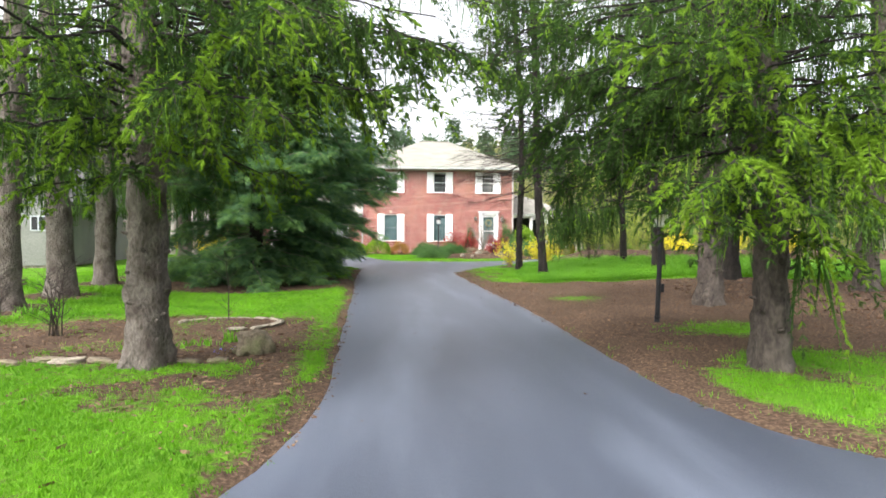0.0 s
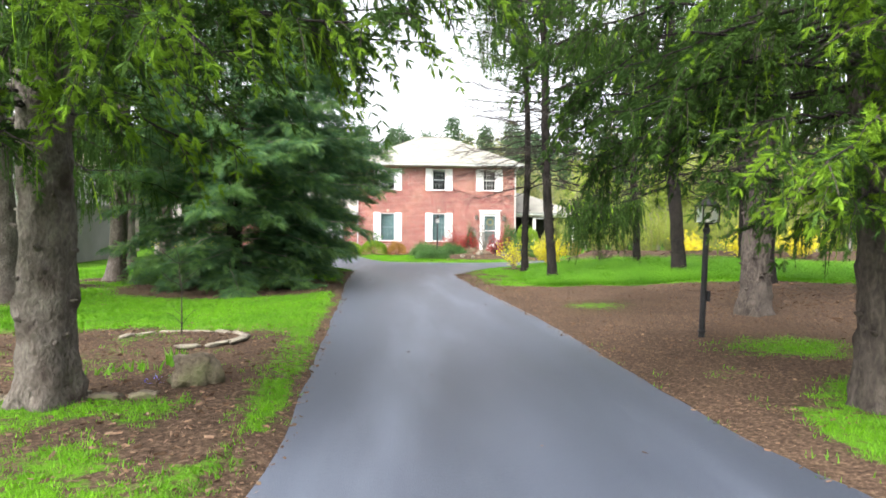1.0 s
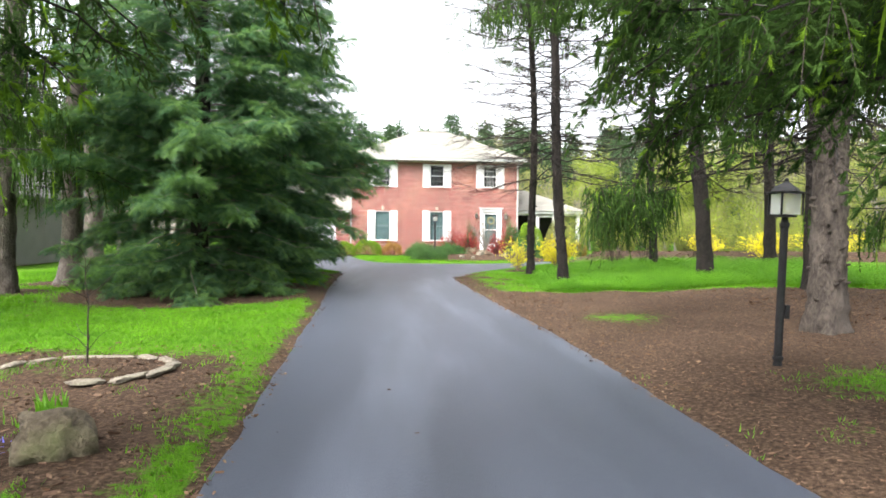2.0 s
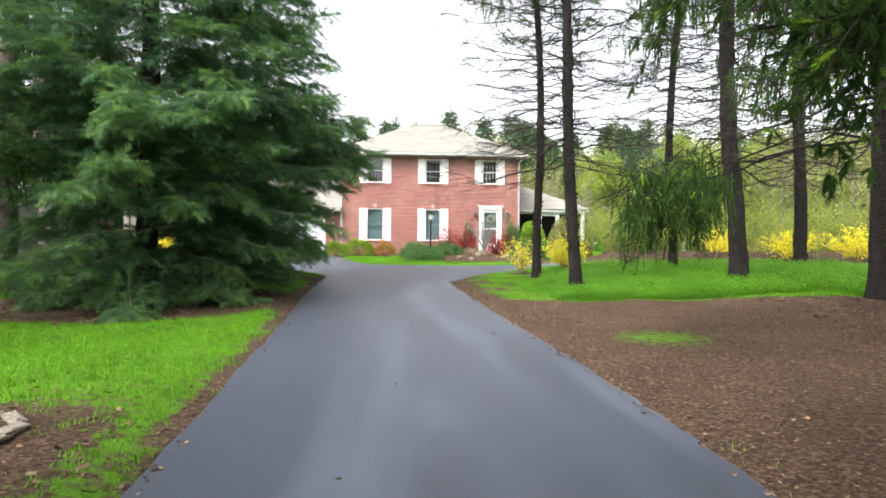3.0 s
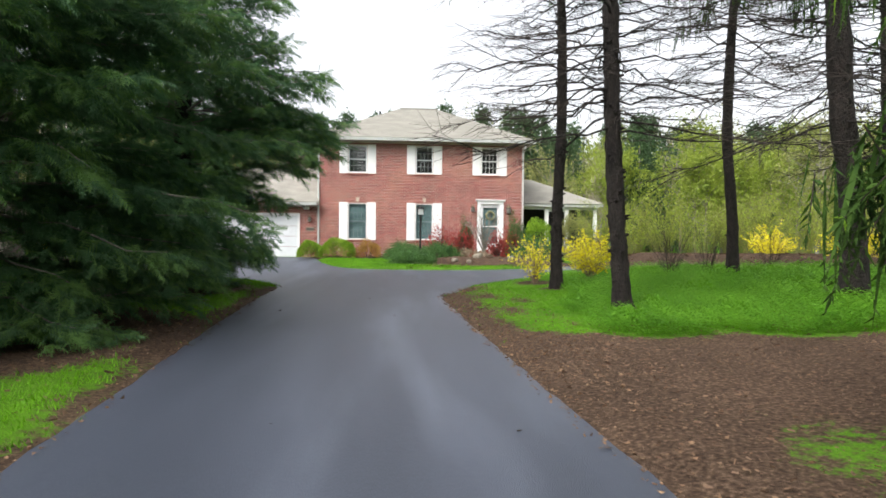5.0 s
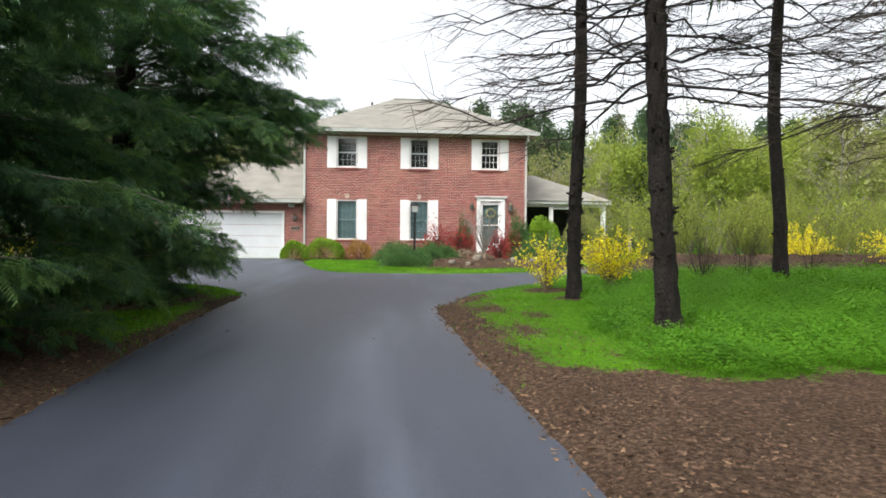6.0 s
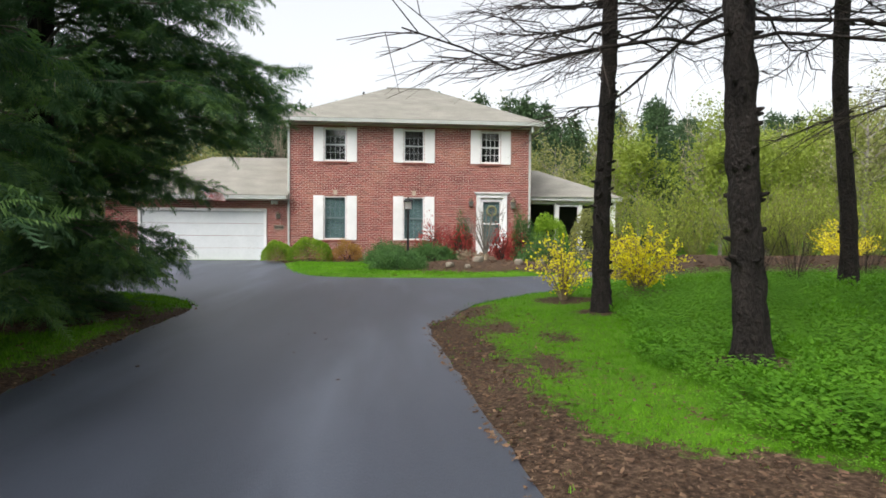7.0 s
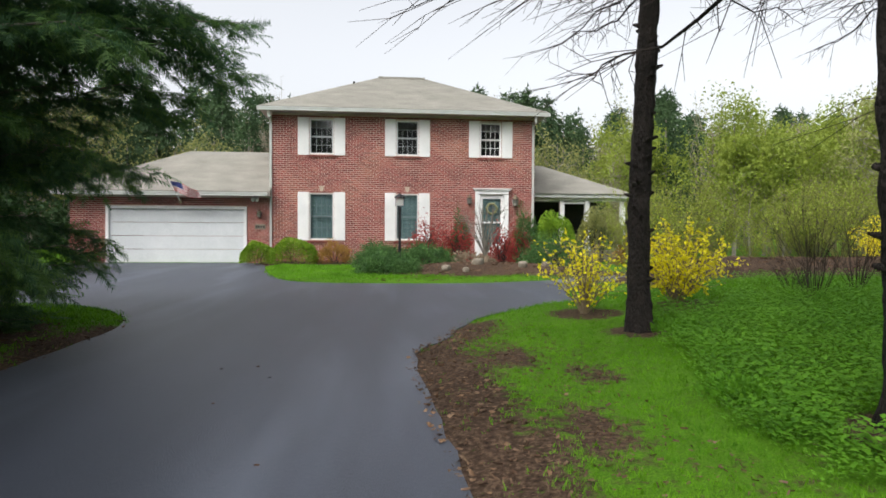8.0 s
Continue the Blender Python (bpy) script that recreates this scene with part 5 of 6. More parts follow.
norway_spruce(1.52, 5.6, 15, 0.18, 12, M_BARK, "thick brown-barked spruce with bright hanging needles", 2.5, limbs=84, reach=3.0, hang=0.7, top=11.0, low=5.6,
              size=0.112, per_metre=5.6, spacing=0.058, fingers=0.8, tips=0.46, fine=True, upper=0.3, toward=225,
              extra=((2.3, -120, 2.2, 0.05, 0.35, 0.2, 0.7), (2.1, 190, 1.7, 0.0, 0.2, 0.1, 0.6), (2.5, -95, 2.4, 0.1, 0.45, 0.1, 0.8), (1.7, -68, 0.95, -0.1, 0.3, 0.0, 1.7), (2.8, 165, 2.8, 0.1, 0.4, 0.1, 0.9),
                     (2.2, -105, 1.6, 0.05, 0.35, 0.1, 0.7), (2.0, 215, 1.5, 0.05, 0.3, 0.1, 0.6), (2.4, 240, 2.2, 0.1, 0.35, 0.15, 0.8), (2.6, -60, 1.8, 0.1, 0.4, 0.1, 0.9), (3.2, 98, 2.6, 0.15, 0.4, 0.1, 1.0), (3.3, 120, 3.0, 0.15, 0.4, 0.1, 1.1), (3.0, 140, 2.8, 0.15, 0.4, 0.1, 1.0), (3.4, 80, 2.8, 0.15, 0.4, 0.1, 1.1), (3.6, 130, 3.4, 0.15, 0.4, 0.1, 1.1),
                     (3.0, 172, 2.4, 0.1, 0.35, 0.05, 0.9), (3.4, 181, 2.7, 0.1, 0.35, 0.05, 0.9), (3.8, 165, 3.0, 0.1, 0.35, 0.05, 1.0), (3.3, 190, 2.2, 0.1, 0.35, 0.05, 0.9), (4.2, 176, 3.2, 0.1, 0.35, 0.05, 1.1), (4.5, 158, 3.2, 0.1, 0.35, 0.05, 1.1))
              + tuple((1.8 + 0.13 * k, 185 + (k * 37) % 100, 1.2 + 0.09 * ((k * 5) % 11), 0.0, 0.25, 0.1, 0.6) for k in range(16)))
norway_spruce(3.5, 10.9, 17, 0.215, 13, M_BARK, "stout spruce with long boughs hanging over bare litter", 3.9, 2.8, limbs=64, reach=2.3, hang=1.0, top=12, low=8, extra_from=0.82,
              tmpl=MID_SPRIG, size=0.14, per_metre=6.0, fine=True, spacing=0.07, tips=0.03, fingers=0.3, upper=0.22,
              extra=((2.55, 157, 3.2, 0.05, 0.28, 0.05, 0.95), (2.45, 154, 3.1, 0.0, 0.26, 0.05, 0.9), (2.4, 160, 3.2, 0.0, 0.26, 0.05, 0.9), (2.75, 157, 3.3, 0.0, 0.25, 0.0, 0.7)),
              boughs=((4.7, 186, 5.2, 0.02, 0.22, 0.08, 0.5), (4.9, 181, 4.8, 0.05, 0.22, 0.05, 0.5), (4.6, 191, 4.6, 0.0, 0.15, 0.05, 0.5), (5.1, 186, 3.8, 0.0, 0.2, 0.0, 0.6), (4.8, 185, 3.1, 0.0, 0.15, 0.0, 1.0)))
norway_spruce(7.4, 11.6, 17, 0.22, 14, M_BARK, "tall spruce with hanging boughs near the drive", 1.6, limbs=56, reach=3.2, hang=1.0, top=12, low=8,
              tmpl=TOP_SPRIG, size=0.18, per_metre=6.0, spacing=0.07, tips=0.25, upper=0.22)
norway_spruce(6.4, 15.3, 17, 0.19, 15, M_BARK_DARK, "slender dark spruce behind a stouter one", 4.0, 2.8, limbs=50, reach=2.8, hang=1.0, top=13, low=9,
              tmpl=TOP_SPRIG, size=0.18, per_metre=6.0, spacing=0.07, tips=0.14, upper=0.22)
# the eastern group, bare below and green above
for sx, sy, sr, sd, gf, bf, lean, sag in ((2.1, 19.3, 0.126, 16, 8.0, 2.8, (-0.066, 0.0), -0.28), (2.02, 22.95, 0.108, 17, 8.2, 3.8, (-0.03, 0.0), -0.22), (6.0, 19.2, 0.20, 18, 6.6, 2.8, (-0.03, 0.0), -0.35),
                                          (6.42, 23.65, 0.12, 19, 6.4, 4.2, (0.012, 0.0), -0.3), (11.2, 24.6, 0.20, 20, 7.6, 3.0, (-0.01, 0.0), -0.3), (14.5, 20.5, 0.22, 31, 3.6, 2.0, (0, 0), -0.4)):
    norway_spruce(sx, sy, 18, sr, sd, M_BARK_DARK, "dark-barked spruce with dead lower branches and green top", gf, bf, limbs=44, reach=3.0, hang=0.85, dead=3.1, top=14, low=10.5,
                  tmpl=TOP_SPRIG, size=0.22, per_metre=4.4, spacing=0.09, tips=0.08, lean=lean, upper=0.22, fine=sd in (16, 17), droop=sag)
# the western row
for sx, sy, sr, sd, gf, lean in ((-10.3, 11.3, 0.26, 21, 2.8, (0, 0)), (-10.5, 13.75, 0.27, 22, 2.8, (0, 0)), (-11.0, 17.1, 0.26, 23, 2.7, (0.01, 0)), (-10.8, 19.6, 0.24, 24, 2.4, (0.09, 0)),
                                 (-13.0, 25.8, 0.3, 25, 3.0, (0, 0)), (-12.6, 29.0, 0.3, 26, 3.0, (0, 0))):
    norway_spruce(sx, sy, 17, sr, sd, M_BARK_GREY, "old grey-barked spruce beside the neighbouring lawn", gf, limbs=38, reach=3.4, hang=1.0, top=12, low=7,
                  tmpl=TOP_SPRIG, size=0.18, per_metre=3.9, spacing=0.075, tips=0.18, lean=lean, upper=0.22)


def low_outline(z, a):
    r = np.interp(z, (0, 0.8, 2.2, 4.5, 7, 10, 12.5), (2.1, 2.6, 3.1, 2.9, 2.3, 1.4, 0.1))
    return r * (1 + 0.12 * math.sin(3 * a))


def wide_outline(z, a):
    r = np.interp(z, (0.2, 1.05, 1.9, 2.5, 3.0, 4.4, 5.5, 6.5, 7.5, 9, 13), (1.25, 1.35, 1.75, 2.4, 2.75, 2.75, 2.5, 2.0, 1.6, 1.2, 0.1))
    return r * (1 + 0.08 * math.cos(a + 0.2))


hemlock(-6.9, 17.4, 12.5, 41, low_outline, "dense dark green conifer with sprays down to the lawn",
        ((0.9, 40, 2.9), (0.6, 52, 2.8), (1.3, 45, 3.0), (0.5, 30, 2.7), (1.8, 50, 3.0), (1.6, 35, 3.0)), 1.25)
hemlock(-6.2, 23.8, 13, 42, wide_outline, "broad dark green conifer whose boughs reach over the drive", ((3.9, 10, 3.9), (4.2, -2, 3.5), (3.6, 22, 3.3), (4.6, -14, 3.4), (3.3, -20, 3.2),
         (0.8, -60, 3.0), (1.2, -50, 2.8), (0.6, -75, 3.0), (1.6, -65, 3.1), (0.9, -40, 2.3), (2.0, -58, 3.1)))


# ---- shrubs and planting ----
def leaf_cloud(rng, n, rx, ry, h, hollow=0.55, base=0.0, squash=1.0, lumps=1.0):
    """Points through the outer part of a rounded bush."""
    d = rng.normal(size=(n, 3))
    d /= np.linalg.norm(d, axis=1, keepdims=True)
    d[:, 2] = np.abs(d[:, 2])
    d = np.sign(d) * np.abs(d) ** 0.8
    lump = 1 + lumps * (0.13 * np.sin(5 * d[:, 0] + 3 * d[:, 2]) + 0.11 * np.sin(6 * d[:, 1] + 2.0 + 4 * d[:, 0]))
    r = (hollow + (1 - hollow) * rng.random(n) ** 0.6) * lump
    p = d * r[:, None] * np.array([rx, ry, h])
    p[:, 2] = base + p[:, 2] * squash
    return p, d


def shrub(name, x, y, rx, ry, h, mat, seed, label, n=900, size=0.07, tmpl=None, stems=14, stem_mat=None, z=None, base=0.05, group="", hollow=0.55, lift=0.4):
    rng = np.random.default_rng(seed)
    t = thing(name, x, y, z, 0, label, "shrub", group)
    rows = []
    for k in range(stems):
        a, q = rng.uniform(0, 6.3), rng.uniform(0.3, 0.95)
        end = np.array([math.cos(a) * rx * q, math.sin(a) * ry * q, base + h * rng.uniform(0.4, 0.95)])
        rows.append((np.stack([np.array([0.04 * math.cos(a), 0.04 * math.sin(a), -0.05]), end * (0.45, 0.45, 0.55) + rng.normal(scale=0.02, size=3), end]), np.array([0.014, 0.009, 0.003])))
    v, f = tubes(rows, 4)
    tagged(part("stem_mass", mesh_of("stems", v, f, stem_mat or M_TWIG), None, t), kind="stuff")
    p, d = leaf_cloud(rng, n, rx, ry, h, hollow, base, lumps=0.35 if hollow > 0.7 else 1.0)
    way = d + lift * np.array([0, 0, 1.0]) + rng.normal(scale=0.5, size=d.shape)
    tagged(part("foliage", tri_mesh("leaves", [place(LEAF if tmpl is None else tmpl, p, way, size * rng.uniform(0.6, 1.4, n), rng)], [mat]), None, t), kind="stuff")
    return t


def forsythia(x, y, rx, h, seed, label, stems=46, flowers=34, size=0.052):
    rng = np.random.default_rng(seed)
    t = thing("forsythia", x, y, None, 0, label, "shrub", "yellow forsythias")
    rows, pos, way = [], [], []
    for k in range(stems):
        a, q = rng.uniform(0, 6.3), rng.uniform(0.15, 1.0)
        hh = h * rng.uniform(0.55, 1.05) * (1.08 - 0.35 * q)
        s = np.linspace(0, 1, 7)
        p = np.stack([math.cos(a) * rx * q * s ** 1.4, math.sin(a) * rx * q * s ** 1.4, hh * (1.25 * s - 0.25 * s ** 3) - 0.05], -1) + rng.normal(scale=0.02, size=(7, 3)) * s[:, None]
        rows.append((p, np.linspace(0.011, 0.003, 7)))
        for u in rng.uniform(0.3, 1.0, flowers):
            pos.append(np.array([np.interp(u, s, p[:, j]) for j in range(3)]) + rng.normal(scale=0.03, size=3))
        for _ in range(3):
            u = rng.uniform(0.4, 0.9)
            at = np.array([np.interp(u, s, p[:, j]) for j in range(3)])
            out = rng.normal(size=3) * (1, 1, 0.6) + np.array([math.cos(a), math.sin(a), 0.3])
            end = at + out / np.linalg.norm(out) * rng.uniform(0.15, 0.35) * h
            rows.append((np.stack([at, (at + end) / 2 + rng.normal(scale=0.015, size=3), end]), np.array([0.005, 0.003, 0.002])))
            for w in rng.uniform(0.1, 1, flowers // 4):
                pos.append(at + (end - at) * w + rng.normal(scale=0.02, size=3))
    pos = np.array(pos)
    v, f = tubes(rows, 4)
    tagged(part("stem_mass", mesh_of("stems", v, f, M_TWIG_PALE), None, t), kind="stuff")
    tagged(part("blossom", tri_mesh("flowers", [place(LEAF, pos, rng.normal(size=pos.shape), size * rng.uniform(0.6, 1.4, len(pos)), rng)], [M_YELLOW]), None, t, "bright yellow flowers"), kind="stuff")
    return t


def twig_shrub(x, y, rx, h, seed, label, stems=60, mat=None, leaves=0, leafmat=None, leaf=0.05, name="bare_shrub", group="bare shrubs", thick=0.008):
    rng = np.random.default_rng(seed)
    t = thing(name, x, y, None, 0, label, "shrub", group)
    rows, pos = [], []
    for k in range(stems):
        a, q = rng.uniform(0, 6.3), rng.uniform(0.05, 1.0) ** 0.7
        hh = h * rng.uniform(0.6, 1.05)
        s = np.linspace(0, 1, 5)
        p = np.stack([0.08 * math.cos(a) + math.cos(a) * rx * q * s ** 1.2, 0.08 * math.sin(a) + math.sin(a) * rx * q * s ** 1.2, hh * s - 0.05], -1) + rng.normal(scale=0.03 * h, size=(5, 3)) * s[:, None] * 0.6
        rows.append((p, np.linspace(thick, thick * 0.25, 5)))
        for _ in range(4):
            u = rng.uniform(0.3, 0.95)
            at = np.array([np.interp(u, s, p[:, j]) for j in range(3)])
            end = at + np.array([math.cos(a) * 0.5 + rng.normal() * 0.6, math.sin(a) * 0.5 + rng.normal() * 0.6, rng.uniform(0.5, 1.6)]) * 0.16 * h
            rows.append((np.stack([at, (at + end) / 2, end]), np.array([thick * 0.45, thick * 0.3, thick * 0.18])))
            for _ in range(leaves):
                pos.append(at + (end - at) * rng.random() + rng.normal(scale=0.04, size=3))
    v, f = tubes(rows, 3)
    tagged(part("stem_mass", mesh_of("stems", v, f, mat or M_TWIG_PALE), None, t), kind="stuff")
    if pos:
        pos = np.array(pos)
        tagged(part("foliage", tri_mesh("leaves", [place(LEAF, pos, rng.normal(size=pos.shape) + (0, 0, 0.6), leaf * rng.uniform(0.6, 1.4, len(pos)), rng)], [leafmat]), None, t), kind="stuff")
    return t


def build_planting():
    # clipped bushes by the garage
    shrub("boxwood", -5.15, 38.6, 0.56, 0.5, 0.72, M_BOX, 51, "rounded bright green clipped bush beside the garage", 6000, 0.05, stems=6, hollow=0.84, group="clipped bushes")
    shrub("boxwood", -3.9, 38.5, 0.82, 0.55, 0.84, M_BOX, 52, "wide bright green clipped bush below a window", 8000, 0.05, stems=6, hollow=0.84, group="clipped bushes")
    shrub("spirea", -2.5, 38.6, 0.6, 0.5, 0.75, M_RUST, 53, "loose rusty-green shrub below a window", 2200, 0.06)
    # red barberries
    for x, y, rx, h, s in ((0.75, 37.6, 0.75, 1.6, 54), (1.75, 38.0, 0.65, 1.45, 55), (3.15, 36.9, 0.55, 1.25, 56), (4.1, 38.7, 0.6, 1.35, 57)):
        shrub("barberry", x, y, rx, 0.5, h, M_RED, s, "dark red leafed barberry in the front bed", 1700, 0.065, stems=46, hollow=0.35, lift=0.9, group="red barberries")
    shrub("dwarf_spruce", 1.95, 38.4, 0.35, 0.35, 1.75, M_YEW, 58, "upright grey-green dwarf conifer in the front bed", 1500, 0.13, MID_SPRIG)
    shrub("yew", 4.35, 38.6, 0.5, 0.45, 1.9, M_JUNIPER, 59, "blue-green conifer bush by the house corner", 2000, 0.13, MID_SPRIG)
    shrub("round_shrub", 5.4, 38.6, 0.8, 0.65, 1.8, M_BOX, 60, "tall rounded light green bush before the porch", 7500, 0.06, hollow=0.82)
    shrub("round_shrub", 7.35, 39.2, 0.95, 0.7, 2.0, M_FAR_OLIVE, 61, "tall rounded olive bush before the porch", 6000, 0.07, hollow=0.78)
    shrub("rust_shrub", 7.9, 37.6, 0.6, 0.5, 0.9, M_RUST, 66, "low russet shrub beside the porch", 1500, 0.07)
    # spreading junipers in the front bed
    for x, y, rx, ry, h, s in ((-0.62, 33.6, 0.78, 0.5, 0.36, 62), (0.5, 35.4, 0.78, 0.6, 0.62, 63), (-0.85, 36.4, 0.8, 0.55, 0.64, 64), (4.6, 35.6, 1.0, 0.8, 0.85, 65)):
        shrub("juniper", x, y, rx, ry, h, M_JUNIPER, s, "low spreading dark green juniper on mulch", 1500, 0.24, TOP_SPRIG, hollow=0.5, lift=0.05, group="junipers")
    shrub("heather", 2.0, 36.2, 0.9, 0.5, 0.45, M_TWIG_PALE, 67, "low grey-brown heather mound", 1600, 0.07)
    # small bare ornamental tree
    rng = np.random.default_rng(68)
    t = thing("ornamental_tree", 2.35, 35.5, None, 0, "small leafless ornamental tree with many upright branches", "tree")
    v, f = tube_np([(0, 0, -0.1), (0.02, 0, 0.25), (0.03, 0, 0.55)], [0.075, 0.06, 0.05], 10)
    part("trunk", mesh_of("trunk", v, f, M_TWIG_PALE, smooth=True), None, t)
    rows = []
    for k in range(16):
        a, q = rng.uniform(0, 6.3), rng.uniform(0.2, 1.0)
        s = np.linspace(0, 1, 6)
        p = np.stack([math.cos(a) * 0.85 * q * s, math.sin(a) * 0.7 * q * s, 0.4 + (1.75 - 0.5 * q) * s ** 0.9], -1) + rng.normal(scale=0.03, size=(6, 3)) * s[:, None]
        rows.append((p, np.linspace(0.026, 0.005, 6)))
        for _ in range(9):
            u = rng.uniform(0.3, 1)
            at = np.array([np.interp(u, s, p[:, j]) for j in range(3)])
            end = at + rng.normal(size=3) * 0.16 + np.array([math.cos(a) * 0.1, math.sin(a) * 0.1, 0.16])
            rows.append((np.stack([at, (at + end) / 2 + rng.normal(scale=0.02, size=3), end]), np.array([0.008, 0.006, 0.003])))
    v, f = tubes(rows, 4)
    tagged(part("branch_mass", mesh_of("branches", v, f, M_TWIG_GREY), None, t), kind="stuff")
    # forsythias
    forsythia(1.92, 24.6, 0.75, 1.3, 71, "airy yellow forsythia in flower beside a dark trunk", 34, 17)
    forsythia(3.4, 24.9, 0.95, 1.35, 72, "full yellow forsythia in flower on mulch", 50, 36)
    forsythia(13.6, 28.8, 1.3, 1.5, 73, "distant yellow forsythia in flower", 46, 40, 0.06)
    forsythia(15.8, 28.0, 1.6, 1.6, 74, "distant yellow forsythia in flower", 50, 44, 0.06)
    forsythia(12.0, 31.0, 1.3, 1.5, 75, "distant yellow forsythia in flower", 46, 40, 0.06)
    forsythia(-12.6, 34.0, 1.2, 1.3, 76, "distant yellow forsythia in flower", 40, 40, 0.06)
    forsythia(-14.6, 36.0, 1.2, 1.5, 77, "distant yellow forsythia in flower", 40, 40, 0.06)
    for x, y, rx, h, s in ((5.4, 24.7, 0.65, 1.55, 78), (6.95, 25.8, 0.6, 1.35, 79), (5.9, 25.9, 0.45, 0.8, 80), (9.6, 27.2, 0.6, 1.1, 81)):
        twig_shrub(x, y, rx, h, s, "leafless brown twiggy shrub on a mulch patch", 24, M_TWIG, thick=0.007)
    # leafy weeds round the trunks and in the lawn
    for k, (x, y, r, h) in enumerate(((1.85, 18.85, 0.22, 0.12), (2.5, 18.9, 0.24, 0.15), (2.75, 19.6, 0.26, 0.18), (1.6, 20.2, 0.26, 0.17), (6.9, 23.2, 0.45, 0.34), (6.0, 23.3, 0.35, 0.28), (9.4, 25.0, 0.5, 0.34),
                                      (3.4, 18.2, 0.3, 0.2), (1.9, 18.3, 0.26, 0.18), (4.2, 21.0, 0.4, 0.25), (11.5, 23.8, 0.6, 0.4), (2.35, 22.7, 0.3, 0.18))):
        shrub("weed_clump", x, y, r, r, h, M_COVER, 700 + k, "leafy green weed clump among ground cover", 420, 0.05, stems=8, stem_mat=M_COVER, group="weed clumps", hollow=0.3)
    # hedge of tall willows in young leaf
    rng = random.Random(5)
    kinds = [twig_shrub(8.6 + 1.55 * k, 35.0 + 0.8 * (k % 2), 1.35, 2.9, 90 + k, "tall olive-yellow willow shrub in young leaf", 64, M_WILLOW_STEM, 6, M_WILLOW, 0.07, "willow_shrub", "willow hedge", 0.009) for k in range(4)]
    for k in range(4, 26):
        row = k // 13
        x, y = 8.2 + 1.3 * (k % 13) + rng.uniform(-0.4, 0.4), 34.8 + 2.6 * row + rng.uniform(-0.6, 0.6) - 0.12 * (k % 13)
        s = rng.uniform(0.7, 1.15)
        m = pose(x, y, float(plane_z(y)), 0, 0, rng.uniform(0, 360)) @ Matrix.Diagonal((s, s, s * rng.uniform(0.85, 1.1), 1))
        copy_thing(kinds[k % 4], m)


build_planting()


# ---- far woods ----
def far_conifer(seed, h, r, label):
    rng = np.random.default_rng(seed)
    t = thing("far_conifer", 0, 0, 0, 0, label, "tree", "woods behind the house")
    v, f = tube_np([(0, 0, -0.3), (0, 0, h * 0.5), (0, 0, h)], [0.2, 0.12, 0.02], 6)
    part("trunk", mesh_of("trunk", v, f, M_TRUNK_FAR), None, t)
    pos, way = [], []
    az, n = 0.0, int(h * 12)
    for k in range(n):
        z = h * (0.12 + 0.88 * (k + rng.random()) / n)
        az += 2.4
        L = r * (1 - z / h) ** 0.75 * rng.uniform(0.55, 1.15) + 0.15
        m = max(4, int(L * 5))
        u = rng.uniform(0.15, 1, m)
        pos.append(np.stack([math.cos(az) * L * u, math.sin(az) * L * u, z - 0.28 * L * u ** 1.5 + rng.normal(scale=0.08, size=m)], -1) + rng.normal(scale=0.08, size=(m, 3)))
        way.append(np.stack([np.full(m, math.cos(az)), np.full(m, math.sin(az)), np.full(m, -0.3)], -1) + rng.normal(scale=0.5, size=(m, 3)))
    pos, way = np.concatenate(pos), np.concatenate(way)
    tagged(part("crown", tri_mesh("crown", [place(FAR_SPRIG, pos, way, 0.66 * rng.uniform(0.7, 1.3, len(pos)), rng)], [M_FAR_CONIFER]), None, t), kind="stuff")
    return t


FAR_LEAF = np.array([(0, -0.3, 0), (0.15, 0.35, 0.05), (0.95, 0.05, 0)], float)


def far_broadleaf(seed, h, r, mat, label, leaves=2600, size=0.24, bare=False):
    rng = np.random.default_rng(seed)
    t = thing("far_broadleaf", 0, 0, 0, 0, label, "tree", "woods behind the house")
    rows, tips = [], []
    rows.append((np.array([(0, 0, -0.3), (0.1, 0, h * 0.3), (0.0, 0.1, h * 0.62), (0, 0, h * 0.9)]), np.array([0.16, 0.12, 0.07, 0.02])))
    for k in range(22):
        a, z = rng.uniform(0, 6.3), h * rng.uniform(0.15, 0.85)
        L = r * rng.uniform(0.5, 1.1) * (1.1 - 0.5 * z / h)
        s = np.linspace(0, 1, 4)
        p = np.stack([math.cos(a) * L * s, math.sin(a) * L * s, z + 0.75 * L * s], -1) + rng.normal(scale=0.12, size=(4, 3)) * s[:, None]
        rows.append((p, np.linspace(0.05, 0.01, 4)))
        tips.append(p[-1])
        for _ in range(8 if bare else 2):
            u = rng.uniform(0.3, 1)
            at = np.array([np.interp(u, s, p[:, j]) for j in range(3)])
            end = at + rng.normal(size=3) * 0.55 + (0, 0, 0.8 * (1.4 if bare else 1))
            rows.append((np.stack([at, (at + end) / 2, end]), np.array([0.022, 0.014, 0.006])))
            tips.append(end)
    v, f = tubes(rows, 3)
    tagged(part("branch_mass", mesh_of("branches", v, f, M_FAR_BARE if bare else M_TRUNK_FAR), None, t), kind="stuff")
    tips = np.array(tips)
    c = tips[rng.integers(0, len(tips), leaves)] + rng.normal(scale=0.36, size=(leaves, 3))
    tagged(part("crown", tri_mesh("crown", [place(FAR_LEAF, c, rng.normal(size=c.shape), size * rng.uniform(0.6, 1.4, leaves), rng)], [mat]), None, t), kind="stuff")
    return t


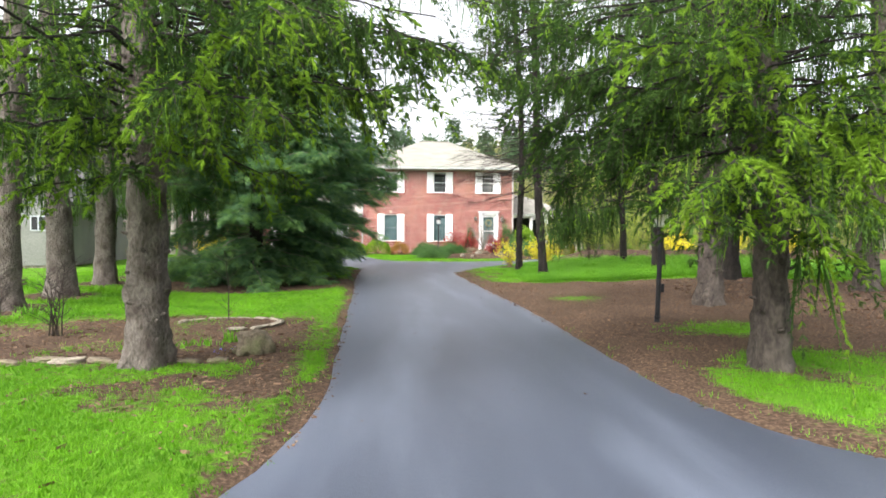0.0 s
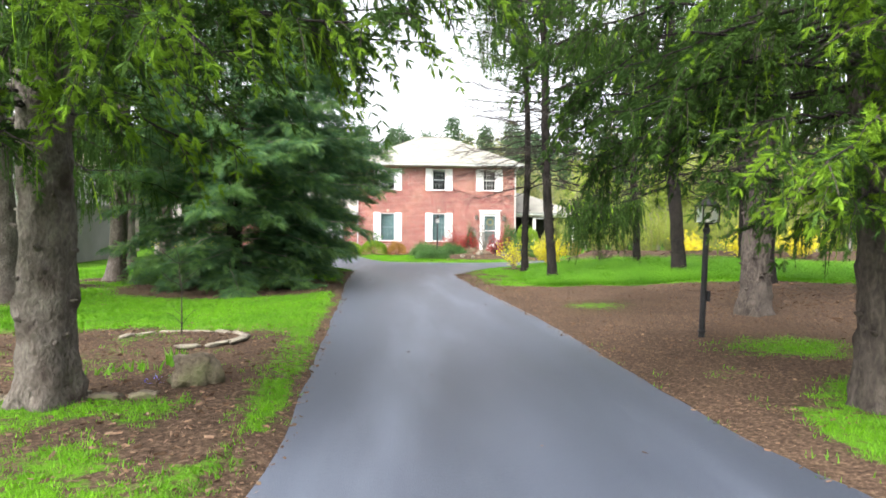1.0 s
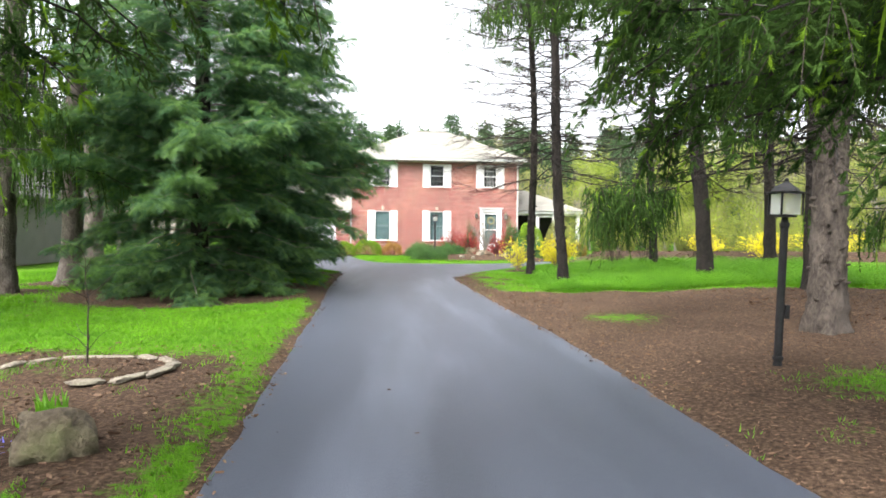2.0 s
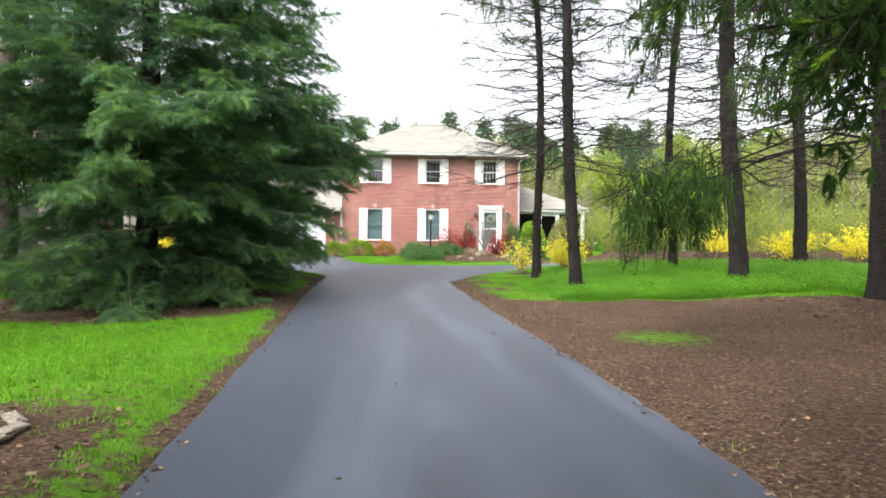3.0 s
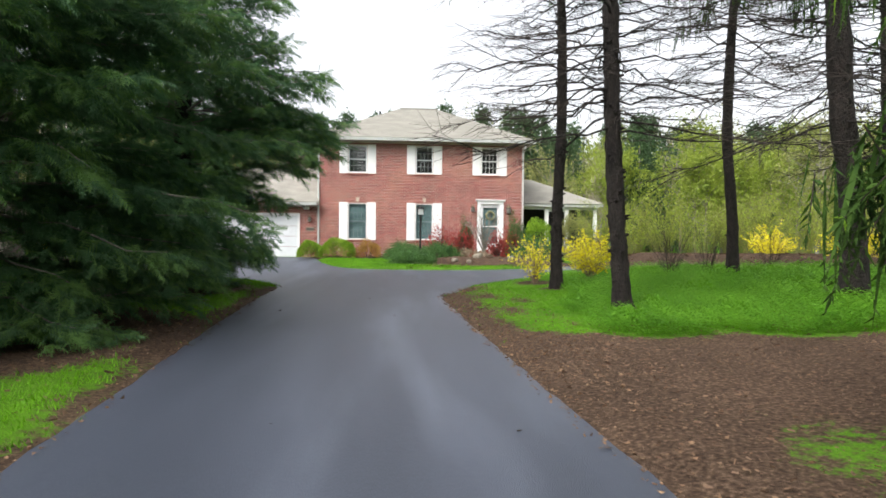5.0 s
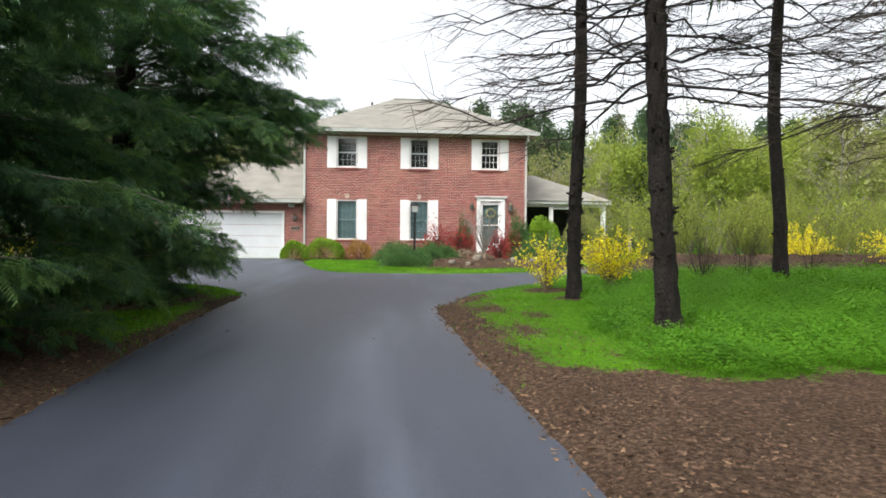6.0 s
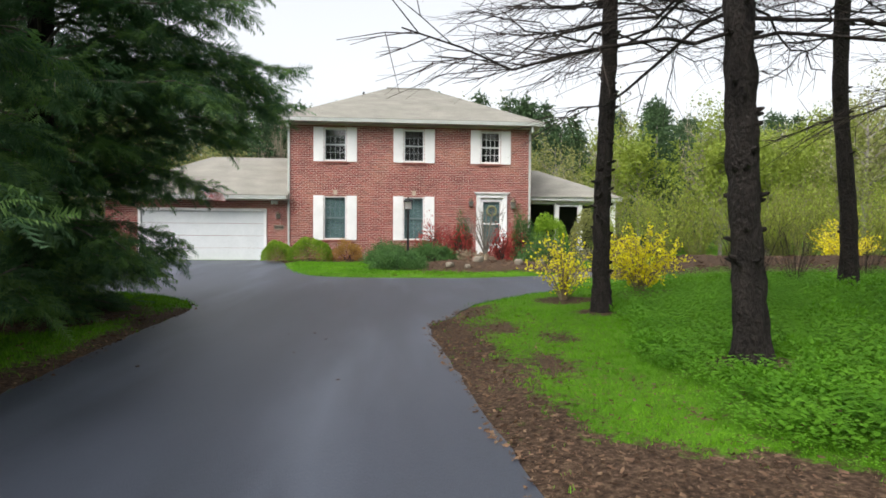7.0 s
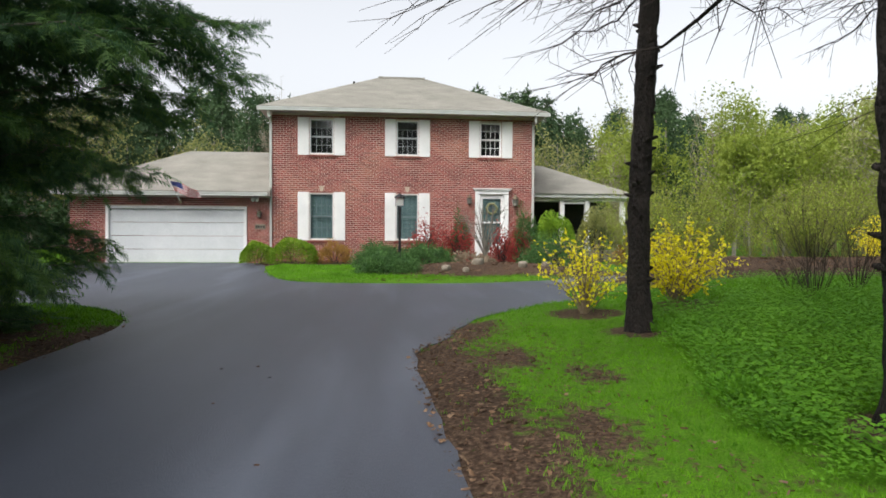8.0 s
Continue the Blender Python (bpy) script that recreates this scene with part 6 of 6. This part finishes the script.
def build_woods():
    rng = random.Random(9)
    kinds = {"c": [far_conifer(101, 13, 2.9, "dark conifer in the woods behind"), far_conifer(102, 10, 2.4, "smaller dark conifer in the woods behind")],
             "l": [far_broadleaf(103, 9, 2.6, M_FAR_LEAF, "yellow-green tree in young leaf", 6000, 0.19), far_broadleaf(104, 7.5, 2.4, M_FAR_LEAF, "small yellow-green tree in young leaf", 5400, 0.19)],
             "o": [far_broadleaf(105, 9.5, 2.6, M_FAR_OLIVE, "olive tree just coming into leaf", 3600, 0.17), far_broadleaf(106, 8, 2.4, M_FAR_OLIVE, "olive tree just coming into leaf", 3400, 0.17)],
             "b": [far_broadleaf(107, 9, 2.3, M_FAR_BARE, "leafless grey-brown tree in the woods", 300, 0.12, True), far_broadleaf(108, 10, 2.2, M_FAR_BARE, "leafless grey-brown tree in the woods", 300, 0.12, True)]}
    used = set()

    def put(kind, x, y, s):
        k = rng.randrange(2)
        base = kinds[kind][k]
        m = pose(x, y, float(plane_z(y)) - 0.1, 0, 0, rng.uniform(0, 360)) @ Matrix.Scale(s, 4)
        if (kind, k) in used:
            copy_thing(base, m)
        else:
            base.matrix_basis = m
            used.add((kind, k))
    # belt behind the house and garage
    for k in range(80):
        x = -46 + 1.27 * k + rng.uniform(-1, 1)
        y = 62 + rng.uniform(-3, 12)
        kind = rng.choice("ccccbo" if x < 8 else "cccoob" if x < 22 else "cllloo")
        put(kind, x, y, rng.uniform(0.85, 1.1) if kind == "c" else rng.uniform(0.9, 1.15))
    # lower, closer trees that close the gaps
    for k in range(26):
        put(rng.choice("cbo"), -32 + 1.25 * k + rng.uniform(-0.5, 0.5), 57 + rng.uniform(-1.5, 2.5), rng.uniform(0.62, 0.8))
    for k in range(10):
        put(rng.choice("cco"), 9 + 1.5 * k + rng.uniform(-0.5, 0.5), 58 + rng.uniform(-2, 2), rng.uniform(0.75, 0.95))
    # taller row behind
    for k in range(34):
        put(rng.choice("ccoo"), -50 + 3.4 * k + rng.uniform(-1.5, 1.5), 80 + rng.uniform(-3, 8), rng.uniform(1.15, 1.4))
    # the tall far edge of the forest
    for k in range(44):
        kind = rng.choice("ccco")
        put(kind, -52 + 2.9 * k + rng.uniform(-1, 1), 107 + rng.uniform(-4, 4), rng.uniform(1.55, 1.85) if kind == "c" else rng.uniform(2.0, 2.3))
    # scrub close behind the house and to the east
    for k in range(30):
        x = 7 + 1.3 * k + rng.uniform(-0.6, 0.6)
        put(rng.choice("lllob" if x > 13 else "obbl"), x, 49 + rng.uniform(-3, 8) - 0.15 * max(x - 20, 0), rng.uniform(0.7, 1.0) if x > 13 else rng.uniform(0.55, 0.8))
    for x, y, kind, s in ((14.9, 50, "c", 0.8), (16.3, 54, "c", 0.85), (-9.5, 60, "c", 1.05), (-12, 62, "c", 1.0), (0.5, 66, "c", 1.15), (6.5, 62, "c", 1.0), (9.5, 60, "c", 0.95), (11.5, 63, "c", 1.0), (22.5, 43, "o", 0.95), (25, 40, "o", 1.0), (24, 47, "l", 1.0), (27.5, 37, "b", 1.0), (20, 47, "l", 0.8), (17.5, 46, "l", 0.75),
                          (28, 30, "o", 1.0), (30, 24, "o", 1.1), (24, 28, "b", 0.9), (26, 20, "c", 0.9), (22, 33, "o", 0.8), (31, 34, "l", 1.0), (-8.5, 58, "b", 0.9), (-6, 55, "b", 0.8), (-11, 56, "o", 0.8)):
        put(kind, x, y, s)
    # western woods beyond the lawns
    for k in range(26):
        put(rng.choice("bboc"), -18 - rng.uniform(0, 16), 30 + 1.5 * k * 0.9 + rng.uniform(-1, 1), rng.uniform(0.85, 1.2))
    for k in range(16):
        put(rng.choice("co"), -30 - rng.uniform(0, 14), 6 + 2.2 * k, rng.uniform(1.0, 1.4))
    # slender pale trunks at the edge of the western woods
    first = None
    for k in range(14):
        x, y = -21.5 + 0.62 * k + rng.uniform(-0.25, 0.25), 35 + rng.uniform(-2.5, 4)
        if first is None:
            first = thing("slender_tree", x, y, None, 0, "slender pale trunk with thin bare boughs at the wood's edge", "tree", "pale woodland trunks")
            v, f = tube_np([(0, 0, -0.2), (0.05, 0, 2.5), (-0.04, 0.05, 5.5), (0.1, 0, 9)], [0.15, 0.12, 0.09, 0.02], 8)
            part("trunk", mesh_of("trunk", v, f, M_PALE_BARK, smooth=True), None, first)
            rows = []
            for q in range(16):
                a, z, L = q * 2.4, 3.2 + 0.33 * q, rng.uniform(0.8, 1.7)
                rows.append((np.array([(0, 0, z), (math.cos(a) * L * 0.5, math.sin(a) * L * 0.5, z + 0.35), (math.cos(a) * L, math.sin(a) * L, z + 0.9)]), np.array([0.025, 0.015, 0.005])))
            v, f = tubes(rows, 4)
            tagged(part("branch_mass", mesh_of("branches", v, f, M_FAR_BARE), None, first), kind="stuff")
        else:
            w = rng.uniform(0.7, 1.2)
            copy_thing(first, pose(x, y, float(plane_z(y)), rng.uniform(-2, 2), rng.uniform(-2, 2), rng.uniform(0, 360)) @ Matrix.Diagonal((w, w, rng.uniform(0.85, 1.15), 1)))
    # unseen woods added across the street, to darken the reflections in the windows
    for k in range(18):
        put(rng.choice("cocb"), -34 + 3.9 * k + rng.uniform(-1, 1), -22 - rng.uniform(0, 8), rng.uniform(1.1, 1.5))
    for k in range(14):
        put(rng.choice("co"), 34 + rng.uniform(0, 10), 4 + 3 * k, rng.uniform(1.0, 1.4))


build_woods()


# ---- lamp posts, stones and garden things ----
def lamp_post(x, y, tall, label, box_at=None, tilt=0.0):
    t = thing("lamp_post", x, y, float(plane_z(y) + swell(x, y)) + 0.03, 0, label, "lamp post", "garden lamp posts")
    if tilt:
        t.matrix_basis = t.matrix_basis @ pose(0, 0, 0, 0, tilt, 0)
    h = tall - 0.42
    part("pole", lathe([(0.055, -0.15), (0.055, 0.0), (0.05, 0.03), (0.042, 0.08), (0.040, h - 0.12), (0.05, h - 0.1), (0.052, h - 0.07), (0.035, h - 0.04), (0.03, h)], 14), M_BLACK, t, "black painted post")
    lan = part("lantern", boxes((-0.075, 0.075, -0.075, 0.075, h, h + 0.025)), M_BLACK, t, "black four-sided lantern")
    lan.matrix_basis = Matrix.Diagonal((1.08, 1.08, 1, 1))
    for a, b in ((-1, -1), (1, -1), (-1, 1), (1, 1)):
        part("corner_bar", boxes((a * 0.1075 - 0.0075, a * 0.1075 + 0.0075, b * 0.1075 - 0.0075, b * 0.1075 + 0.0075, h + 0.02, h + 0.25)), M_BLACK, lan)
    part("cap", boxes((-0.13, 0.13, -0.13, 0.13, h + 0.25, h + 0.268)), M_BLACK, lan)
    part("roof", lathe([(0.165, h + 0.269), (0.12, h + 0.32), (0.05, h + 0.36), (0.02, h + 0.385), (0.028, h + 0.40), (0.008, h + 0.42)], 4), M_BLACK, lan)
    part("glass", boxes((-0.095, 0.095, -0.095, 0.095, h + 0.03, h + 0.245)), M_LANTERN, lan, "frosted glass panes").visible_shadow = False
    part("bulb", lathe([(0.012, h + 0.05), (0.02, h + 0.09), (0.022, h + 0.15), (0.008, h + 0.18)], 8), M_WHITE, lan)
    if box_at:
        part("outlet_box", boxes((0.035, 0.085, -0.045, 0.045, box_at - 0.075, box_at + 0.075), bevel=0.006), M_BLACK, t, "black weatherproof outlet box")
    part("collar", lathe([(0.052, 0.10), (0.056, 0.11), (0.056, 0.13), (0.052, 0.14)], 14), M_BLACK, t)


def stone(name, x, y, sx, sy, sz, seed, mat, label, group="", rz=0.0, sink=0.25, rough=0.14):
    rng = random.Random(seed)
    bm = bmesh.new()
    bmesh.ops.create_icosphere(bm, subdivisions=3, radius=1)
    off = Vector((rng.uniform(0, 50), rng.uniform(0, 50), rng.uniform(0, 50)))
    for v in bm.verts:
        c = v.co.copy()
        for k in range(3):
            c[k] = math.copysign(abs(c[k]) ** 0.62, c[k])
        c *= 1 + rough * noise.noise(c * 1.6 + off) + 0.5 * rough * noise.noise(c * 4 + off) + 0.2 * rough * noise.noise(c * 9 + off)
        v.co = Vector((c.x * sx, c.y * sy, c.z * sz))
    d = float(drive_distance(np.array([x]), np.array([y]))[0])
    z = float(land(np.array([x]), np.array([y]), np.array([d]))[0])
    me = bpy.data.meshes.new(name)
    bm.to_mesh(me)
    bm.free()
    me.materials.append(mat)
    for p in me.polygons:
        p.use_smooth = True
    ob = new(name, me)
    ob.matrix_basis = pose(x, y, z + sz * (1 - 2 * sink), rng.uniform(-4, 4), rng.uniform(-4, 4), rz)
    return tagged(ob, label, "stone", group)


def blades(name, x, y, n, h, spread, seed, mat, label, wide=0.02):
    """A clump of strap leaves."""
    rng = np.random.default_rng(seed)
    t = thing(name, x, y, None, 0, label, "plant")
    vs, fs = [], []
    for k in range(n):
        a, b = rng.uniform(0, 6.3), rng.uniform(0, 6.3)
        s = np.linspace(0, 1, 5)
        o = rng.normal(scale=spread * 0.35, size=2)
        hh, out = h * rng.uniform(0.6, 1.1), spread * rng.uniform(0.1, 0.6)
        c = np.stack([o[0] + math.cos(a) * out * s ** 2, o[1] + math.sin(a) * out * s ** 2, hh * (s - 0.15 * s ** 3)], -1)
        w = wide * (1 - 0.9 * s ** 2)[:, None] * np.array([math.cos(b), math.sin(b), 0]) / 2
        base = len(vs) * 10
        vs.append(np.concatenate([c - w, c + w]))
        i = np.arange(4)
        fs.append(np.stack([base + i, base + i + 1, base + i + 6, base + i + 5], -1))
    tagged(part("foliage", mesh_of("foliage", np.concatenate(vs), np.concatenate(fs), mat), None, t), kind="stuff")
    return t


def sapling(x, y, h, seed, label, stems=1, wide=0.25):
    rng = np.random.default_rng(seed)
    t = thing("sapling", x, y, None, 0, label, "sapling")
    rows = []
    for k in range(stems):
        a = rng.uniform(0, 6.3)
        s = np.linspace(0, 1, 7)
        p = np.stack([0.03 * k + wide * 0.6 * math.cos(a) * s ** 1.5, wide * 0.6 * math.sin(a) * s ** 1.5, h * rng.uniform(0.75, 1) * s - 0.05], -1) + rng.normal(scale=0.012, size=(7, 3))
        rows.append((p, np.linspace(0.014, 0.003, 7)))
        for _ in range(12):
            u, b = rng.uniform(0.25, 1), rng.uniform(0, 6.3)
            at = np.array([np.interp(u, s, p[:, j]) for j in range(3)])
            end = at + np.array([math.cos(b) * wide, math.sin(b) * wide, 0.22]) * rng.uniform(0.5, 1.2)
            rows.append((np.stack([at, (at + end) / 2 + rng.normal(scale=0.02, size=3), end]), np.array([0.005, 0.0035, 0.002])))
    v, f = tubes(rows, 4)
    tagged(part("stem_mass", mesh_of("stem_mass", v, f, M_TWIG), None, t), kind="stuff")


def build_garden():
    lamp_post(1.62, 9.05, 2.05, "black lamp post with clear lantern on needle litter", 0.62, 2.0)
    lamp_post(-0.33, 34.9, 2.32, "black lamp post with pale lantern among junipers")
    # ring of flat stones round a young tree
    rng = random.Random(21)
    for k in range(10):
        a = radians(-72 + 240 * k / 9)
        x, y = -5.55 + 0.80 * math.cos(a), 9.22 + 0.60 * math.sin(a)
        stone("flagstone", x, y, rng.uniform(0.13, 0.2), rng.uniform(0.05, 0.085), 0.026, 300 + k, M_STONE, "flat pale stone edging a small round bed", "ring of edging stones", math.degrees(a) + 90 + rng.uniform(-12, 12), 0.1, 0.5)
    stone("boulder", -4.66, 6.8, 0.2, 0.15, 0.165, 331, M_BOULDER, "mossy brown boulder at the corner of a bed", rz=15, sink=0.12, rough=0.55)
    for k in range(9):
        x = -7.7 + 0.345 * k + rng.uniform(-0.05, 0.05)
        stone("edging_stone", x, 6.35 + 0.04 * (x + 7) + rng.uniform(-0.08, 0.08), rng.uniform(0.10, 0.2), rng.uniform(0.05, 0.1), rng.uniform(0.022, 0.04), 340 + k, M_BOULDER if k % 3 else M_STONE, "low flat stone edging the bed by a trunk", "bed edging stones", rng.uniform(-20, 20), 0.3, 0.5)
    for k, (x, y, s) in enumerate(((1.9, 34.1, 0.22), (0.9, 33.3, 0.16), (3.1, 33.6, 0.18), (1.4, 33.0, 0.13), (3.9, 34.0, 0.16))):
        stone("bed_stone", x, y, s, s * 0.7, s * 0.55, 360 + k, M_STONE, "pale rounded stone in the front bed", "front bed stones", rng.uniform(0, 90))
    sapling(-5.6, 9.3, 1.25, 371, "thin leafless sapling in the stone ring", 1, 0.28)
    sapling(-7.0, 8.7, 0.95, 372, "thin leafless stems beside wire in the bed", 3, 0.1)
    sapling(-7.9, 8.2, 1.15, 373, "leafless brown shoots rising from the bed", 7, 0.35)
    sapling(-9.6, 9.6, 1.0, 374, "leafless brown shoots rising from the bed", 8, 0.4)
    for k, (x, y, n, h) in enumerate(((-5.15, 7.75, 26, 0.26), (-5.4, 7.5, 18, 0.2), (-5.75, 7.3, 14, 0.16), (-6.2, 7.5, 9, 0.13), (-8.8, 10.2, 40, 0.28), (-9.5, 10.4, 40, 0.3), (-9.1, 10.9, 40, 0.28), (-10.2, 10.0, 36, 0.3))):
        blades("iris", x, y, n, h, 0.22 if k < 4 else 0.45, 380 + k, M_COVER, "fresh green iris shoots in the bed", 0.028)
    blades("squill", -5.0, 7.05, 26, 0.08, 0.3, 395, M_BLUE, "tiny blue flowers at the bed's edge", 0.02)


# ---- grass, ground cover and litter ----
def scatter(rng, n, x0, x1, y0, y1):
    x, y = rng.uniform(x0, x1, n), rng.uniform(y0, y1, n)
    d = drive_distance(x, y)
    return x, y, d, grass_cover(x, y, d), land(x, y, d)


def tuft_template(n, seed, h, spread, w):
    rng = np.random.default_rng(seed)
    out = []
    for k in range(n):
        a, b = rng.uniform(0, 6.3), rng.uniform(0, 6.3)
        o = np.array([rng.normal() * spread, rng.normal() * spread, 0])
        s = np.array([math.cos(a), math.sin(a), 0]) * w / 2
        tip = o + np.array([math.cos(b) * 0.5 * h, math.sin(b) * 0.5 * h, h * rng.uniform(0.6, 1.1)])
        out += [o - s, o + s, tip]
    return np.array(out)


def upright(tmpl, pos, size, rng):
    a = rng.uniform(0, 6.3, len(pos))
    c, s = np.cos(a), np.sin(a)
    rot = np.zeros((len(pos), 3, 3))
    rot[:, 0, 0], rot[:, 0, 1], rot[:, 1, 0], rot[:, 1, 1], rot[:, 2, 2] = c, s, -s, c, 1
    return (np.einsum("kj,njc->nkc", tmpl, rot) * size[:, None, None] + pos[:, None]).reshape(-1, 3)


def stuff(name, verts, mat, label, category):
    ob = part(name, tri_mesh(name, [verts], [mat]), None, None)
    tagged(ob, label, category, kind="stuff")


def build_grass():
    rng = np.random.default_rng(77)
    chunks = []
    for n, x0, x1, y0, y1, size in ((34000, -9, -3.3, 0.5, 8, 1.0), (15000, -10, -3.6, 8, 15, 1.2), (14000, -0.2, 5, 1.5, 9, 1.1), (24000, -0.6, 4, 16.5, 24, 0.7),
                                    (9000, 4, 10, 14, 24, 1.5), (9000, -0.5, 10, 24, 29.5, 1.1), (9000, -6.5, -4.0, 15, 27, 1.2), (9000, -4.6, 6, 30.8, 38, 1.5), (9000, -14, -9, 12, 26, 1.8)):
        x, y, d, g, z = scatter(rng, n, x0, x1, y0, y1)
        soft = np.minimum.reduce([x - x0, x1 - x, y - y0, y1 - y])
        ok = (d > -0.03) & (rng.random(n) < g ** 1.5 + 0.04 * (d < 0.25)) & (rng.random(n) < 0.25 + soft / 0.8)
        t = tuft_template(6, n, 0.042, 0.035, 0.008)
        chunks.append(upright(t, np.stack([x, y, z - 0.004], -1)[ok], size * rng.uniform(0.6, 1.4, ok.sum()), rng))
    stuff("lawn_grass", np.concatenate(chunks), M_BLADE, "short bright green spring grass with bare patches", "grass")
    # leafy ground cover under the eastern trees
    chunks = []
    leafy = []
    for k in range(9):
        a = k * 0.9
        base = np.array([math.cos(a) * 0.02, math.sin(a) * 0.02, 0.03 + 0.018 * (k % 4)])
        m = np.array([[math.cos(a), math.sin(a), 0.25], [-math.sin(a), math.cos(a), 0], [0, 0, 1]])
        leafy.append(LEAF * (0.026 - 0.006 * (k % 3 == 0)) @ m + base)
    leafy = np.concatenate(leafy)
    for n, x0, x1, y0, y1, size in ((12500, 0.4, 6.0, 16.5, 24.5, 1.15), (5000, 6, 12, 14.5, 24.5, 1.5), (500, 0.4, 3.4, 7.0, 9.0, 0.9), (1500, 3, 12, 24.5, 27.5, 1.1)):
        x, y, d, g, z = scatter(rng, n, x0, x1, y0, y1)
        lush = np.where(y > 15, 0.2 + 0.5 * wobble(x, y, 1.5, 3.0) + 2.2 * (x - 1.15 - 0.245 * (y - 18.8)), wobble(x, y, 1.1, 3.0) + 0.3)
        ok = (d > 0.35) & (g > 0.35) & (lush + np.where(y > 15, 0.12, 0.4) * rng.normal(size=n) > 0.25)
        chunks.append(upright(leafy, np.stack([x, y, z], -1)[ok], size * rng.uniform(0.6, 1.5, ok.sum()) * (1 + 0.45 * np.clip(lush[ok], 0, 1)) * (0.35 + 0.65 * bump_step(0.35, 0.85, g[ok])), rng))
    stuff("ground_cover", np.concatenate(chunks), M_COVER, "lush green leafy ground cover below the spruces", "ground cover")
    # dry leaves, bark chips and cones
    chip = np.array([(-0.5, -0.16, 0), (0.5, -0.12, 0.02), (0.42, 0.14, 0.09), (-0.5, -0.16, 0), (0.42, 0.14, 0.09), (-0.46, 0.15, 0.05)])
    chunks = []
    for n, x0, x1, y0, y1, size in ((28000, -0.6, 6, 5, 18.2, 0.022), (8000, -0.7, 1.0, 15, 24, 0.025), (9000, -10.5, -3.4, 3.0, 11, 0.038), (6000, -9.5, -3.9, 13.5, 25, 0.038), (2500, 4, 10, 7, 16, 0.06), (1200, -0.2, 5, 1.5, 6, 0.036),
                                    (700, -9, -3.5, 0, 6, 0.045), (2500, -1, 5.6, 31, 36.8, 0.07), (2500, 6, 18, 28.5, 34, 0.09)):
        x, y, d, g, z = scatter(rng, n, x0, x1, y0, y1)
        ok = (d > -0.07) & (rng.random(n) < np.clip(1.15 - g, 0.12, 1))
        p = np.stack([x, y, np.where(d < 0, plane_z(y), z) + 0.008], -1)[ok]
        way = rng.normal(size=p.shape) * (1, 1, 0.18)
        chunks.append(place(chip, p, way, size * np.clip(rng.lognormal(-0.25, 0.5, len(p)), 0.2, 2.4), np.random.default_rng(n)))
    stuff("leaf_litter", np.concatenate(chunks), M_LITTER, "dry brown leaves and bark chips on the ground", "litter")
    # larger curled leaves washed to the edges of the drive
    curl = np.array([(-0.5, 0, 0.12), (-0.1, -0.3, 0), (0.15, 0, 0.05), (-0.5, 0, 0.12), (0.15, 0, 0.05), (-0.1, 0.3, 0.02), (-0.1, -0.3, 0), (0.55, 0.02, 0.16), (0.15, 0, 0.05), (0.15, 0, 0.05), (0.55, 0.02, 0.16), (-0.1, 0.3, 0.02)])
    chunks = []
    for n, x0, x1, y0, y1 in ((2600, -0.8, 0.9, 8, 25), (1500, -5.2, -3.5, 12, 27), (700, -5.2, -3.4, 3, 12), (500, 0.5, 4.0, 5, 12)):
        x, y, d, g, z = scatter(rng, n, x0, x1, y0, y1)
        ok = (d > -0.12) & (rng.random(n) < np.clip(1.1 - g, 0.0, 1)) & (rng.random(n) < np.exp(-np.maximum(d, 0) / 0.45))
        p = np.stack([x, y, np.where(d < 0, plane_z(y), z) + 0.010], -1)[ok]
        chunks.append(place(curl, p, rng.normal(size=p.shape) * (1, 1, 0.22), 0.040 * rng.uniform(0.5, 1.5, len(p)), rng, 2.0))
    stuff("fallen_leaves", np.concatenate(chunks), M_OLD_LEAF, "curled tan and rust leaves along the drive's edge", "litter")
    # a few leaves blown on the asphalt
    x, y = rng.uniform(-3.6, -0.6, 26), rng.uniform(3, 30, 26)
    p = np.stack([x, y, plane_z(y) + 0.006], -1)
    stuff("blown_leaves", place(chip, p, rng.normal(size=p.shape) * (1, 1, 0.1), 0.04 * rng.uniform(0.4, 1.3, 26), rng), M_LITTER, "scattered dry leaves on the asphalt drive", "litter")


build_garden()
build_grass()
